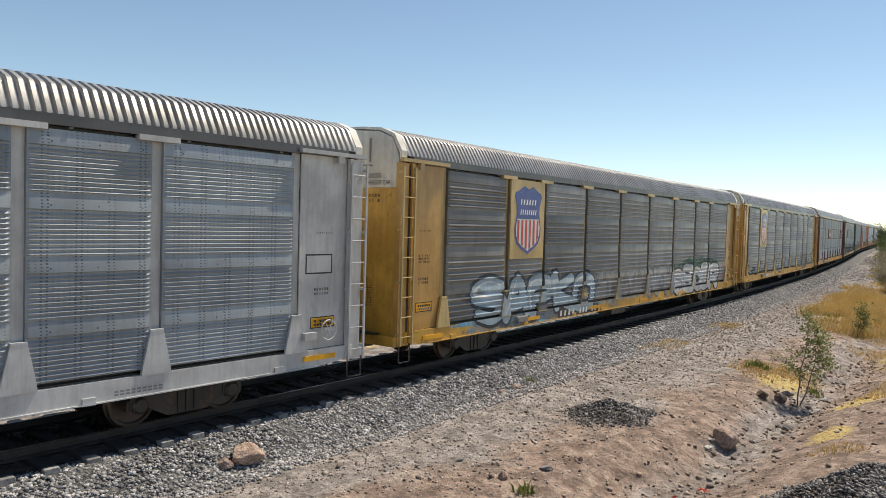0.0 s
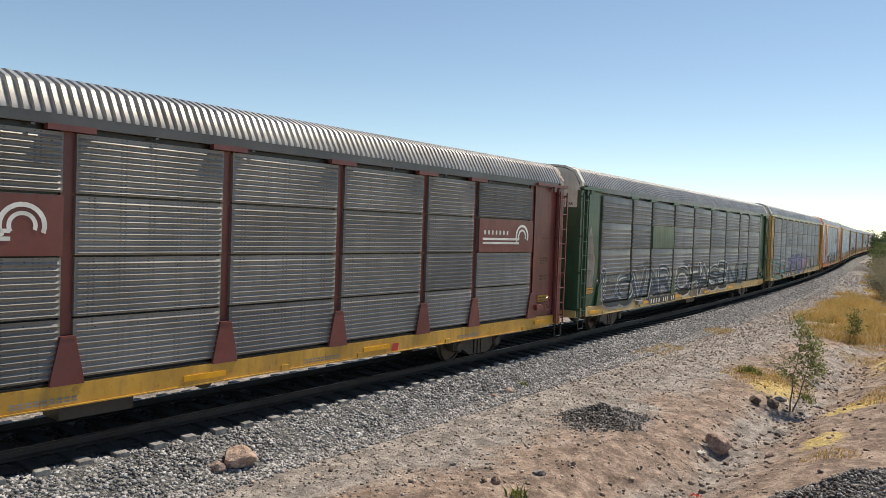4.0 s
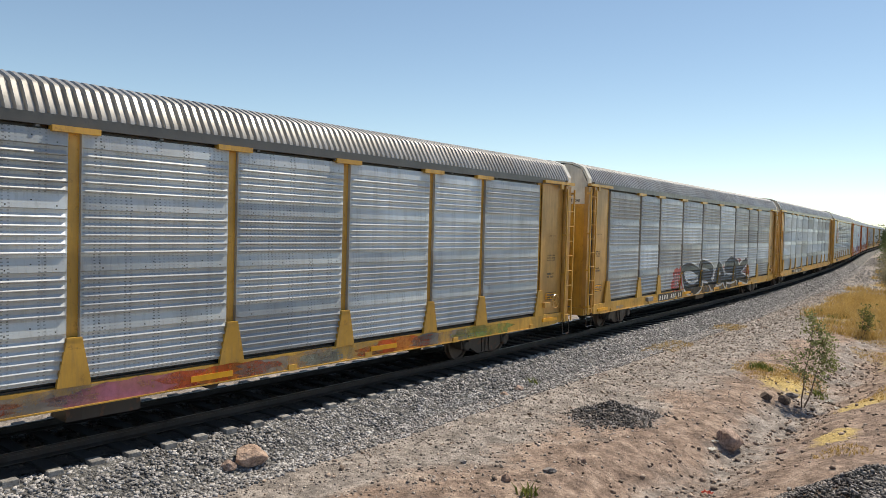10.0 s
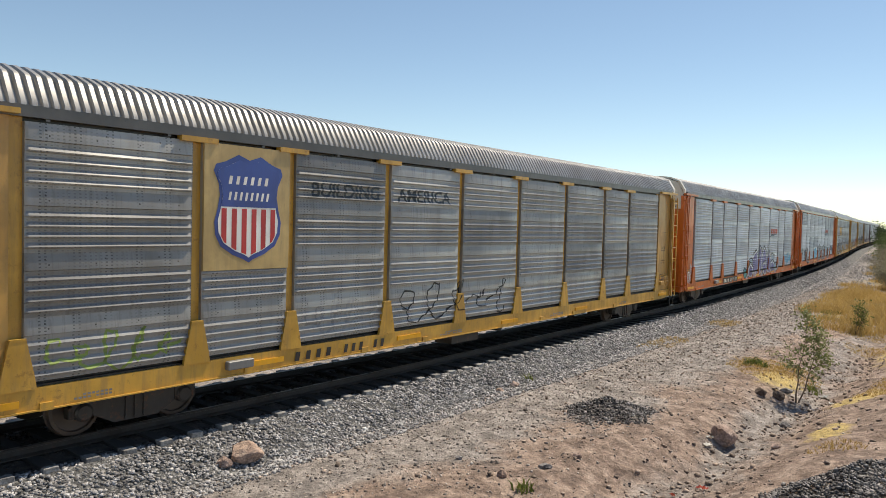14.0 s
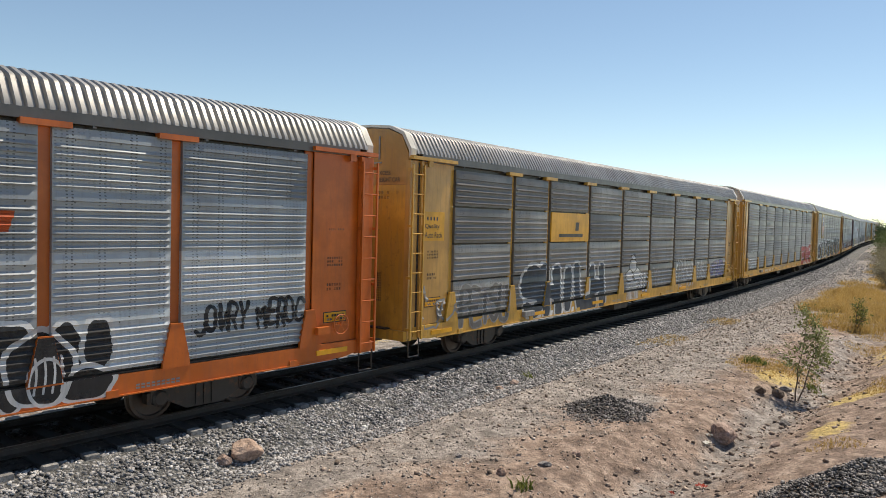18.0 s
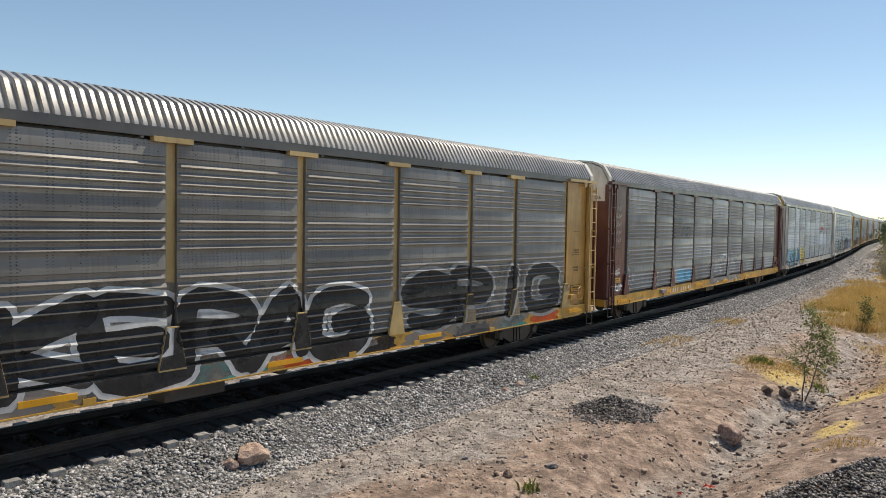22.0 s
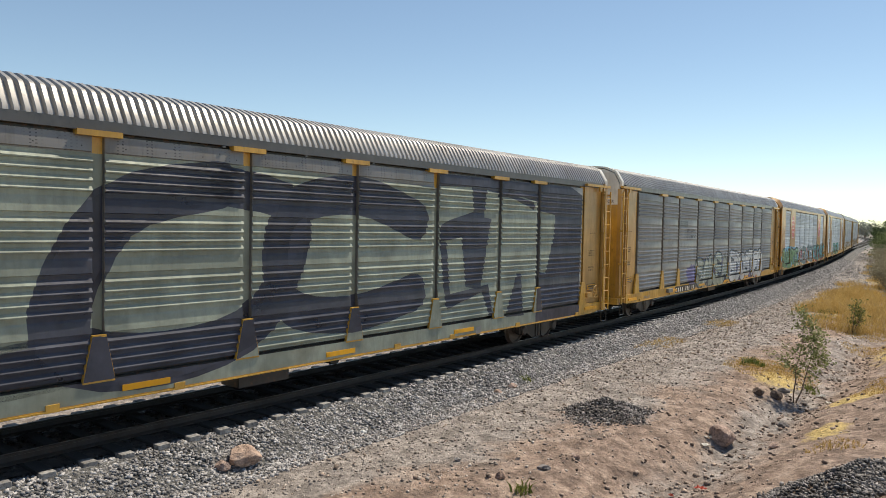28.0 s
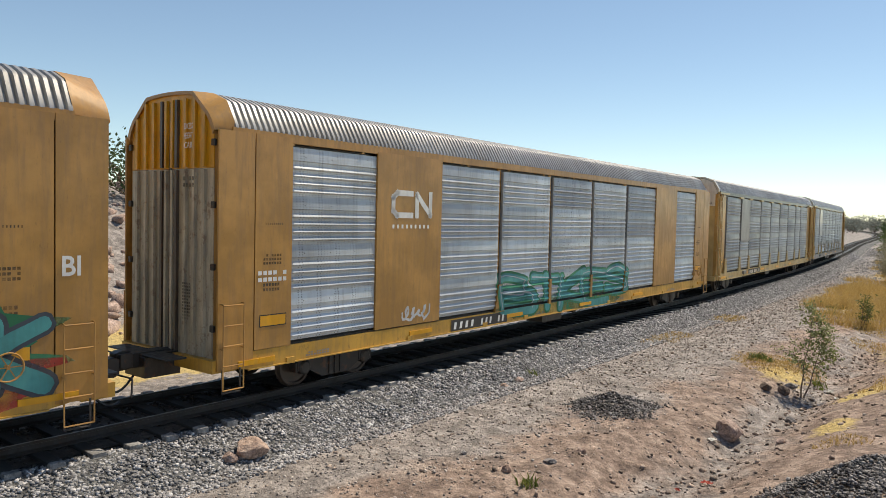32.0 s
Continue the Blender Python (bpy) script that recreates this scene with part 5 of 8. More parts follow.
    # amber strips along the sill
    for i, x in enumerate((-12.4, -7.6, -3.4, 1.0, 5.4, 12.6)):
        fit_part("reflector", kept(("strip",), lambda bm: box(bm, -0.42, 0.42, -FACE - 0.004, -FACE + 0.025, 0.80, 0.90)), STRIPE, car, at=(x, 0, 0.02 * ((i * 7) % 3 - 1)))
    # trucks
    for x in (-9.95, 9.95):
        truck = fit_part("truck", kept(("truck",), truck_shape), DARK_STEEL, car, "grimy black cast truck", at=(x, 0, 0))
        for k in (-0.89, 0.89):
            ws = fit_part("wheelset", kept(("wheelset",), wheelset_shape), WHEEL_STEEL, truck)
            ws.matrix_parent_inverse = pose(k, 0, 0.42)
            WHEELSETS.append(ws)
    return car


def setattr_x(v):
    v.co.x = -v.co.x


WHEELSETS = []
CARS = []


STENCIL = paint("faded_stencil_ink", (0.06, 0.045, 0.03), 0.3, 0.6)
thin(STENCIL, 0.25, 0.95, 3.0)


def number_panel(car, x0, mat=BLACK, ink=SIGN_WHITE, w=2.9):
    """The car's mark on the sill: a dark field with bars."""
    if mat:
        blot(car, [(x0, 0.715), (x0 + w, 0.715), (x0 + w, 1.0), (x0, 1.0)], mat, -FACE - 0.008, "number_field")
    bars(car, x0 + 0.1, x0 + 0.42 * w, 0.76, 1.04, ink, 4, -FACE - 0.012, 3, "number_mark")
    bars(car, x0 + 0.5 * w, x0 + w - 0.08, 0.76, 1.04, ink, 6, -FACE - 0.012, 5, "number_mark")


def small_marks(car, kind, ink=None, seed=1):
    """Stencils, yellow notices and writing that every car carries."""
    ink = ink or STENCIL
    r = random.Random(seed)
    y = -FACE - 0.006
    ox = -13.765 - {"wide": -0.48, "flush": -0.25}.get(kind, 0.0)
    for sx in (-1, 1):
        a = sx * {"wide": 12.04, "flush": 12.46}.get(kind, 12.72)
        blot(car, [(a - 0.32, 1.45), (a + 0.32, 1.45), (a + 0.32, 1.68), (a - 0.32, 1.68)], BLACK, y, "notice_border")
        blot(car, [(a - 0.30, 1.47), (a + 0.30, 1.47), (a + 0.30, 1.66), (a - 0.30, 1.66)], STRIPE, y - 0.003, "notice")
        bars(car, a - 0.25, a + 0.25, 1.50, 1.65, BLACK, 7, y - 0.006, seed + 2, "notice_mark", rows=2)
        bars(car, a - 0.24, a + 0.20, 2.62, 2.84, ink, 7, y, seed + 3, "stencil", rows=3)
        bars(car, a - 0.24, a + 0.16, 2.12, 2.30, ink, 6, y, seed + 9, "stencil", rows=2)
        bars(car, a - 0.20, a + 0.24, 3.36, 3.42, ink, 9, y, seed + 4, "stencil", rows=1)
    for x in (-11.2, -2.2, 3.3, 8.4):
        bars(car, x, x + r.uniform(0.6, 1.0), 0.76, 0.86, RAIL_GREY, 9, -FACE - 0.001, seed + 6, "sill_stencil", rows=2)
    if kind == "old":
        fit_part("brake_valve_box", kept(("valve_box",), lambda bm: box(bm, -0.28, 0.28, -FACE - 0.1, -FACE + 0.02, 0.86, 1.02), 0.015), RAIL_GREY, car, at=(-8.4 + 0.3 * r.random(), 0, -0.04))
    # on the leading end
    if kind == "old":
        lettered(car, "EXCESS", -0.55, -0.95, 4.58, 4.68, BLACK, 0.012, plane="end", ox=ox, name="end_lettering")
        lettered(car, "HEIGHT CAR", -0.55, -1.25, 4.42, 4.52, BLACK, 0.012, plane="end", ox=ox, name="end_lettering")
    else:
        for k, word in enumerate(("CAR", "HEIGHT", "EXCESS")):
            lettered(car, word, -0.52, -0.78, 4.72 + 0.17 * k, 4.83 + 0.17 * k, SIGN_WHITE, 0.012, plane="end", ox=ox, name="end_lettering")
    bars(car, -0.5, -0.95, 4.02, 4.25, ink, 5, seed=seed, name="end_number", plane="end", ox=ox, rows=2)
    bars(car, -0.5, -0.75, 1.6, 2.3, ink, 5, seed=seed + 8, name="end_stencil", plane="end", ox=ox, rows=12)


def placard(car, bay, z0, z1, mat):
    a, c = POSTS[bay], POSTS[bay + 1]
    fit_part("placard", plate_mesh(a + 0.1, c - 0.1, z0, z1), mat, car, "flat painted sign panel")
    return a + 0.1, c - 0.1


def shield_bay(car):
    a, c = placard(car, 1, 2.62, TOP, BUFF)
    m = (a + c) / 2
    shield(car, m - 0.68, m + 0.68, 2.80, 4.64, -FACE + 0.004)


def striped_logo(car, x0, z0, ink=BLACK):
    """Lines with two rows of bars beneath."""
    for i in range(3):
        blot(car, [(x0, z0 + 0.50 + 0.09 * i), (x0 + 1.05, z0 + 0.50 + 0.09 * i), (x0 + 1.05, z0 + 0.55 + 0.09 * i), (x0, z0 + 0.55 + 0.09 * i)], ink, SPRAY_Y, "logo_line")
    bars(car, x0 + 1.05, x0 + 1.7, z0 + 0.48, z0 + 0.80, ink, 2, SPRAY_Y, 2, "logo_mark")
    bars(car, x0 + 0.95, x0 + 2.25, z0 + 0.24, z0 + 0.50, ink, 7, SPRAY_Y, 4, "logo_mark")
    bars(car, x0 + 0.95, x0 + 2.25, z0 - 0.02, z0 + 0.24, ink, 8, SPRAY_Y, 8, "logo_mark")


def wedge_logo(car, x0, x1, z):
    """Slanted orange bars over a dark swoosh."""
    n = 4
    st = (x1 - x0) / n
    for i in range(n):
        a = x0 + i * st
        blot(car, [(a, z), (a + 0.82 * st, z), (a + 0.82 * st + 0.09, z + 0.3), (a + 0.09, z + 0.3)], S_ORANGE, SPRAY_Y, "logo_bar")
    blot(car, [(x0 - 0.12, z - 0.2), (x0 + 0.1, z - 0.05), (x1, z - 0.04), (x0 + 0.5 * (x1 - x0), z - 0.12)], S_SLATE, SPRAY_Y, "logo_wedge")


S_ORANGE = spray("logo_orange", (0.55, 0.09, 0.02))
S_ICE = spray("ice_blue", (0.38, 0.47, 0.53))
S_DKBLUE = spray("steel_blue", (0.10, 0.22, 0.33))
S_DKGREEN = spray("leaf_green", (0.05, 0.17, 0.07))
S_MOSS = spray("moss_green", (0.10, 0.25, 0.12))
S_PETROL = spray("petrol_grey", (0.13, 0.22, 0.23))
S_OLD = spray("dull_grey", (0.16, 0.155, 0.15))
S_FADED = spray("faded_brown_grey", (0.24, 0.225, 0.21))


def build_train():
    cars = CARS
    def add(*a, **k):
        c = railcar(*a, **k)
        small_marks(c, k.get("kind", a[1]), seed=len(cars) * 11 + 3)
        cars.append(c)
        return c

    c = add("light grey autorack railcar with flared posts", "old", LIGHT_GREY, LIGHT_GREY, sheets=ZINC_BLUE, style="band", low=LIGHT_GREY)
    blot(c, [(12.25, 2.55), (12.95, 2.55), (12.95, 2.95), (12.25, 2.95)], BLACK, -FACE - 0.006, "notice_border")
    blot(c, [(12.28, 2.58), (12.92, 2.58), (12.92, 2.92), (12.28, 2.92)], LIGHT_GREY, -FACE - 0.009, "notice")

    c = add("yellow autorack railcar with striped shield sign and pale graffiti", "old", BUFF, YELLOW, low=YELLOW, sheets=ZINC_WARM)
    shield_bay(c)
    number_panel(c, -6.0)
    piece(c, "SAPKO", -10.6, -3.5, 0.85, 2.05, S_ICE, S_SLATE, S_FADED, 0.10, 2, 0.05, S_WHITE)
    cloud(c, -11.6, -3.2, 0.64, 1.2, S_SKY, 8, SPRAY_Y + 0.008)
    piece(c, "TRAIN", -2.7, 1.2, 1.05, 1.95, S_FADED, S_PALE, None, 0.12, 3, 0.06)
    piece(c, "NFH", 1.5, 4.2, 0.95, 2.0, S_PALE, S_FADED, None, 0.1, 4, 0.05)
    piece(c, "SECER", 4.4, 10.6, 0.85, 1.95, S_WHITE, S_BLACK, None, 0.08, 5, 0.07, S_PALE)
    cloud(c, 4.2, 10.2, 1.2, 2.35, S_GREEN, 6, SPRAY_Y + 0.007)
    scrawl(c, 10.4, 11.9, 1.1, 2.1, S_PINK, 7, 3)

    c = add("yellow autorack railcar with striped shield sign and faded scrawls", "old", BUFF, YELLOW, low=YELLOW, sheets=ZINC_WARM)
    shield_bay(c)
    number_panel(c, -6.9, None)
    scrawl(c, -12.0, -7.4, 0.9, 1.7, S_BLACK, 21, 3, 0.10)
    scrawl(c, -8.5, -4.5, 0.8, 2.0, S_FADED, 22, 4, 0.14)
    scrawl(c, -4.0, 0.2, 0.8, 2.2, S_BLACK, 23, 4, 0.08)
    cloud(c, -3.6, -1.6, 0.9, 1.6, S_PALE, 24)
    piece(c, "CKT", 9.3, 11.85, 1.05, 1.9, S_OLD, S_WHITE, None, 0.08, 25, 0.01)
    piece(c, "ARS", 4.4, 8.9, 0.8, 1.9, S_OLD, S_FADED, None, 0.1, 26, 0.03)
    scrawl(c, 12.35, 13.0, 2.0, 2.2, S_BLACK, 27, 5, 0.03, -FACE - 0.02)

    c = add("oxide red autorack railcar with yellow sill and sign panels", "old", OXIDE, YELLOW, sheets=ZINC_WARM, style="fine", gap=0.035, up=RUSTY_WHITE, hood=RUSTY_WHITE)
    number_panel(c, -7.2, BLACK, SIGN_WHITE, 3.9)
    for bay, wide in ((3, 1.0), (8, 0.9)):
        a, d = placard(c, bay, 2.98, 3.88, OXIDE)
        w = (d - a)
        y = -FACE + 0.004
        bars(c, a + 0.08 * w, a + 0.55 * w, 3.46, 3.64, SIGN_WHITE, 7, y, 3, "logo_mark")
        for k in (0, 1):
            blot(c, [(a + 0.06 * w, 3.20 + 0.11 * k), (a + 0.72 * w, 3.20 + 0.11 * k), (a + 0.72 * w, 3.26 + 0.11 * k), (a + 0.06 * w, 3.26 + 0.11 * k)], SIGN_WHITE, y, "logo_line")
        cx, cz = a + 0.78 * w, 3.42
        for r0, r1 in ((0.15, 0.21), (0.27, 0.34)):
            bm = bmesh.new()
            pts = [(math.cos(q), math.sin(q)) for q in [math.radians(-20 + 230 * i / 16) for i in range(17)]]
            for (p, q), (u, v) in zip(pts, pts[1:]):
                bm.faces.new([bm.verts.new((cx + rr * e, y, cz + rr * f)) for rr, e, f in ((r0, p, q), (r1, p, q), (r1, u, v), (r0, u, v))])
            fit_part("logo_arc", meshed("logo_arc", bm), SIGN_WHITE, c)
    scrawl(c, -10.9, -9.4, 1.0, 1.7, S_WHITE, 31, 4, 0.08)
    bars(c, 4.9, 6.4, 0.72, 1.0, SIGN_RED, 3, -FACE - 0.004, 2, "sill_mark")

    c = add("dark green autorack railcar with dull zinc sides and graffiti", "old", GREEN, BUFF, sheets=ZINC_OLD, gap=0.03)
    placard(c, 2, 2.98, 3.88, GREEN)
    number_panel(c, -7.0, BLACK, SIGN_WHITE, 3.2)
    cloud(c, -13.2, -12.4, 1.4, 3.6, S_FADED, 41, -FACE - 0.006)
    piece(c, "LOVAR", -11.7, -4.6, 0.95, 2.1, S_SLATE, S_PALE, S_FADED, 0.14, 42, 0.04, S_WHITE)
    piece(c, "CHASE", -3.6, 4.6, 0.95, 2.15, S_BLACK, S_WHITE, S_FADED, 0.12, 43, 0.03, S_PALE)
    piece(c, "NUT", 5.0, 9.6, 1.0, 2.0, S_SLATE, S_PALE, None, 0.12, 44, 0.04)

    c = add("dull yellow autorack railcar with teal and purple graffiti", "old", BUFF, BUFF, sheets=ZINC_OLD, style="fine", gap=0.03)
    number_panel(c, -7.6)
    striped_logo(c, -6.8, 3.12)
    cloud(c, -13.0, -5.9, 0.60, 1.95, S_TEAL, 51)
    scrawl(c, -11.6, -7.2, 0.95, 1.85, S_RED, 52, 5, 0.09, SPRAY_Y - 0.004)
    piece(c, "AND", -11.0, -7.0, 1.0, 1.75, S_TEAL, S_RED, None, 0.1, 53, 0.04)
    cloud(c, -5.6, 4.2, 0.62, 1.5, S_FADED, 54, SPRAY_Y + 0.010)
    piece(c, "YONSTAL", -5.5, 2.6, 0.9, 2.15, S_PURPLE, S_SLATE, None, 0.14, 55, 0.05, S_PALE)
    cloud(c, -1.6, 3.4, 0.64, 1.25, S_TEAL, 56, SPRAY_Y + 0.008)
    scrawl(c, 2.4, 4.0, 1.2, 2.2, S_PINK, 57, 4, 0.14)
    piece(c, "EAZL", 4.4, 9.2, 0.95, 2.05, S_FADED, S_PALE, None, 0.14, 58, 0.05, S_SLATE)
    scrawl(c, 9.4, 11.6, 1.3, 2.0, S_PINK, 59, 4, 0.07)

    c = add("orange autorack railcar with broad plates and graffiti", "wide", ORANGE, ORANGE, sheets=ZINC_BLUE, style="soft", hood=ORANGE, low=END_WHITE)
    number_panel(c, -5.6)
    wedge_logo(c, 4.6, 6.6, 3.3)
    piece(c, "DUFUS", -10.8, -8.3, 1.15, 1.75, S_WHITE, S_BLACK, None, 0.06, 61, 0.07, S_PALE)
    scrawl(c, -8.6, -7.2, 1.1, 2.3, S_BLACK, 62, 4, 0.09, SPRAY_Y - 0.004)
    lettered(c, "toy", -8.3, -7.4, 1.35, 2.05, S_WHITE, 0.02, SPRAY_Y - 0.008, "sprayed_word", 0.05)
    piece(c, "AATE", -6.8, -4.4, 1.15, 1.75, S_BLACK, S_PALE, None, 0.12, 63, 0.07, S_FADED)
    scrawl(c, -3.4, -2.2, 1.2, 2.3, S_BLACK, 64, 4, 0.08)
    cloud(c, -2.6, 5.2, 0.64, 1.6, S_LIME, 65, SPRAY_Y + 0.010)
    cloud(c, -2.4, -1.2, 0.7, 1.5, S_BLACK, 66, SPRAY_Y + 0.006)
    piece(c, "KINUN", -1.2, 4.1, 0.9, 2.05, S_BLACK, S_WHITE, None, 0.06, 67, 0.05, S_LIME)
    cloud(c, 6.6, 12.6, 0.72, 2.2, S_PINK, 68, SPRAY_Y + 0.010)
    # broad two-tone letters on black, inside wavy blue lines
    laid(c, brush([(7.27, 1.49), (7.77, 1.71), (7.85, 2.14), (8.35, 2.34), (8.66, 2.25), (9.08, 2.40), (9.43, 2.28), (9.79, 2.19), (10.11, 2.36), (10.51, 2.13), (10.98, 2.39), (11.74, 2.43), (11.94, 2.28), (11.85, 1.67)], 0.07), S_DKBLUE, SPRAY_Y + 0.006, "spray_line")
    laid(c, brush([(7.24, 1.58), (7.74, 1.81), (7.82, 2.23), (8.32, 2.44), (8.63, 2.35), (9.04, 2.51), (9.39, 2.39), (9.75, 2.30), (10.06, 2.47), (10.46, 2.25), (10.93, 2.51), (11.68, 2.55), (11.89, 2.40), (11.79, 1.80)], 0.07), S_DKBLUE, SPRAY_Y + 0.006, "spray_line")
    blot(c, [(7.93, 2.02), (8.18, 2.15), (8.57, 2.09), (9.04, 2.17), (9.63, 1.95), (9.95, 2.15), (10.51, 2.00), (11.61, 2.19), (11.74, 2.01), (11.62, 1.59), (11.37, 1.18), (11.00, 0.71), (10.52, 0.71), (9.59, 0.71), (8.90, 0.71), (8.63, 0.79), (8.36, 0.88), (8.19, 0.71), (7.54, 0.71), (7.27, 0.74), (7.27, 1.24), (7.50, 1.37), (7.87, 1.44)], S_BLACK, SPRAY_Y, "letter_shadow")
    for shape in ([(8.22, 2.04), (8.62, 1.98), (8.53, 1.40), (8.36, 0.93), (8.19, 0.71), (7.58, 0.71), (7.47, 1.04), (7.50, 1.24), (7.57, 1.36), (7.89, 1.42), (7.91, 1.05), (8.06, 1.02)],
                  [(8.83, 1.91), (9.04, 2.02), (9.66, 1.92), (9.57, 0.71), (9.32, 0.71), (9.34, 0.95), (9.02, 0.93), (8.95, 0.71), (8.65, 0.79)],
                  [(10.86, 1.92), (11.61, 2.08), (11.58, 1.70), (11.11, 1.58), (11.08, 1.37), (11.36, 1.37), (11.33, 1.16), (10.99, 1.12), (10.94, 0.71), (10.55, 0.71), (10.69, 1.42)]):
        blot(c, shape, S_MINT, SPRAY_Y - 0.006, "sprayed_letter")
        blot(c, clip(shape, 1, 1.32, False), S_LIME, SPRAY_Y - 0.012, "letter_lower_half")
        laid(c, brush(shape + shape[:1], 0.03), S_ICE, SPRAY_Y - 0.018, "letter_outline")
    bend = brush([(10.52, 1.72), (10.22, 1.88), (9.98, 1.66), (10.08, 1.36), (10.36, 1.18), (10.40, 0.93), (10.12, 0.79), (9.80, 0.86)], 0.30)
    laid(c, bend, S_MINT, SPRAY_Y - 0.006, "sprayed_letter")
    laid(c, [q for q in (clip(p, 1, 1.32, False) for p in bend) if len(q) > 2], S_LIME, SPRAY_Y - 0.012, "letter_lower_half")
    for shape in ([(9.28, 1.75), (9.48, 1.74), (9.44, 1.18), (9.12, 1.19)],):
        blot(c, shape, S_BLACK, SPRAY_Y - 0.024, "letter_hole")
    lettered(c, "BI", 12.78, 13.05, 2.65, 2.95, SIGN_WHITE, 0.02, -FACE - 0.006)
    blot(c, [(11.95 + 0.13 * math.cos(q / 16 * 6.283), 2.42 + 0.13 * math.sin(q / 16 * 6.283)) for q in range(16)], SIGN_WHITE, -FACE - 0.006, "round_sticker")

    c = add("yellow autorack railcar with bright zinc sides and dark mark", "old", YELLOW, YELLOW, sheets=ZINC_NEW, style="wide")
    number_panel(c, -7.0)
    bars(c, -6.7, -4.5, 3.28, 3.66, BLACK, 8, SPRAY_Y, 2, "logo_mark")
    cloud(c, -11.4, -6.9, 0.62, 1.0, S_FADED, 71, -FACE - 0.004)
    scrawl(c, -11.0, -7.0, 0.66, 0.98, S_LIME, 72, 6, 0.09, -FACE - 0.012)
    for i, (x, w, m) in enumerate(((-3.6, 1.3, S_ORANGE), (-2.0, 1.2, S_FADED), (-0.4, 1.3, S_PINK), (1.2, 1.2, S_ORANGE), (2.8, 1.3, S_FADED), (4.3, 1.2, S_SAGE), (5.9, 1.3, S_ORANGE), (7.5, 1.2, S_FADED), (9.2, 1.3, S_LIME))):
        cloud(c, x - w, x + w, 0.62, 1.02, m, 700 + i, SPRAY_Y + 0.004)

    c = add("yellow autorack railcar with large black graffiti on zinc", "old", YELLOW, YELLOW, sheets=ZINC_NEW, style="wide", mix=(ZINC_MID, 0.3))
    number_panel(c, -7.0)
    cloud(c, -5.4, -3.8, 0.9, 2.0, S_RED, 81, SPRAY_Y + 0.004)
    lettered(c, "ORACLE", -5.2, -4.0, 1.0, 1.7, S_PALE, 0.01, SPRAY_Y - 0.003, "sprayed_word", 0.2)
    cloud(c, -4.0, 7.2, 0.62, 1.5, S_SLATE, 82, SPRAY_Y + 0.010)
    cloud(c, 1.8, 7.3, 1.2, 2.2, S_RED, 83, SPRAY_Y + 0.008)
    piece(c, "CRASK", -3.9, 6.9, 0.85, 2.15, S_BLACK, S_WHITE, None, 0.13, 84, 0.05, S_SLATE)

    c = add("yellow autorack railcar with boxed sign on bright zinc", "old", YELLOW, YELLOW, sheets=ZINC_NEW, style="band", mix=(ZINC_MID, 0.25))
    number_panel(c, -7.0)
    bars(c, -6.2, -5.1, 3.42, 3.75, BLACK, 3, SPRAY_Y, 2, "logo_mark")
    for sx in (-1, 1):
        x = -5.65 + sx * 0.72
        blot(c, [(x - 0.04, 3.2), (x + 0.04, 3.2), (x + 0.04, 3.9), (x - 0.04, 3.9)], BLACK, SPRAY_Y, "logo_bracket")
        for k in (0, 1):
            q0 = x - sx * (0.25 + 0.17 * k)
            blot(c, [(q0 + 0.07 * math.cos(q / 10 * 6.283), 3.13 + 0.07 * math.sin(q / 10 * 6.283)) for q in range(10)], BLACK, SPRAY_Y, "logo_dot")
    bars(c, 4.2, 5.6, 0.72, 1.0, BROWN, 3, -FACE - 0.004, 2, "sill_mark")

    c = add("yellow autorack railcar with striped shield on grey zinc", "old", YELLOW, YELLOW, sheets=ZINC_MID)
    shield_bay(c)
    number_panel(c, -7.0, None, BLACK)
    lettered(c, "BUILDING", -6.5, -4.5, 4.02, 4.32, S_SLATE, 0.02, SPRAY_Y)
    lettered(c, "AMERICA", -3.9, -1.9, 4.02, 4.32, S_SLATE, 0.02, SPRAY_Y)
    scrawl(c, -11.6, -9.4, 1.1, 1.8, S_LIME, 91, 5, 0.05)
    scrawl(c, -6.6, -4.5, 1.1, 2.0, S_PALE, 92, 5, 0.05)
    scrawl(c, -3.9, 1.0, 1.1, 2.2, S_BLACK, 93, 5, 0.04)
    scrawl(c, -13.0, -12.4, 1.4, 2.2, S_BLACK, 94, 3, 0.06, -FACE - 0.02)

    c = add("orange autorack railcar with purple bubble graffiti", "old", ORANGE, ORANGE, sheets=ZINC_NEW, style="soft")
    number_panel(c, -6.8)
    wedge_logo(c, 4.6, 6.6, 3.3)
    scrawl(c, -13.2, -12.3, 1.0, 1.9, S_WHITE, 101, 3, 0.06, -FACE - 0.02)
    # bubbles: dark edge, white rim, purple body; small rings between them; teal ends
    for i, (x0, x1, z0, z1) in enumerate(((-2.46, -1.64, 0.72, 1.33), (-1.03, -0.22, 1.43, 1.87), (5.76, 7.14, 0.80, 1.41), (4.69, 6.04, 1.49, 2.01))):
        cloud(c, x0 - 0.05, x1 + 0.05, z0, z1 + 0.06, S_BLACK, 140 + i, SPRAY_Y + 0.008, solid=True)
        cloud(c, x0 + 0.06, x1 - 0.06, z0 + 0.05, z1 - 0.03, S_ICE if i else S_TEAL, 140 + i, SPRAY_Y + 0.005, solid=True)
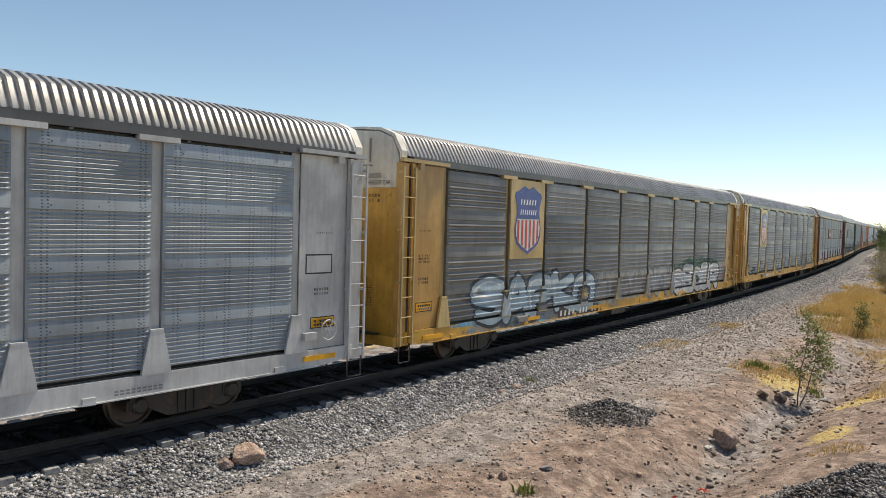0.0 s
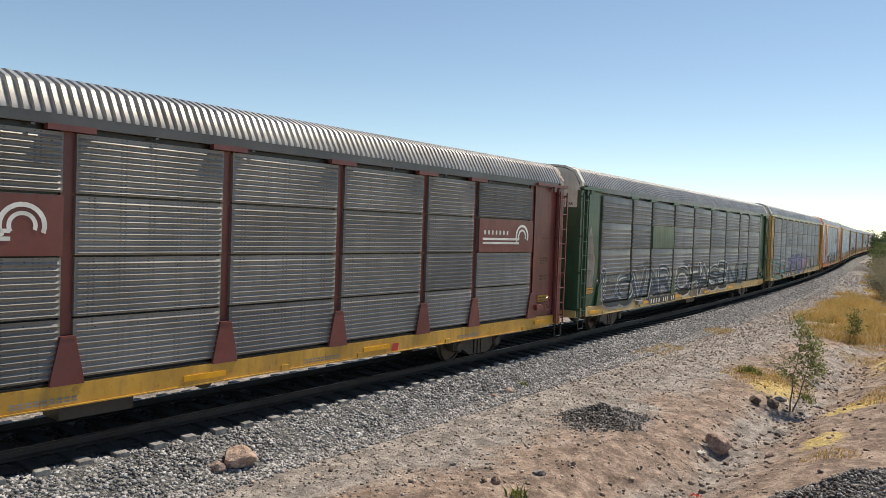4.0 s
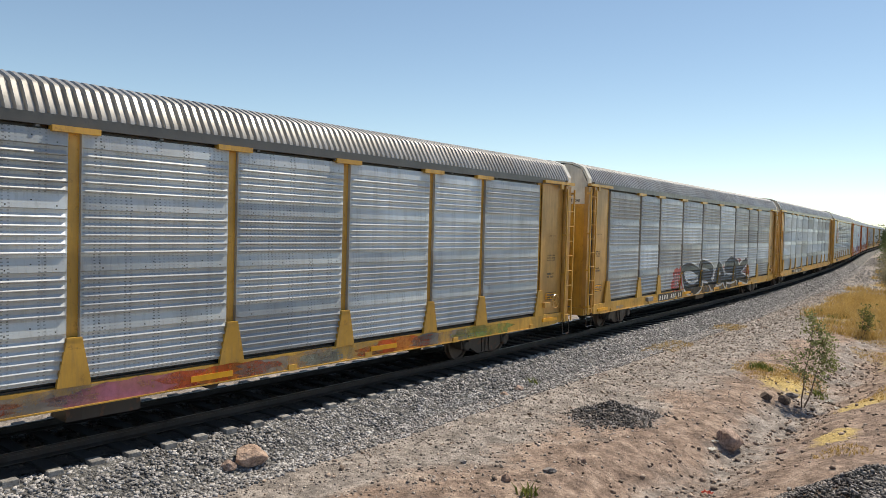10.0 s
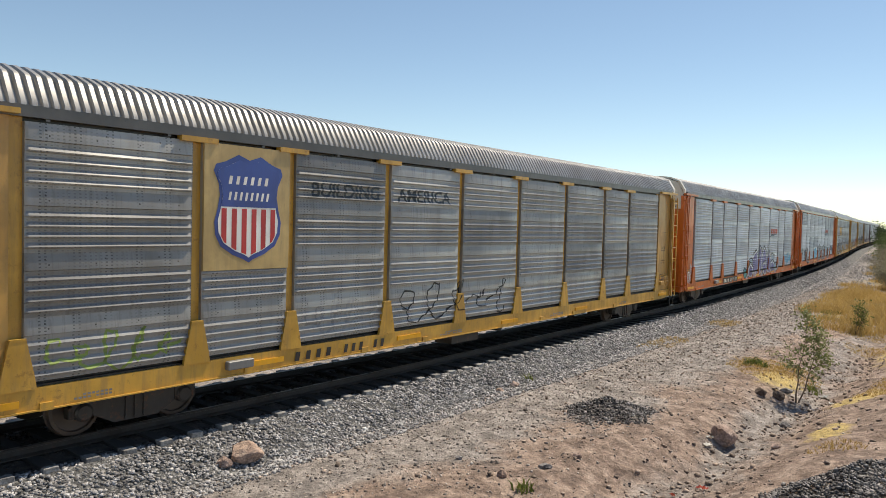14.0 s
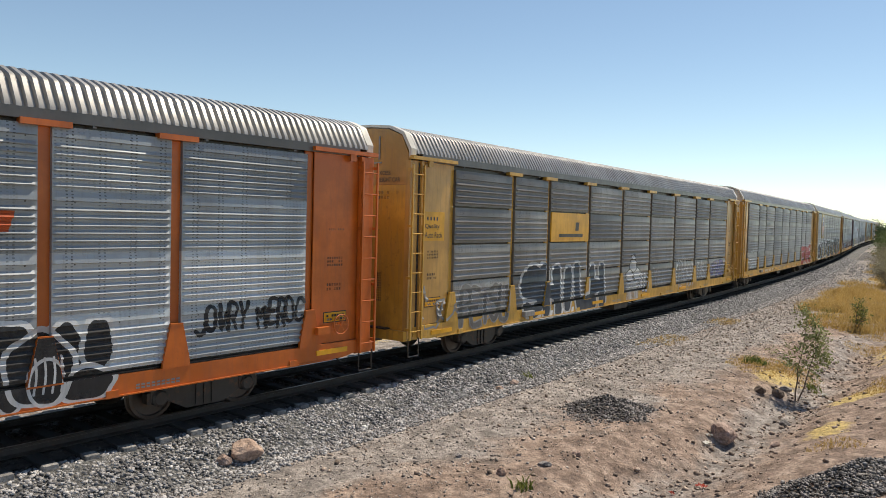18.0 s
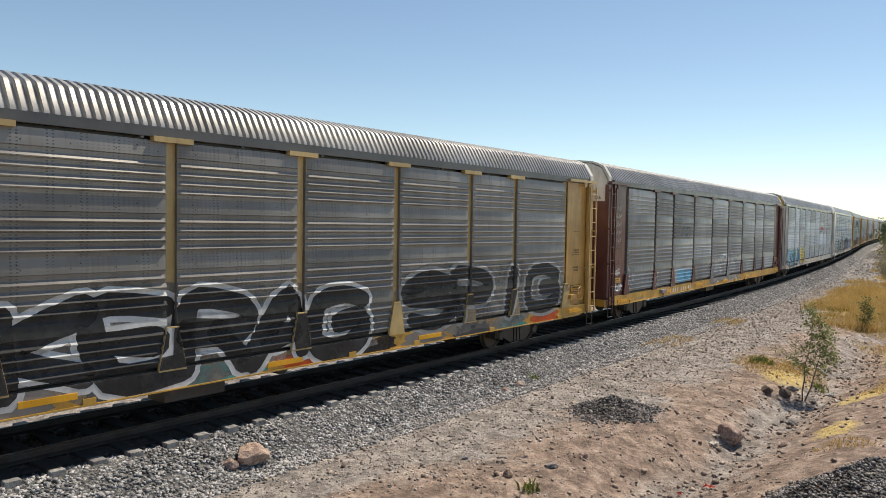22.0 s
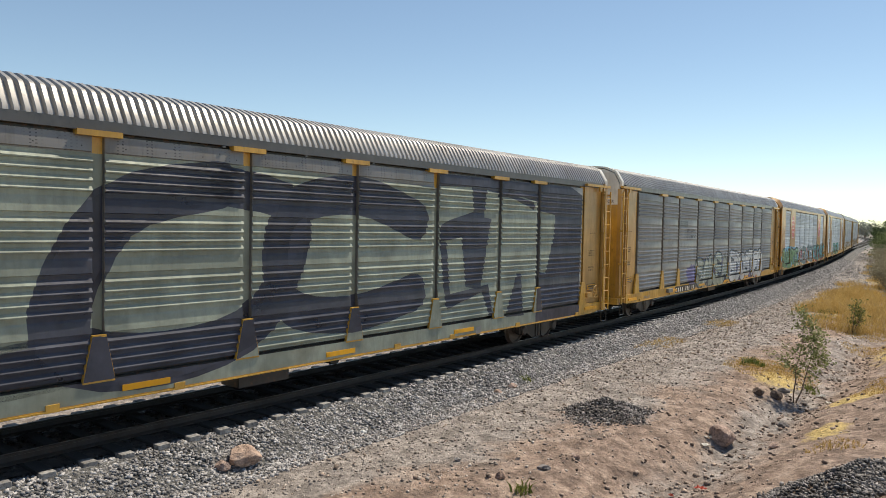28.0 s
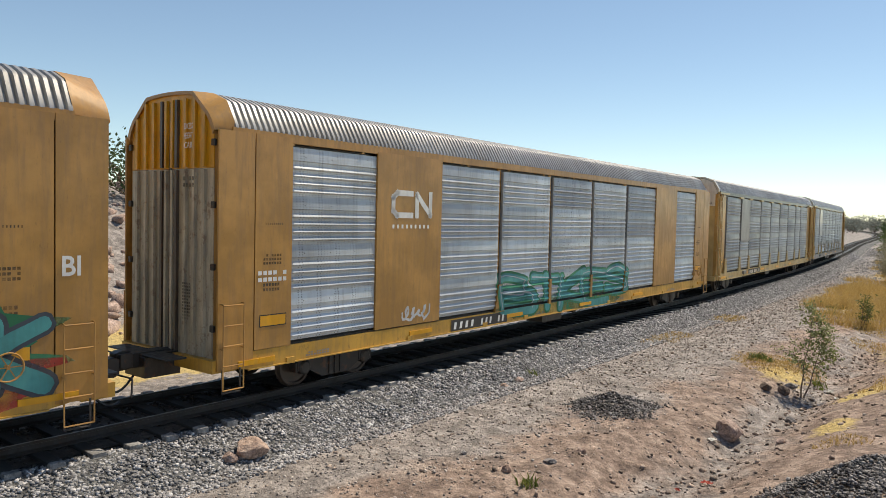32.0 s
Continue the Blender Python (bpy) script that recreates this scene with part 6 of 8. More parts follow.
    for i, (x0, x1, z0, z1) in enumerate(((4.65, 6.13, 0.72, 1.52), (3.52, 4.89, 0.78, 2.15), (2.23, 3.55, 0.74, 2.43), (1.17, 2.29, 0.80, 2.51), (-0.31, 1.23, 0.72, 2.24), (-1.54, -0.12, 0.75, 1.51), (2.49, 3.56, 0.72, 1.54))):
        lift = SPRAY_Y - 0.012 * i
        cloud(c, x0 - 0.12, x1 + 0.12, z0 - 0.02, z1 + 0.14, S_BLACK, 103 + i, lift, solid=True)
        cloud(c, x0 - 0.03, x1 + 0.03, z0, z1 + 0.05, S_WHITE, 103 + i, lift - 0.004, solid=True)
        cloud(c, x0 + 0.11, x1 - 0.11, z0 + 0.08, z1 - 0.09, S_PURPLE, 103 + i, lift - 0.008, solid=True)
        cloud(c, x0 + 0.35 * (x1 - x0), x0 + 0.5 * (x1 - x0), z0 + 0.62 * (z1 - z0), z0 + 0.72 * (z1 - z0), S_ICE, 120 + i, lift - 0.010, solid=True)
    for i, (x0, x1, z0, z1) in enumerate(((-1.72, -1.46, 0.72, 0.91), (-1.93, -1.77, 0.72, 0.82), (-0.10, 0.12, 0.74, 0.93), (0.12, 0.41, 0.79, 1.04), (2.04, 2.37, 0.72, 0.96), (1.83, 2.02, 0.72, 0.83), (4.23, 4.58, 0.81, 1.06), (5.95, 6.32, 0.74, 0.98))):
        cloud(c, x0 - 0.04, x1 + 0.04, z0 - 0.04, z1 + 0.04, S_WHITE, 150 + i, SPRAY_Y - 0.094 - 0.001 * i, solid=True)
        cloud(c, x0 + 0.02, x1 - 0.02, z0 + 0.02, z1 - 0.02, S_PURPLE, 150 + i, SPRAY_Y - 0.106 - 0.001 * i, solid=True)
    scrawl(c, 9.4, 11.7, 1.25, 2.0, S_SKY, 110, 6, 0.2)

    c = add("orange autorack railcar with black and white graffiti", "old", ORANGE, ORANGE, sheets=ZINC_NEW, style="soft", mix=(ZINC_BLUE, 0.3))
    bars(c, -6.2, -4.4, 0.74, 1.0, BLACK, 9, -FACE - 0.004, 3, "number_mark")
    wedge_logo(c, 4.6, 6.6, 3.3)
    scrawl(c, -11.7, -10.9, 1.5, 2.1, S_BLACK, 111, 3, 0.06)
    cloud(c, -9.8, -7.4, 0.9, 2.1, S_FADED, 112)
    cloud(c, -10.2, -8.9, 1.2, 2.0, S_SLATE, 113, SPRAY_Y + 0.012)
    cloud(c, -4.0, -1.8, 1.0, 2.0, S_SKY, 114)
    piece(c, "GEM", -1.2, 1.2, 0.95, 2.1, S_PALE, S_BLACK, None, 0.12, 115, 0.05)
    piece(c, "BEO", 1.9, 4.6, 0.9, 2.0, S_PALE, S_BLACK, None, 0.08, 116, 0.05)
    # black lobes edged with white, a barred white oval among them
    for i, (x0, x1, z0, z1) in enumerate(((6.98, 7.58, 0.98, 1.95), (7.57, 8.02, 1.11, 1.98), (7.18, 8.02, 0.72, 1.21), (6.17, 6.89, 0.72, 2.02), (6.46, 7.41, 0.73, 1.82))):
        cloud(c, x0 - 0.09, x1 + 0.09, z0 - 0.06, z1 + 0.09, S_WHITE, 160 + i, SPRAY_Y - 0.004 * i, solid=True)
        cloud(c, x0, x1, z0, z1, S_BLACK, 160 + i, SPRAY_Y - 0.002 - 0.004 * i, solid=True)
    ring(c, 6.76, 7.28, 0.72, 1.43, 0.05, S_WHITE, SPRAY_Y - 0.026)
    for i in range(4):
        x = 6.84 + 0.13 * i
        laid(c, brush([(x, 0.92), (x + 0.03, 1.2), (x + 0.01, 1.45)], 0.035), S_WHITE, SPRAY_Y - 0.026, "spray_line")
    tag(c, "JOVRY MEROC", 9.45, 11.85, 1.55, 2.0, S_BLACK, 0.075, 118)

    c = add("yellow autorack railcar with dark gapped sides and white tags", "old", YELLOW, YELLOW, sheets=ZINC_OLD, gap=0.045, up=TAN)
    a, d = placard(c, 2, 2.98, 3.88, DEEP_YELLOW)
    bars(c, a + 0.5, d - 0.45, 3.32, 3.76, BLACK, 3, -FACE + 0.004, 2, "logo_mark")
    blot(c, [(a + 0.5, 3.12), (d - 0.45, 3.12), (d - 0.45, 3.22), (a + 0.5, 3.22)], BLACK, -FACE + 0.004, "logo_line")
    blot(c, [(-13.15, 3.05), (-12.3, 3.05), (-12.3, 3.75), (-13.15, 3.75)], DEEP_YELLOW, -FACE - 0.004, "notice")
    for k, wd in enumerate(("Auto Rack", "Quality")):
        lettered(c, wd, -13.08, -12.38 if k == 0 else -12.5, 3.12 + 0.2 * k, 3.26 + 0.2 * k, BLACK, 0.01, -FACE - 0.007)
    bars(c, -13.0, -12.5, 3.54, 3.68, BLACK, 4, -FACE - 0.007, 3, "notice_mark")
    bars(c, -7.9, -4.3, 0.70, 0.96, SIGN_WHITE, 10, -FACE - 0.006, 3, "number_mark")
    scrawl(c, -13.2, -9.3, 0.8, 1.9, S_PALE, 121, 6, 0.06)
    piece(c, "PETSU", -11.6, -9.3, 0.85, 1.8, S_OLD, S_PALE, None, 0.1, 122, 0.03)
    piece(c, "SHILH", -8.4, -2.9, 0.7, 2.15, S_SLATE, S_WHITE, None, 0.12, 123, 0.07)
    # a cake: stacked white lobes over a striped cup
    for i, (x0, x1, z0, z1) in enumerate(((-0.93, -0.23, 1.43, 1.87), (-0.22, 0.38, 1.45, 1.95), (-0.59, 0.08, 1.78, 2.26), (-0.45, -0.08, 2.26, 2.42))):
        cloud(c, x0 - 0.05, x1 + 0.05, z0 - 0.04, z1 + 0.05, S_BLACK, 124 + i, SPRAY_Y - 0.004 * i, solid=True)
        cloud(c, x0, x1, z0, z1, S_WHITE, 124 + i, SPRAY_Y - 0.002 - 0.004 * i, solid=True)
    for i in range(10):
        x = -0.86 + 0.116 * i
        blot(c, [(x, 0.76), (x + 0.07, 0.74), (x + 0.07, 1.42), (x, 1.42)], S_WHITE, SPRAY_Y, "cup_stripe")
    piece(c, "SUG", 0.31, 1.21, 1.03, 1.69, S_WHITE, S_SLATE, None, 0.1, 139, 0.05)
    tag(c, "POLLEN", 1.7, 3.9, 1.15, 1.75, S_PALE, 0.05, 132)
    tag(c, "KERSER", 4.5, 6.8, 1.0, 2.0, S_WHITE, 0.06, 133)
    tag(c, "VOTEK", 4.7, 6.7, 0.80, 1.35, S_PALE, 0.05, 135)
    tag(c, "TASY", 7.3, 9.0, 1.1, 1.85, S_WHITE, 0.06, 134)
    cloud(c, 9.3, 11.7, 1.1, 1.95, S_PURPLE, 135)
    scrawl(c, 9.4, 11.6, 1.15, 1.9, S_PALE, 136, 6, 0.07, SPRAY_Y - 0.003)

    c = add("yellow autorack railcar with grey sides and red graffiti", "old", YELLOW, YELLOW, sheets=ZINC_WARM)
    striped_logo(c, -6.8, 3.12)
    number_panel(c, -7.0, None)
    burst(c, -11.75, -9.25, 1.12, 2.25, S_WHITE)
    tag(c, "HIWAY", -11.3, -9.7, 1.5, 1.9, S_WHITE, 0.06, 141)
    tag(c, "ZO", -10.8, -10.3, 1.22, 1.4, S_WHITE, 0.04, 143)
    scrawl(c, -6.4, -4.8, 1.3, 2.0, S_PALE, 142, 5, 0.05)
    tag(c, "TAGERSH", -4.0, 1.0, 0.95, 1.95, S_PALE, 0.10, 147)
    tag(c, "PSA", 1.2, 3.6, 0.95, 1.9, S_PALE, 0.10, 144)
    cloud(c, 7.2, 11.9, 0.9, 1.9, S_RED, 145, SPRAY_Y + 0.006)
    piece(c, "BRONE", 7.2, 11.9, 0.8, 2.1, S_RED, S_WHITE, None, 0.08, 146, 0.06)
    bars(c, 4.7, 6.2, 0.70, 1.0, SIGN_RED, 3, -FACE - 0.004, 2, "sill_mark")

    c = add("buff autorack railcar with shield and large black graffiti", "old", BUFF, YELLOW, low=YELLOW, sheets=ZINC_WARM)
    shield_bay(c)
    for i in range(13):
        cloud(c, -12.2 + 1.85 * i, -10.6 + 1.85 * i, 0.62, 1.04, (S_SLATE, S_TEAL, S_ORANGE, S_BLACK, S_FADED)[i % 5], 720 + i, SPRAY_Y + 0.006)
    number_panel(c, -6.9, None)
    for i, (x, z, w, h) in enumerate(((-10.4, 0.75, 1.5, 1.35), (-8.0, 0.8, 0.7, 1.5), (-5.6, 0.9, 0.95, 1.55))):
        cloud(c, x - w - 0.2, x + w + 0.2, z - 0.1, z + h + 0.16, S_WHITE, 152 + i, SPRAY_Y + 0.004, solid=True)
        cloud(c, x - w, x + w, z, z + h, S_BLACK, 152 + i, SPRAY_Y, solid=True)
        scrawl(c, x - 0.6 * w, x + 0.6 * w, z + 0.2, z + h - 0.2, S_PALE, 156 + i, 2, 0.09, SPRAY_Y - 0.004)
    piece(c, "KERAG", -4.2, 3.2, 0.85, 2.25, S_BLACK, S_WHITE, S_FADED, 0.1, 159, 0.05)
    piece(c, "SPIG", 4.6, 11.5, 0.95, 2.35, S_BLACK, S_PALE, S_FADED, 0.06, 160, 0.04)
    scrawl(c, -13.1, -12.4, 2.3, 3.0, S_WHITE, 161, 5, 0.03, -FACE - 0.02)
    lettered(c, "VOBSA", -13.2, -12.1, 1.75, 2.05, S_BLACK, 0.015, -FACE - 0.02, "sprayed_word", 0.15)

    c = add("brown autorack railcar with yellow sill and white tags", "old", BROWN, YELLOW, sheets=ZINC_WARM, mix=(ZINC_MID, 0.3))
    striped_logo(c, -6.9, 3.12)
    number_panel(c, -7.4, None, SIGN_WHITE, 3.0)
    for i in range(5):
        scrawl(c, -13.1, -12.45, 2.9 + 0.28 * i, 3.12 + 0.28 * i, S_PALE, 171 + i, 4, 0.018, -FACE - 0.006)
    scrawl(c, -13.2, -12.6, 1.75, 2.0, S_WHITE, 177, 5, 0.04, -FACE - 0.012)
    lettered(c, "KLAM", -13.05, -12.45, 1.2, 1.42, S_WHITE, 0.02, -FACE - 0.012, "sprayed_word", 0.1)
    scrawl(c, -12.0, -9.4, 1.0, 2.2, S_PALE, 178, 5, 0.06)
    scrawl(c, -9.2, -6.9, 0.7, 2.1, S_PALE, 179, 3, 0.07)
    bars(c, -8.2, -7.4, 1.85, 2.1, S_PALE, 4, SPRAY_Y, 4, "tag_mark")
    cloud(c, -6.5, -4.4, 1.1, 1.7, S_SKY, 180)
    piece(c, "GUVN", -1.6, 3.5, 0.9, 1.95, S_PALE, S_FADED, S_WHITE, 0.1, 181, 0.05)

    c = add("light grey autorack railcar with yellow end and bright graffiti", "old", LIGHT_GREY, LIGHT_GREY, sheets=ZINC_NEW, style="soft", hood=WHITE, low=LIGHT_GREY, up=DEEP_YELLOW, mix=(ZINC_MID, 0.35))
    bars(c, -6.7, -4.3, 0.70, 0.98, BLACK, 10, -FACE - 0.004, 3, "number_mark")
    for a, d in (((-6.8, 3.2), (-6.3, 3.75)), ((-6.3, 3.2), (-6.8, 3.75))):
        blot(c, [(a[0] - 0.06, a[1]), (a[0] + 0.06, a[1]), (d[0] + 0.06, d[1]), (d[0] - 0.06, d[1])], SIGN_RED, SPRAY_Y - 0.001 * (a[0] > -6.5), "logo_cross")
    bars(c, -6.1, -4.4, 3.38, 3.6, BLACK, 9, SPRAY_Y, 4, "logo_mark")
    wedge_logo(c, 4.6, 6.6, 3.3)
    cloud(c, -12.2, -8.6, 0.62, 1.6, S_SLATE, 191, SPRAY_Y + 0.006)
    for i, (tx, x0, x1, mat) in enumerate((("A", -11.9, -10.6, S_SKY), ("S", -10.8, -9.6, S_SKY), ("P", -9.6, -8.4, S_TEAL), ("M", -7.9, -6.5, S_BLUE), ("I", -6.4, -5.9, S_YELLOW), ("M", -5.8, -4.3, S_YELLOW))):
        lettered(c, tx, x0, x1, 0.85, 2.0, S_BLACK, 0.12, SPRAY_Y + 0.003 - 0.0005 * i, "sprayed_outline")
        lettered(c, tx, x0, x1, 0.85, 2.0, mat, 0.05, SPRAY_Y - 0.003 - 0.0005 * i, "sprayed_word")
    cloud(c, -8.4, -7.8, 1.5, 2.0, S_YELLOW, 197)
    cloud(c, -8.3, -7.9, 1.0, 1.3, S_BLUE, 198)

    c = add("white autorack railcar with smooth corners and graffiti", "flush", LIGHT_GREY, LIGHT_GREY, plate=WHITE, sheets=ZINC_BLUE, low=END_WHITE, up=DEEP_YELLOW, mix=(ZINC_MID, 0.3))
    blot(c, [(-11.9, 0.64), (-9.8, 0.64), (-9.8, 0.98), (-11.9, 0.98)], SIGN_WHITE, -FACE - 0.004, "sill_panel")
    number_panel(c, -6.4)
    blot(c, [(-13.0, 1.30), (-12.35, 1.30), (-12.35, 1.44), (-13.0, 1.44)], SIGN_WHITE, -FACE - 0.006, "label")
    for i in range(4):
        scrawl(c, -13.6 + 0.4 * i, -13.1 + 0.4 * i, 1.0 + 0.07 * i, 1.35, (S_RED, S_ORANGE, S_BLACK, S_ORANGE)[i], 201 + i, 3, 0.04, -FACE - 0.012)
    piece(c, "FSICO", -11.8, -9.2, 0.95, 2.05, S_WHITE, S_BLACK, S_SKY, 0.06, 206, 0.06, S_PALE)
    piece(c, "BUM", -8.7, -6.4, 0.85, 1.95, S_DKGREEN, S_WHITE, S_BLACK, 0.12, 207, 0.06)
    piece(c, "AR", -6.4, -4.6, 0.85, 1.95, S_BLACK, S_WHITE, None, 0.12, 208, 0.03)
    piece(c, "REK", -4.2, -1.5, 0.9, 2.1, S_PALE, S_SLATE, S_PALE, 0.1, 209, 0.05, S_PURPLE)
    cloud(c, -1.2, 6.6, 0.95, 1.6, S_PURPLE, 210, SPRAY_Y + 0.006)
    piece(c, "LOAROM", -1.0, 6.6, 1.0, 2.2, S_SLATE, S_FADED, None, 0.18, 211, 0.05, S_BLACK)
    cloud(c, 7.0, 9.2, 1.0, 2.0, S_SKY, 212)
    lettered(c, "WEK", 7.2, 9.0, 1.1, 1.9, S_PURPLE, 0.05, SPRAY_Y - 0.004, "sprayed_word", 0.1)
    piece(c, "NS", 9.4, 11.8, 1.1, 2.1, S_FADED, S_SLATE, None, 0.2, 213, 0.02)
    for x in (-0.1, 4.9):
        cloud(c, x - 0.33, x + 0.33, 3.25, 3.78, S_ICE, 214)

    c = add("yellow autorack railcar with huge pale green letters", "old", YELLOW, YELLOW, sheets=ZINC_WARM)
    blot(c, [(4.2, 0.73), (11.75, 0.73), (11.85, 4.6), (11.0, 4.88), (4.3, 4.85)], S_NAVY, SPRAY_Y + 0.006, "spray_ground")
    for x0, x1, z1 in ((-9.3, 4.32, 4.60), (4.32, 6.95, 4.58), (6.95, 9.0, 4.42)):
        blot(c, [(x0, 0.73), (x1, 0.73), (x1, z1 - 0.12), (x0 + 0.6 * (x1 - x0), z1), (x0, z1 - 0.05)], S_SAGE, SPRAY_Y, "spray_ground")
    piece(c, "LOC", -8.4, 3.4, 1.2, 4.4, S_NAVY, S_NAVY, None, 0.05, 223, 0.0)
    # dark angular letter parts on the pale ground
    for shape in ([(5.61, 4.96), (6.48, 5.01), (6.32, 4.33), (6.25, 3.79), (6.58, 3.76), (6.13, 1.88), (5.47, 1.97), (5.25, 3.27), (4.35, 3.15), (4.35, 3.54), (4.72, 3.70), (5.77, 3.93)],
                  [(4.35, 3.15), (4.62, 3.16), (4.80, 1.83), (4.56, 1.85)],
                  [(4.59, 1.85), (4.79, 1.83), (6.09, 1.94), (6.33, 1.97), (6.34, 1.82), (4.72, 1.46), (4.63, 1.54)],
                  [(6.13, 1.95), (6.49, 1.99), (6.80, 1.03), (6.63, 1.02)],
                  [(7.94, 2.22), (8.16, 2.21), (8.33, 0.99), (7.38, 1.02)],
                  [(7.25, 4.51), (8.84, 4.28), (8.84, 4.06), (8.01, 4.27), (7.25, 4.43)]):
        blot(c, shape, S_NAVY, SPRAY_Y - 0.008, "sprayed_letter")
    blot(c, [(9.20, 4.03), (10.10, 3.94), (10.02, 3.28), (9.56, 2.15), (9.23, 2.21)], S_SAGE, SPRAY_Y, "spray_ground")
    bars(c, 4.9, 6.4, 0.70, 1.0, S_PALE, 3, -FACE - 0.03, 2, "sill_mark")

    c = add("yellow autorack railcar with white and purple graffiti", "old", YELLOW, YELLOW, sheets=ZINC_WARM)
    striped_logo(c, -6.8, 3.12)
    number_panel(c, -7.4)
    cloud(c, -5.7, -4.4, 0.95, 1.9, S_PURPLE, 231)
    cloud(c, -4.6, 1.5, 0.62, 2.2, S_FADED, 232, SPRAY_Y + 0.010)
    cloud(c, -4.5, 1.4, 0.8, 2.1, S_PURPLE, 233, SPRAY_Y + 0.008)
    piece(c, "SAKEA", -4.3, 1.3, 0.75, 2.15, S_SAGE, S_SLATE, None, 0.14, 234, 0.05, S_WHITE)
    cloud(c, 1.7, 9.4, 0.7, 1.9, S_PURPLE, 235, SPRAY_Y + 0.008)
    piece(c, "EDOSTED", 1.7, 9.4, 0.85, 2.25, S_WHITE, S_SLATE, None, 0.08, 236, 0.06, S_PALE)
    bars(c, 6.9, 8.0, 0.68, 0.98, SIGN_RED, 3, -FACE - 0.03, 2, "sill_mark")

    c = add("ochre autorack railcar with red octagonal signs", "wide", TAN, YELLOW, sheets=ZINC_NEW, style="soft", hood=TAN, low=END_WHITE, up=DEEP_YELLOW)
    octagon(c, -8.05, 3.72, 0.86, -FACE + 0.004)
    octagon(c, 8.05, 3.72, 0.86, -FACE + 0.004)
    number_panel(c, -6.2)
    cloud(c, -13.2, -4.1, 0.72, 2.35, S_SKY, 241, SPRAY_Y + 0.010, solid=True)
    piece(c, "SABRTE", -12.6, -4.9, 0.8, 2.05, S_MOSS, S_BLACK, None, 0.10, 242, 0.05, S_MINT)
    cloud(c, -4.2, 3.9, 0.66, 2.15, S_FADED, 243, SPRAY_Y + 0.010)
    cloud(c, -4.0, 3.7, 0.8, 2.15, S_RED, 244, SPRAY_Y + 0.008)
    piece(c, "LENOE", -3.7, 3.6, 0.85, 2.1, S_PETROL, S_WHITE, None, 0.14, 245, 0.04, S_BLACK)
    cloud(c, 4.1, 12.9, 1.0, 2.3, S_GREEN, 246, SPRAY_Y + 0.010)
    cloud(c, 4.1, 12.6, 0.64, 1.9, S_RED, 247, SPRAY_Y + 0.008)
    piece(c, "HOCKEYMASK", 4.2, 12.6, 0.9, 2.05, S_TEAL, S_SLATE, None, 0.06, 248, 0.03, S_ICE)
    lettered(c, "BI", 12.78, 13.05, 2.65, 2.95, SIGN_WHITE, 0.02, -FACE - 0.006)

    c = add("ochre autorack railcar with broad plates and white sign", "wide", TAN, YELLOW, sheets=ZINC_NEW, style="group", hood=TAN, low=END_WHITE, up=DEEP_YELLOW)
    number_panel(c, -6.4, BLACK, SIGN_WHITE, 2.6)
    # two rounded white strokes over a row of small bars
    def stroke(pts, w=0.13):
        bm = bmesh.new()
        for (p, q), (u, v) in zip(pts, pts[1:]):
            d = Vector((u - p, v - q)).normalized() * w / 2
            bm.faces.new([bm.verts.new((e, -FACE + 0.002, f)) for e, f in ((p - d.y - d.x, q + d.x - d.y), (p + d.y - d.x, q - d.x - d.y), (u + d.y + d.x, v - d.x + d.y), (u - d.y + d.x, v + d.x + d.y))])
        fit_part("logo_stroke", meshed("logo_stroke", bm), SIGN_WHITE, c)
    stroke([(-8.05, 4.1), (-8.55, 4.1), (-8.68, 4.0), (-8.68, 3.7), (-8.55, 3.6), (-8.05, 3.6)])
    stroke([(-7.85, 3.6), (-7.85, 4.08), (-7.35, 3.62), (-7.35, 4.1)])
    bars(c, -8.7, -7.3, 3.3, 3.44, SIGN_WHITE, 9, -FACE + 0.002, 3, "logo_mark")
    bars(c, -12.4, -11.7, 2.3, 2.55, SIGN_WHITE, 6, -FACE + 0.002, 3, "number_mark", rows=2)
    scrawl(c, -8.3, -7.3, 1.15, 1.5, S_WHITE, 251, 5, 0.06)
    cloud(c, -4.2, 4.4, 0.7, 1.35, S_GREEN, 252, SPRAY_Y + 0.006)
    piece(c, "BTKES", -4.1, 4.3, 0.85, 1.95, S_TEAL, S_GREEN, None, 0.2, 253, 0.02, S_ICE)

    c = add("dull buff autorack railcar with zinc sides", "old", BUFF, BUFF, sheets=ZINC_MID)
    number_panel(c, -7.0)
    placard(c, 1, 2.62, TOP, ZINC_MID)
    c = add("dull autorack railcar with pale tags at the train's end", "old", BUFF, RAIL_GREY, sheets=ZINC_MID)
    placard(c, 1, 2.62, TOP, LIGHT_GREY)
    piece(c, "TORNADO", -9.0, 9.0, 0.95, 1.95, S_FADED, S_PALE, None, 0.1, 261, 0.04)


build_train()


# ---- loose stones, rocks, plants ----
BOX_V = np.array([(-1, -1, -1), (1, -1, -1), (1, 1, -1), (-1, 1, -1), (-1, -1, 1), (1, -1, 1), (1, 1, 1), (-1, 1, 1)]) * 0.62
BOX_F = np.array([(0, 3, 2), (0, 2, 1), (4, 5, 6), (4, 6, 7), (0, 1, 5), (0, 5, 4), (1, 2, 6), (1, 6, 5), (2, 3, 7), (2, 7, 6), (3, 0, 4), (3, 4, 7)])


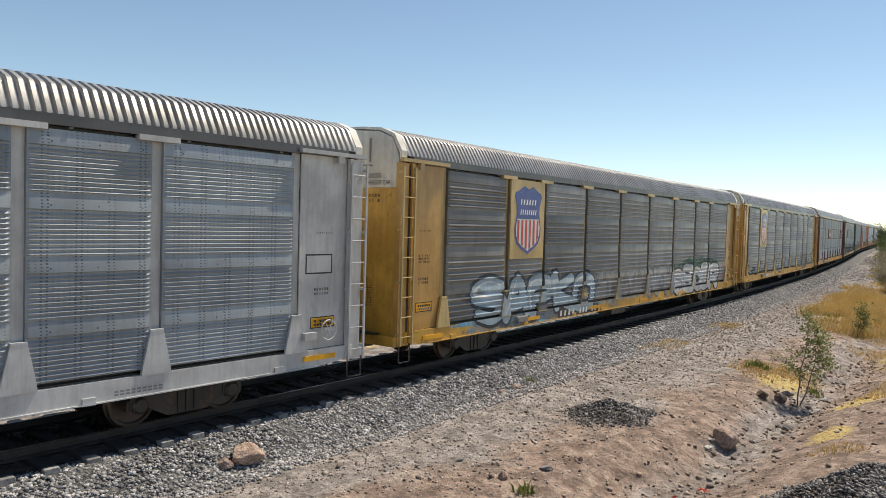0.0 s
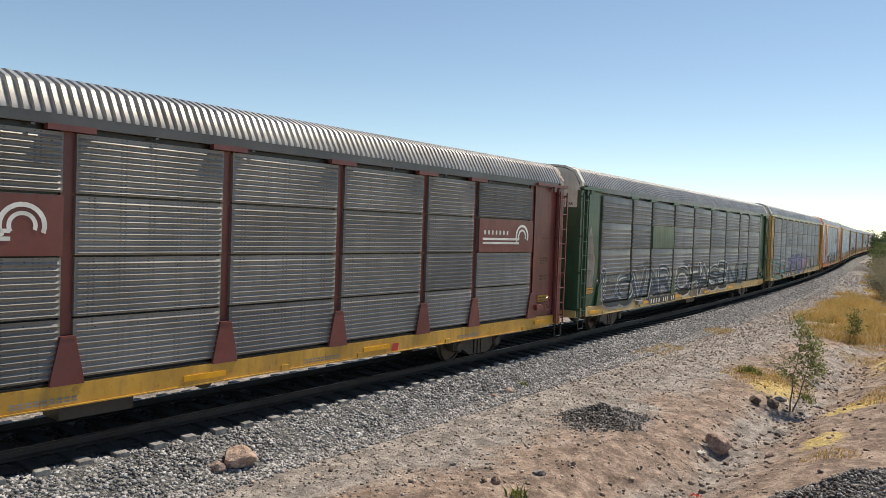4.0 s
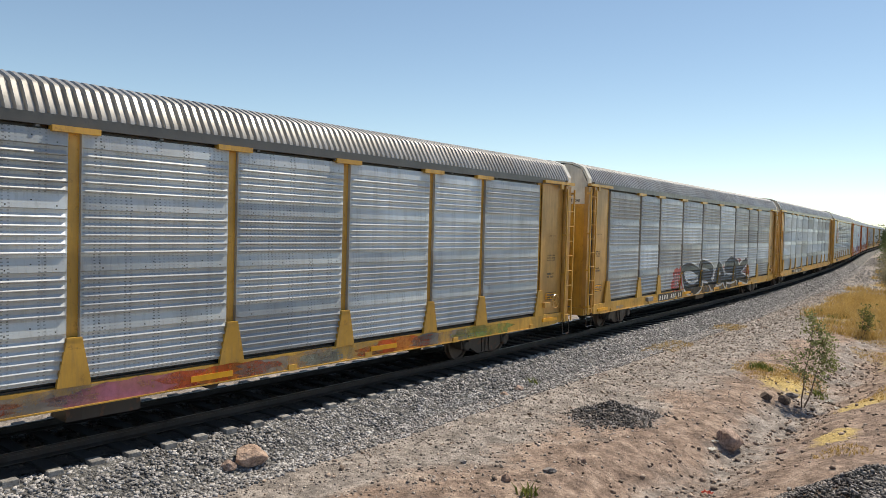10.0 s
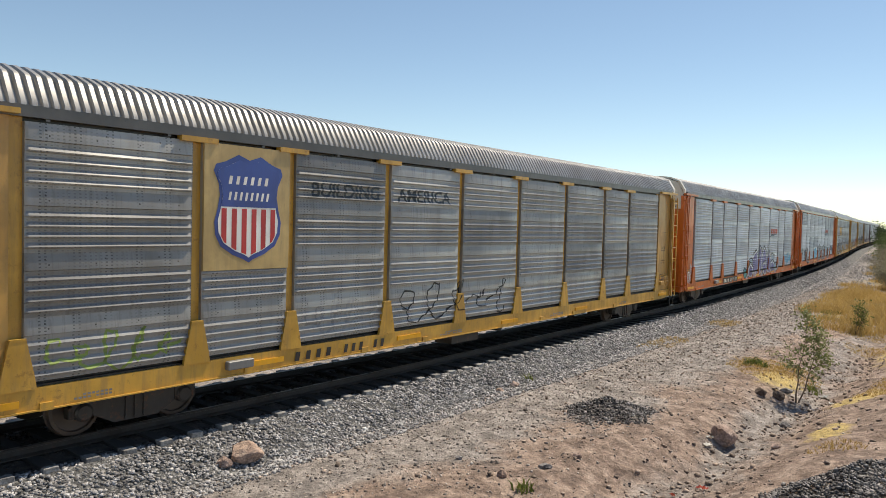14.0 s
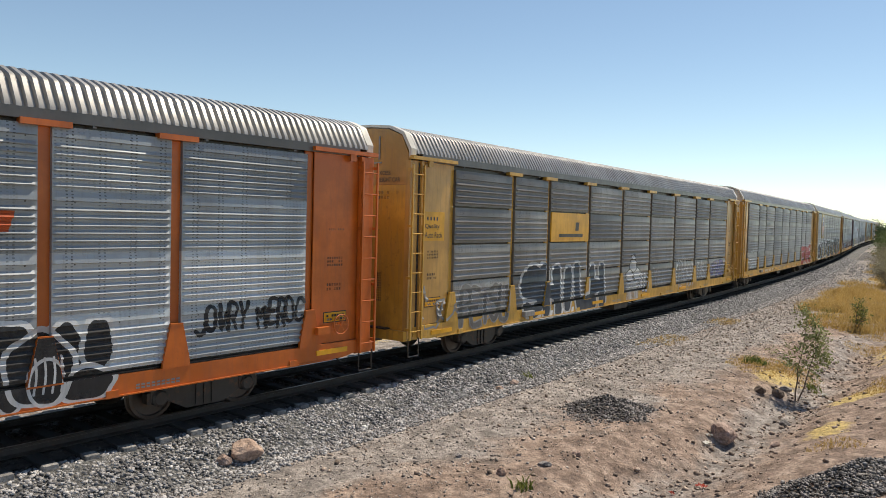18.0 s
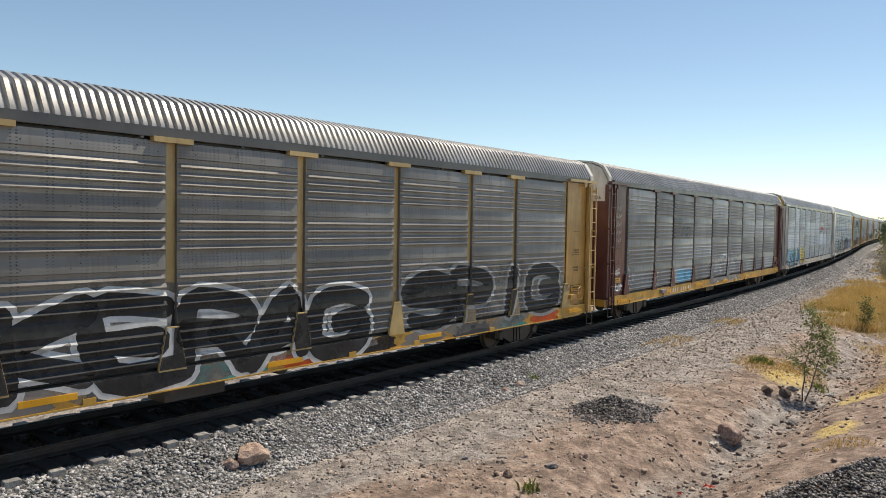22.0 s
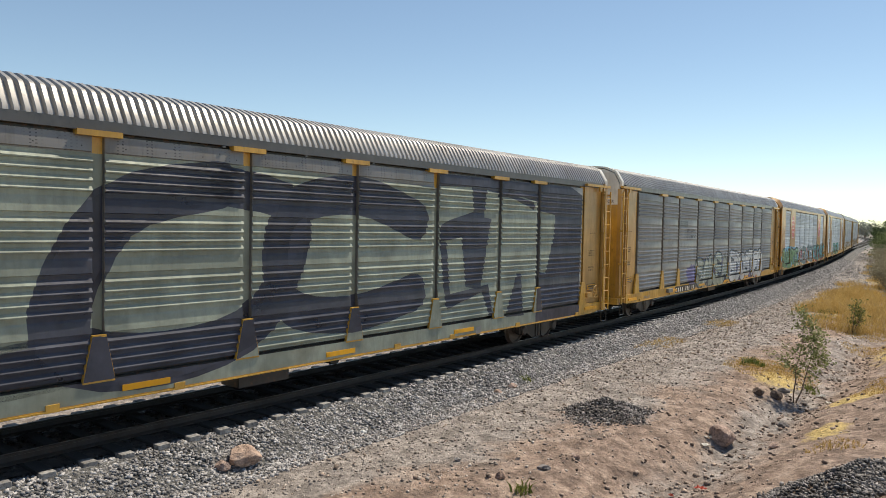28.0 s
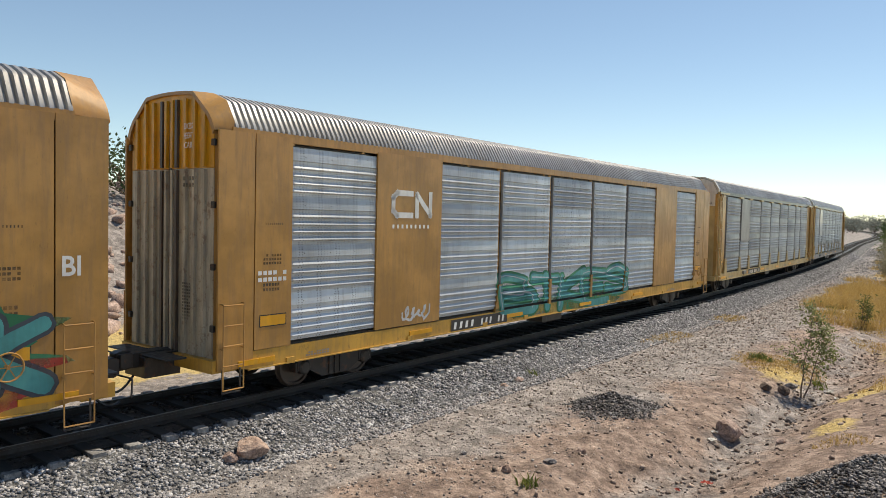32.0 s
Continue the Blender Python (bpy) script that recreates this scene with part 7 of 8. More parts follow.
def pebbles(name, xs, ys, zs, sizes, mat, seed, sink=0.25):
    """Many crushed stones in one mesh."""
    r = np.random.RandomState(seed)
    n = len(xs)
    v = (BOX_V[None] + r.uniform(-0.34, 0.34, (n, 8, 3))) * r.uniform(0.55, 1.35, (n, 1, 3))
    a = r.uniform(0, 6.283, n)
    t = r.uniform(-1.6, 1.6, n)
    c, s = np.cos(a)[:, None], np.sin(a)[:, None]
    x, y, z = v[..., 0], v[..., 1], v[..., 2]
    y, z = y * np.cos(t)[:, None] - z * np.sin(t)[:, None], y * np.sin(t)[:, None] + z * np.cos(t)[:, None]
    x, y = x * c - y * s, x * s + y * c
    k = np.asarray(sizes)[:, None]
    pts = np.stack([x * k + np.asarray(xs)[:, None], y * k + np.asarray(ys)[:, None], z * k * 0.8 + np.asarray(zs)[:, None] + (1 - 2 * sink) * k * 0.4], -1).reshape(-1, 3)
    faces = (BOX_F[None] + 8 * np.arange(n)[:, None, None]).reshape(-1, 3)
    me = bpy.data.meshes.new(name)
    me.vertices.add(len(pts))
    me.vertices.foreach_set("co", pts.ravel())
    me.loops.add(faces.size)
    me.loops.foreach_set("vertex_index", faces.ravel())
    me.polygons.add(len(faces))
    me.polygons.foreach_set("loop_start", np.arange(0, faces.size, 3))
    me.update(calc_edges=True)
    me.validate()
    me.materials.append(mat)
    return new(name, me)


def on_line(s, off):
    th = np.interp(s, STEP, LINE_TH)
    return np.interp(s, STEP, LINE_X) + np.sin(th) * off, np.interp(s, STEP, LINE_Y) - np.cos(th) * off


def scatter_stones():
    r = np.random.RandomState(11)
    bed_o, bed_h = [o for o, h in BED], [h for o, h in BED]
    S, O, K = [], [], []
    for s0, s1, dens, lo, hi in ((2, 14, 520, 0.02, 0.044), (14, 30, 360, 0.024, 0.048), (30, 55, 170, 0.03, 0.055), (55, 110, 50, 0.045, 0.085)):
        n = int((s1 - s0) * 1.75 * dens)
        S.append(r.uniform(s0, s1, n)), O.append(1.33 + 1.75 * r.uniform(0, 1, n)), K.append(r.uniform(lo, hi, n))
    S, O, K = np.concatenate(S), np.concatenate(O), np.concatenate(K)
    clear = (np.abs((S - 1.0 + 0.305) % 0.61 - 0.305) > 0.15) | (O > 1.62)
    S, O, K = S[clear], O[clear], K[clear]
    x, y = on_line(S, O)
    z = np.interp(O, bed_o, bed_h) + GRADE * S
    out = O > 2.6
    z[out] = np.maximum(z[out], ground_height(x[out], y[out]))
    tagged(pebbles("ballast_stones", x, y, z, K, STONES, 12), "loose grey crushed stones of the ballast shoulder", "ballast", kind="stuff")
    # stones between the rails, coloured dark as in the train's shade
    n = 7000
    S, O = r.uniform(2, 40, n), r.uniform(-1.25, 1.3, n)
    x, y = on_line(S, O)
    tagged(pebbles("bed_stones", x, y, np.interp(O, bed_o, bed_h) + GRADE * S, r.uniform(0.025, 0.05, n), SHADE_STONES, 18), "dark stones between the rails, toned as in the train's shade", "ballast", kind="stuff")
    # gravel spilling over the strip beside the line, thinning out
    n = 20000
    S = 3 + 57 * r.uniform(0, 1, n) ** 1.25
    O = 2.7 + np.abs(r.normal(0, 2.3, n))
    x, y = on_line(S, O)
    tagged(pebbles("strip_gravel", x, y, ground_height(x, y), (0.007 + 0.024 * r.uniform(0, 1, n) ** 3) * (1 + S / 60), GRIT, 13), "grey gravel scattered over bare earth", "gravel", kind="stuff")
    n = 5000
    S, O = r.uniform(55, 150, n), 2.7 + 3.6 * r.uniform(0, 1, n) ** 1.3
    x, y = on_line(S, O)
    tagged(pebbles("far_strip_gravel", x, y, ground_height(x, y), r.uniform(0.03, 0.075, n), STONES, 19), "grey gravel along the line's edge", "gravel", kind="stuff")
    # dark and tan stones on the earth
    n = 18000
    S, O = 3 + 42 * r.uniform(0, 1, n) ** 1.4, r.uniform(3.0, 12.0, n)
    x, y = on_line(S, O)
    keep = np.hypot(x, y) > 7
    x, y, S = x[keep], y[keep], S[keep]
    size = 0.006 + 0.042 * r.uniform(0, 1, len(x)) ** 14
    tagged(pebbles("earth_stones", x, y, ground_height(x, y), size * (1 + S / 60), EARTH_STONES, 14), "small brown and dark stones strewn on dry earth", "stones", kind="stuff")
    # stony bottom of the gully
    n = 1500
    S, O = r.uniform(8, 30, n), 8.1 + 0.6 * r.normal(0, 1, n)
    O = O + 0.05 * (S - 15)
    x, y = on_line(S, O)
    tagged(pebbles("gully_stones", x, y, ground_height(x, y), 0.012 + 0.06 * r.uniform(0, 1, n) ** 4, EARTH_STONES, 15), "dark stones in the bottom of a shallow gully", "stones", kind="stuff")


EARTH_STONES = rough_stuff("earth_stone", [(0.3, (0.17, 0.128, 0.105)), (0.7, (0.37, 0.29, 0.24))], 6.0, 30.0, 0.5, 0.02, 0.9, 0.4)
scatter_stones()


def gravel_heap(px, py, rx, ry, h, n, mat, label, seed, turn=0.0):
    """A low heap: a mound of its own covered with stones."""
    r = np.random.RandomState(seed)
    q, a = r.uniform(0, 1, n) ** 0.62, r.uniform(0, 6.283, n)
    q = q * (1 + 0.18 * np.sin(2 * a + seed) + 0.1 * np.sin(5 * a)) * (1 + 0.25 * r.uniform(0, 1, n) ** 6)
    u, v = q * np.cos(a) * rx, q * np.sin(a) * ry
    c, s = math.cos(turn), math.sin(turn)
    x, y = px + u * c - v * s, py + u * s + v * c
    lump = 1 + 0.25 * np.sin(a * 3 + seed) + 0.15 * np.sin(a * 5)
    z = ground_height(x, y) + h * np.clip(1 - q ** 1.1, 0, 1) ** 1.25 * lump + r.uniform(-0.02, 0.02, n)
    return tagged(pebbles("gravel_heap", x, y, z, 0.012 + 0.026 * r.uniform(0, 1, n) ** 2, mat, seed + 1, 0.5), label, "gravel heap", kind="stuff")


gravel_heap(3.98, 16.5, 1.08, 0.92, 0.29, 3400, DARK_STONES, "small heap of dark gravel on bare earth", 31)
gravel_heap(6.25, 10.95, 1.5, 1.0, 0.26, 6800, DARK_STONES, "heap of dark grey gravel beside the path", 33, 0.35)


def rock(px, py, size, squash, mat, label, seed, turn=0.0, on=None):
    r = random.Random(seed)
    bm = bmesh.new()
    bmesh.ops.create_icosphere(bm, subdivisions=3, radius=1.0)
    cuts = [(Vector((r.uniform(-1, 1), r.uniform(-1, 1), r.uniform(-0.6, 1))).normalized(), r.uniform(0.55, 0.88)) for _ in range(13)]
    for v in bm.verts:
        for nrm, d in cuts:
            k = v.co.dot(nrm)
            if k > d:
                v.co -= nrm * (k - d) * 0.99
        v.co += v.co.normalized() * (0.10 * noise.noise(v.co * 1.9 + Vector((seed, 0, 0))) + 0.05 * noise.noise(v.co * 5.0 + Vector((0, seed, 0))))
        v.co = Vector((v.co.x * size * squash[0], v.co.y * size * squash[1], v.co.z * size * squash[2]))
    me = meshed("rock", bm)
    me.materials.append(mat)
    ob = new("rock", me)
    ob.matrix_basis = pose(px, py, (height_at(px, py) if on is None else on) + size * squash[2] * 0.62, 0, 0, turn)
    return tagged(ob, label, "rock", "rocks beside the line")


rock(-3.20, 12.36, 0.28, (1.2, 0.9, 0.66), ROCK_PINK, "pinkish angular rock lying on ballast stones", 3, 20, -0.50)
rock(-3.50, 12.05, 0.14, (1.1, 0.9, 0.7), ROCK_BROWN, "small grey brown rock beside a pink one", 4, 0, -0.52)
rock(6.32, 15.75, 0.37, (1.15, 0.85, 0.66), ROCK_BROWN, "brown boulder in the shallow gully", 5, 70)
rock(1.15, 12.1, 0.10, (1.0, 0.9, 0.9), ROCK_PINK, "small pale pink stone on earth", 6)
rock(2.02, 18.75, 0.13, (1.1, 0.9, 0.7), ROCK_BROWN, "small dark stone at the ballast's edge", 7)
rock(1.6, 18.2, 0.10, (1.2, 0.9, 0.7), ROCK_PINK, "small pale stone at the ballast's edge", 17)
rock(11.2, 32.0, 0.17, (1.2, 0.9, 0.8), DARK_STONES, "dark lump on the gravel strip", 8)
rock(8.8, 19.6, 0.17, (1.0, 0.9, 0.8), ROCK_DARK, "dark brown rock at the gully's rim", 9)
rock(9.35, 19.7, 0.17, (1.0, 0.9, 0.9), ROCK_DARK, "dark brown rock at the gully's rim", 10)
rock(9.8, 20.3, 0.16, (1.3, 0.9, 0.6), DARK_STONES, "dark rock beside the sapling", 11)
rock(2.65, 13.4, 0.09, (1.2, 0.9, 0.7), ROCK_BROWN, "small brown stone on earth", 12)
rock(1.97, 12.75, 0.10, (1.3, 0.9, 0.6), DARK_STONES, "small dark stone on earth", 13)
rock(0.45, 12.95, 0.07, (1.2, 0.9, 0.7), DARK_STONES, "small dark stone on earth", 14)
rock(-1.4, 14.5, 0.07, (1.2, 0.9, 0.7), LITTER_WHITE, "small whitish stone on ballast", 15)
rock(8.45, 17.4, 0.13, (1.2, 0.9, 0.7), DARK_STONES, "dark stone in the gully", 16)
rock(7.2, 15.2, 0.11, (1.2, 0.9, 0.7), ROCK_BROWN, "brown stone in the gully", 18)


def litter(px, py, w, mat, label, seed):
    """A crumpled scrap lying on the ground."""
    r = random.Random(seed)
    bm = bmesh.new()
    n = 4
    g = [[bm.verts.new(((i / n - 0.5) * w, (j / n - 0.5) * w * 0.6, 0.02 + r.uniform(0, 0.25) * w)) for j in range(n + 1)] for i in range(n + 1)]
    for i in range(n):
        for j in range(n):
            bm.faces.new((g[i][j], g[i + 1][j], g[i + 1][j + 1], g[i][j + 1]))
    bmesh.ops.solidify(bm, geom=bm.faces[:], thickness=0.004)
    me = meshed("litter", bm)
    me.materials.append(mat)
    ob = new("litter_scrap", me)
    ob.matrix_basis = pose(px, py, height_at(px, py), 0, 0, r.uniform(0, 360))
    tagged(ob, label, "litter", "scraps of litter")


for i, (px, py, w) in enumerate(((10.83, 20.2, 0.26), (10.7, 19.5, 0.22), (8.5, 17.6, 0.16), (5.8, 15.35, 0.22), (5.95, 15.6, 0.15), (9.1, 18.2, 0.14), (15.6, 24.6, 0.3), (-1.85, 14.35, 0.08))):
    litter(px, py, w, LITTER_WHITE, "scrap of white litter on the ground", 40 + i)
litter(4.84, 12.94, 0.26, LITTER_RED, "scrap of red litter on the ground", 50)
litter(4.2, 12.6, 0.12, LITTER_RED, "scrap of red litter on the ground", 51)


def tufts(name, spots, blades, mat, label, cat, seed, tall, lean=0.5, wide=0.012):
    """Clumps of thin bent blades in one mesh; spots are x, y, radius."""
    r = np.random.RandomState(seed)
    V, F = [], []
    base = 0
    for px, py, rad in spots:
        n = int(blades * rad * rad) + 6
        q, a = rad * np.sqrt(r.uniform(0, 1, n)), r.uniform(0, 6.283, n)
        x, y = px + q * np.cos(a), py + q * np.sin(a)
        z = ground_height(x, y)
        h = tall * r.uniform(0.45, 1.1, n) * (1.15 - 0.6 * q / rad)
        dx, dy = lean * h * r.uniform(-1, 1, n), lean * h * r.uniform(-1, 1, n)
        b = r.uniform(0, 6.283, n)
        wx, wy = wide * np.cos(b), wide * np.sin(b)
        pts = np.stack([np.stack([x - wx, y - wy, z - 0.02], -1), np.stack([x + wx, y + wy, z - 0.02], -1), np.stack([x + dx * 0.35 + wx * 0.8, y + dy * 0.35 + wy * 0.8, z + h * 0.6], -1), np.stack([x + dx * 0.35 - wx * 0.8, y + dy * 0.35 - wy * 0.8, z + h * 0.6], -1), np.stack([x + dx, y + dy, z + h], -1)], 1)
        V.append(pts.reshape(-1, 3))
        for i in range(n):
            k = base + 5 * i
            F.append((k, k + 1, k + 2, k + 3)), F.append((k + 3, k + 2, k + 4))
        base += 5 * n
    me = arrays(name, np.concatenate(V).tolist(), F, mat)
    return tagged(new(name, me), label, cat, kind="stuff")


def straw_places():
    r = np.random.RandomState(71)
    out = []
    for s0, s1, o0, o1, n, ra, rb in ((40, 54, 4.4, 8.6, 44, 0.5, 1.0), (34, 46, 6.4, 9.8, 30, 0.4, 0.9), (54, 85, 5.2, 13, 46, 0.6, 1.5), (85, 170, 5.5, 16, 60, 0.9, 2.4)):
        for _ in range(n):
            s, o = r.uniform(s0, s1), r.uniform(o0, o1)
            p = beside(s, o)
            out.append((p.x, p.y, r.uniform(ra, rb)))
    return out


tufts("dry_grass", straw_places(), 300, STRAW, "tall dry golden grass beside the gravel strip", "grass", 72, 0.55, 0.9, 0.011)
low_spots = [(7.7, 26.3, 0.9), (8.6, 27.2, 0.8), (7.0, 25.6, 0.5), (12.2, 32.0, 0.9), (12.9, 32.6, 0.7), (10.3, 22.2, 0.8), (9.6, 22.5, 0.6), (10.9, 21.8, 0.6), (11.3, 22.6, 0.7), (10.0, 23.3, 0.6), (7.6, 13.6, 0.5), (11.6, 18.6, 0.8), (12.6, 19.3, 0.9), (18.0, 30.4, 1.2), (16.5, 27.5, 1.0)]
tufts("straw_mat", low_spots + [(9.6, 21.6, 0.6), (10.6, 22.9, 0.7)], 700, STRAW, "low flattened straw on bare ground", "grass", 73, 0.12, 1.6, 0.008)
green_spots = [(9.9, 22.8, 0.3), (10.1, 22.6, 0.25), (1.42, 11.62, 0.14), (1.55, 11.75, 0.12), (2.5, 19.5, 0.15), (11.0, 21.0, 0.2), (18.6, 34.8, 0.4), (20.0, 37.0, 0.5), (12.6, 36.0, 0.2)]
tufts("green_weeds", green_spots, 900, WEED_LEAF, "low green weeds among straw", "weeds", 74, 0.26, 1.1, 0.016)


def leaf_cloud(points, size, r, long=2.2):
    """Small pointed leaves at many places: verts and faces."""
    n = len(points)
    d = r.normal(0, 1, (n, 3))
    d /= np.linalg.norm(d, axis=1)[:, None]
    e = np.cross(d, r.normal(0, 1, (n, 3)))
    e /= np.linalg.norm(e, axis=1)[:, None]
    k = (size * r.uniform(0.6, 1.3, n))[:, None]
    p = np.asarray(points)
    v = np.stack([p, p + d * k * long * 0.5 + e * k * 0.5, p + d * k * long, p + d * k * long * 0.5 - e * k * 0.5], 1).reshape(-1, 3)
    return v, [(4 * i, 4 * i + 1, 4 * i + 2, 4 * i + 3) for i in range(n)]


def sapling(px, py, h, label, seed, mat=GREEN_LEAF, leaf=0.05, n_leaf=2400):
    """A thin young tree: two leaning stems, twigs and a loose crown."""
    r = np.random.RandomState(seed)
    root = tagged(new("sapling"), label, "young tree")
    root.matrix_basis = pose(px, py, height_at(px, py))
    tips = []
    for k in range(2):
        a = r.uniform(0, 6.283)
        p = Vector((0.03 * k, 0.03 * k, -0.1))
        d = Vector((0.10 + 0.30 * k, 0.10 * math.sin(a), 1.0))
        line, twigs = [p], []
        for i in range(7):
            q = p + (d + Vector((r.uniform(-0.15, 0.15), r.uniform(-0.15, 0.15), 0))).normalized() * h * (0.9 - 0.2 * k) / 7
            line.append(q)
            if i > 1:
                for _ in range(4):
                    b = r.uniform(0, 6.283)
                    ln = h * r.uniform(0.10, 0.24) * (1.2 - i / 9)
                    e = q + Vector((math.cos(b) * ln, math.sin(b) * ln, ln * r.uniform(0.3, 1.0)))
                    twigs.append((q, e))
                    tips += [(q.lerp(e, t) + Vector(r.normal(0, 0.05, 3))) for t in (0.4, 0.7, 1.0, 1.05)]
            p = q
        bm = bmesh.new()
        tube(bm, line, [0.022 * (1 - i / 8.5) for i in range(8)])
        stem = fit_part("stem", meshed("stem", bm), BARK, root)
        for q, e in twigs:
            bm = bmesh.new()
            tube(bm, [q, q.lerp(e, 0.5) + Vector((0, 0, -0.01)), e], (0.007, 0.006, 0.004), 4)
            fit_part("twig", meshed("twig", bm), BARK, stem)
    t = np.array([tuple(x) for x in tips])
    pts = t[r.randint(0, len(t), n_leaf)] + r.normal(0, 0.07, (n_leaf, 3))
    v, f = leaf_cloud(pts, leaf, r)
    me = arrays("crown", v.tolist(), f, mat)
    ob = new("crown", me)
    ob.parent = root
    return root


sapling(9.85, 19.75, 2.75, "young grey-green tree with thin stems in the gully", 81, n_leaf=1100)
sapling(17.6, 30.6, 1.5, "small green bush among dry grass", 82, WEED_LEAF, 0.05, 420)
sapling(15.4, 23.9, 1.0, "low dry bush at the edge of the bank", 83, STRAW, 0.035, 300)
sapling(13.4, 19.6, 0.9, "low sparse bush on the bank", 84, WEED_LEAF, 0.035, 260)


def tree(px, py, h, spread, label, seed, n_leaf=2600, leaf=0.16, mat=DARK_LEAF):
    """A broad bushy tree: tapered trunk, limbs, a ragged crown of leaves."""
    r = np.random.RandomState(seed)
    root = tagged(new("tree"), label, "tree")
    root.matrix_basis = pose(px, py, height_at(px, py) - 0.1)
    p = Vector((0, 0, 0))
    tips, line, limbs = [], [p], []
    for i in range(4):
        q = p + Vector((r.uniform(-0.1, 0.1) * h, r.uniform(-0.1, 0.1) * h, h * 0.13))
        line.append(q)
        for _ in range(3):
            a = r.uniform(0, 6.283)
            ln = spread * r.uniform(0.5, 1.0)
            e = q + Vector((math.cos(a) * ln, math.sin(a) * ln, h * r.uniform(0.1, 0.5)))
            limbs.append((q, e))
            tips += [q.lerp(e, 0.6), e, e + Vector((0, 0, 0.08 * h))]
        p = q
    tips.append(p + Vector((0, 0, 0.35 * h)))
    bm = bmesh.new()
    tube(bm, line, [0.035 * h * (1 - i * 0.17) for i in range(5)], 7)
    trunk = fit_part("trunk", meshed("trunk", bm), BARK, root)
    for q, e in limbs:
        bm = bmesh.new()
        tube(bm, [q, q.lerp(e, 0.5) + Vector((0, 0, 0.03 * h)), e], (0.013 * h, 0.009 * h, 0.004 * h), 5)
        fit_part("limb", meshed("limb", bm), BARK, trunk)
    t = np.array([tuple(x) for x in tips])
    c = t[r.randint(0, len(t), n_leaf)]
    pts = c + r.normal(0, 1, (n_leaf, 3)) * np.array((0.24 * spread, 0.24 * spread, 0.11 * h))
    pts[:, 2] = np.clip(pts[:, 2], 0.12 * h, h * 1.02)
    v, f = leaf_cloud(pts, leaf, r, 1.6)
    ob = new("crown", arrays("crown", v.tolist(), f, mat))
    ob.parent = root
    return root


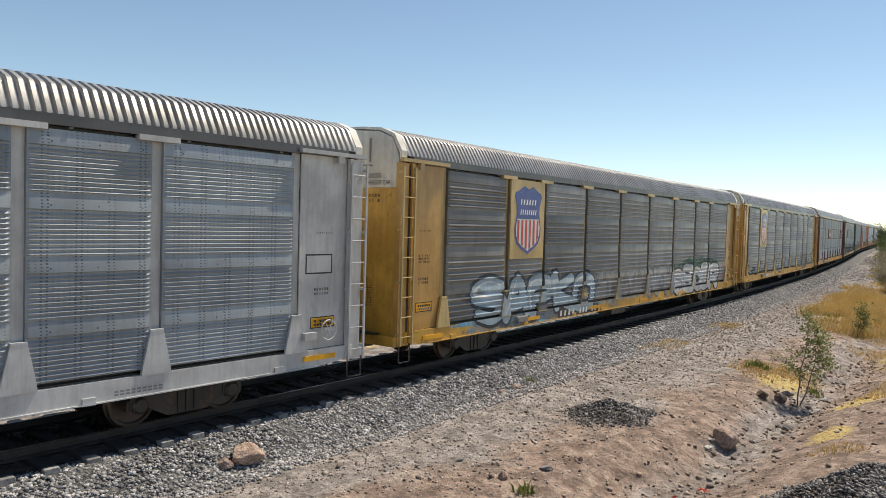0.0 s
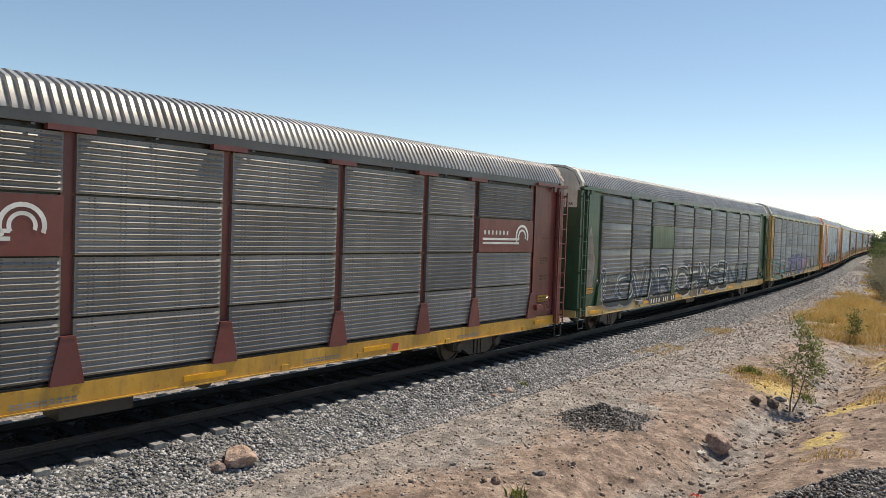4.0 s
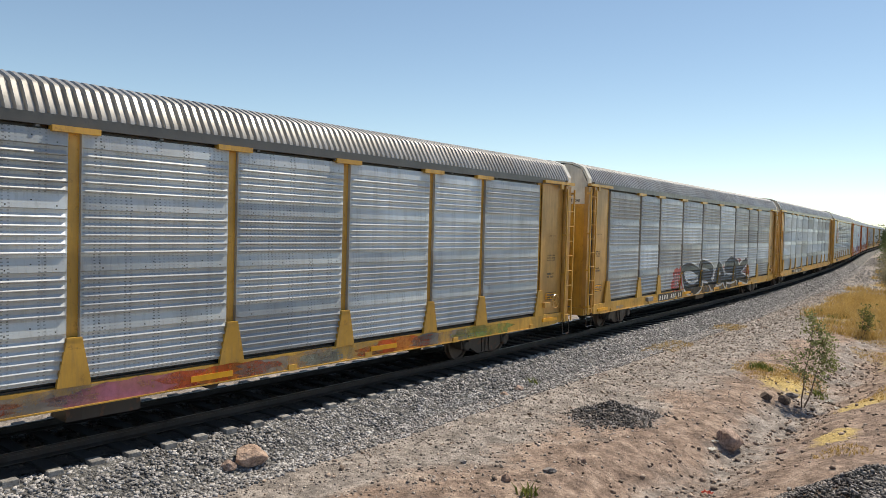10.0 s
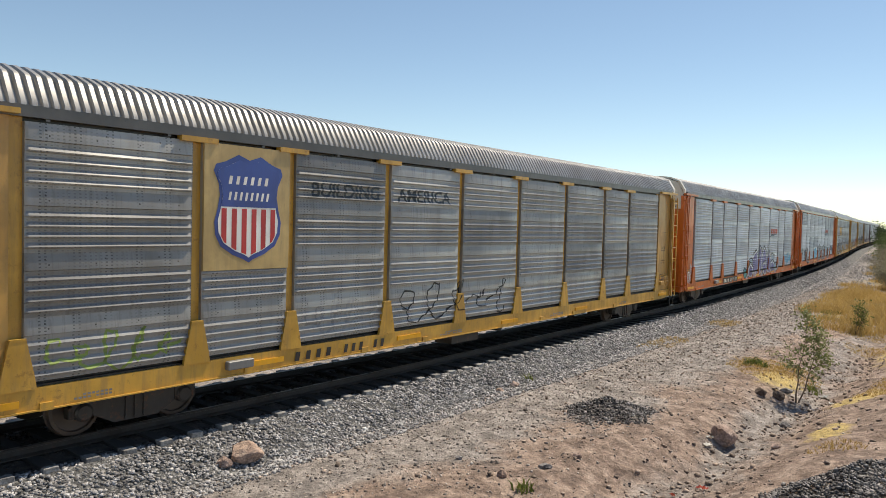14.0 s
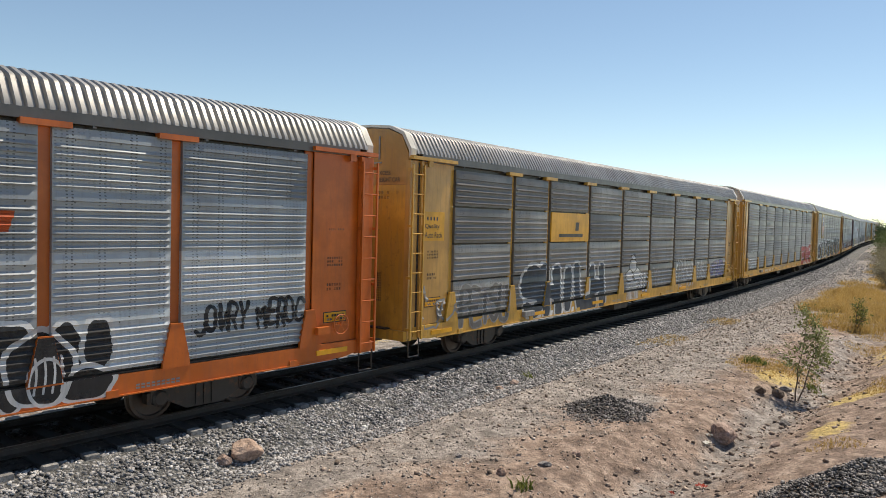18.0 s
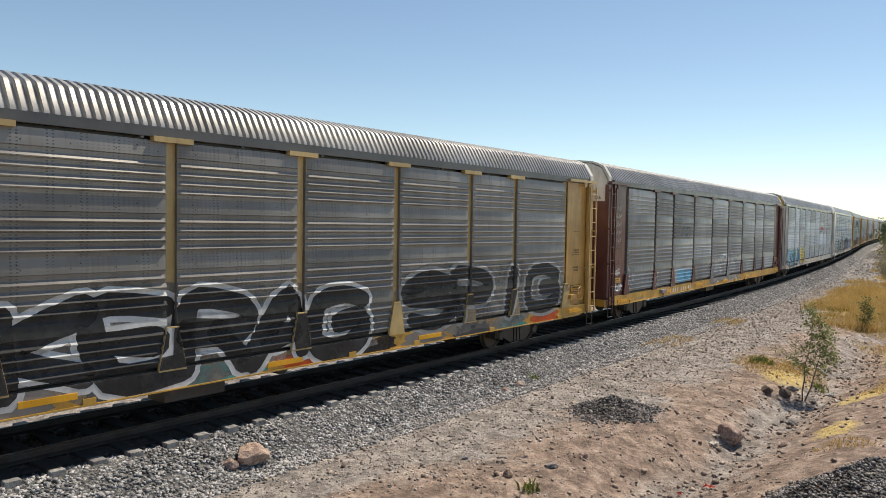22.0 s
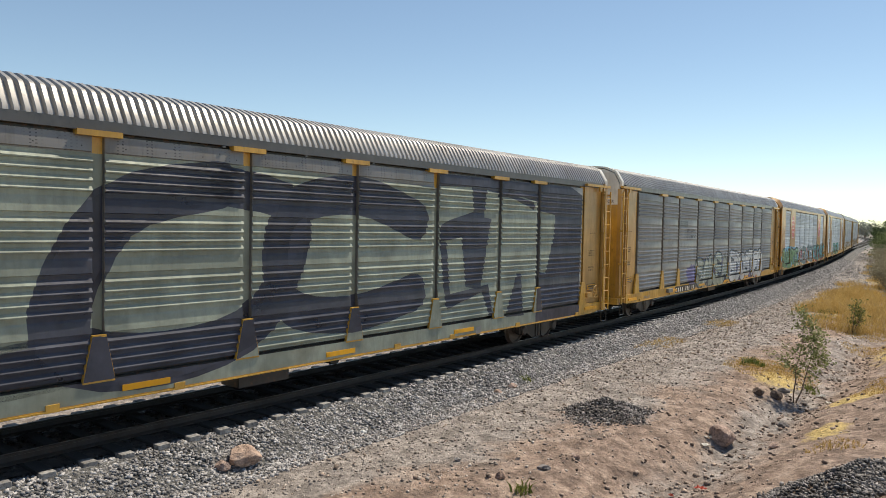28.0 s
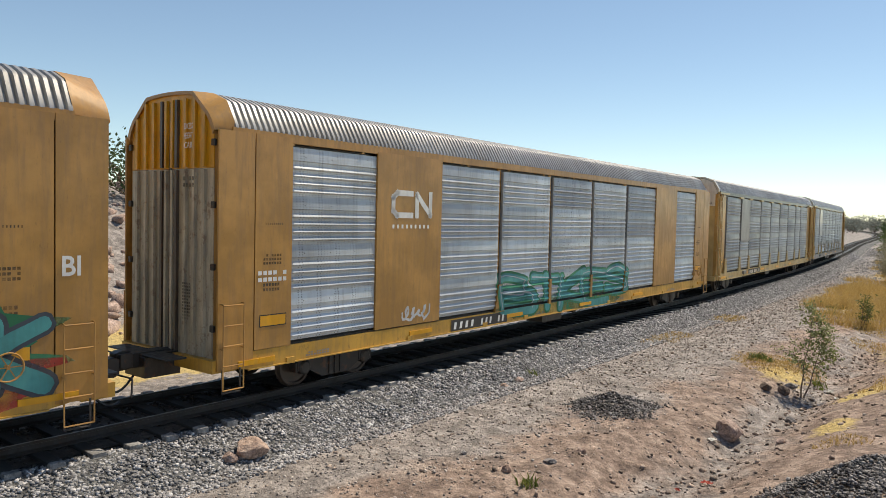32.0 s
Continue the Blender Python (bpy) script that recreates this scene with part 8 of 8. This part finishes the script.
def line_trees():
    r = random.Random(91)
    # on the camera's side, beyond the strip
    for s, o, h in ((116, 6.6, 3.4), (124, 7.4, 3.9), (131, 6.9, 4.0), (119, 9.5, 4.2)):
        p = beside(s, o)
        tree(p.x, p.y, h, 0.5 * h, "green rounded bush beside the line", int(s), 3600, 0.13, BUSH_LEAF)
    for s, o, h in ((152, 6.6, 4.6), (168, 7.2, 5.2), (185, 6.4, 5.4), (205, 7.0, 6.2), (230, 7.0, 6.0), (262, 7.5, 6.5), (300, 8, 7.0), (350, 9, 7.5)):
        p = beside(s, o)
        tree(p.x, p.y, h, 0.45 * h, "dark green bushy tree beside the line", int(s), 2200, 0.10 + 0.0006 * s)
    for s, o, h in ((56, 8.4, 1.5), (60, 7.6, 1.9), (64, 7.2, 2.0), (68, 7.6, 2.3), (73, 7.0, 2.1), (79, 7.3, 2.4), (86, 7.0, 2.5), (94, 7.2, 2.7), (103, 6.8, 2.6), (70, 9.6, 2.6)):
        p = beside(s, o)
        tree(p.x, p.y, h, 0.55 * h, "grey dry scrub beside the line", int(s) + 7, 2400, 0.06, SCRUB_LEAF)
    # on the slope behind the train
    for i in range(16):
        s, o = -4 + i * 4.3 + r.uniform(-1, 1), -r.uniform(18, 25)
        p = beside(s, o)
        tree(p.x, p.y, r.uniform(2.2, 3.4), r.uniform(1.2, 1.9), "scrubby tree on the rocky slope", 300 + i, 1300, 0.12)
    # a belt of trees at the far end of the line
    for i in range(18):
        az, d = radians(r.uniform(26.4, 30.9)), r.uniform(380, 560)
        h = r.uniform(5, 8.5)
        tree(d * math.sin(az), d * math.cos(az), h, h * 0.6, "distant grey-green tree at the end of the line", 500 + i, 600, 0.5, HAZY_LEAF)
    # far along the line, on its other side
    for i in range(22):
        s, o = r.uniform(330, 820), -r.uniform(14, 90)
        p = beside(s, o)
        h = r.uniform(5, 9)
        tree(p.x, p.y, h, h * 0.6, "distant dark tree beside the line", 400 + i, 700, 0.45)


line_trees()


def slope_rocks():
    r = np.random.RandomState(95)
    n = 3000
    S, O = r.uniform(-8, 70, n), -r.uniform(7, 26, n)
    x, y = on_line(S, O)
    tagged(pebbles("slope_rocks", x, y, ground_height(x, y), 0.08 + 0.4 * r.uniform(0, 1, n) ** 3, ROCK_BROWN, 96, 0.4), "broken brown rocks on the slope behind the line", "rocks", kind="stuff")


slope_rocks()


# ---- the train runs ----
CAR_PITCH = 28.6


def run(t):
    """How far along the line the first gap between cars has come."""
    u = t / 32.0
    return 11.503 - 613.80 * u + 7.229 * u ** 2 + 0.4377 * u ** 3 + 1.6013 * u ** 4 - 1.3441 * u ** 5


def car_pose(i, t):
    mid = run(t) + CAR_PITCH * (i - 0.5)
    ax, ay, az, _ = line_at(mid - 9.95)
    bx, by, bz, _ = line_at(mid + 9.95)
    th = math.atan2(by - ay, bx - ax)
    return Matrix.Translation(((ax + bx) / 2, (ay + by) / 2, (az + bz) / 2)) @ pose(0, 0, 0, 0, 0, math.degrees(th)) @ pose(0, 0, 0, -CANT)


def motions():
    for i, car in enumerate(CARS):
        walk(car, [(t / 2, car_pose(i, t / 2)) for t in range(65)])
    # the wheels roll: one turn of keys, shared by all wheelsets
    first = WHEELSETS[0]
    turn = [run(k / FPS) for k in range(961)]
    walk(first, [(k / FPS, pose(0, 0, 0, 0, math.degrees((turn[k] - turn[0]) / 0.42), 0)) for k in range(961)])
    action, slot = first.animation_data.action, first.animation_data.action_slot
    for ws in WHEELSETS[1:]:
        ws.rotation_mode = "QUATERNION"
        ws.animation_data_create().action = action
        ws.animation_data.action_slot = slot


motions()
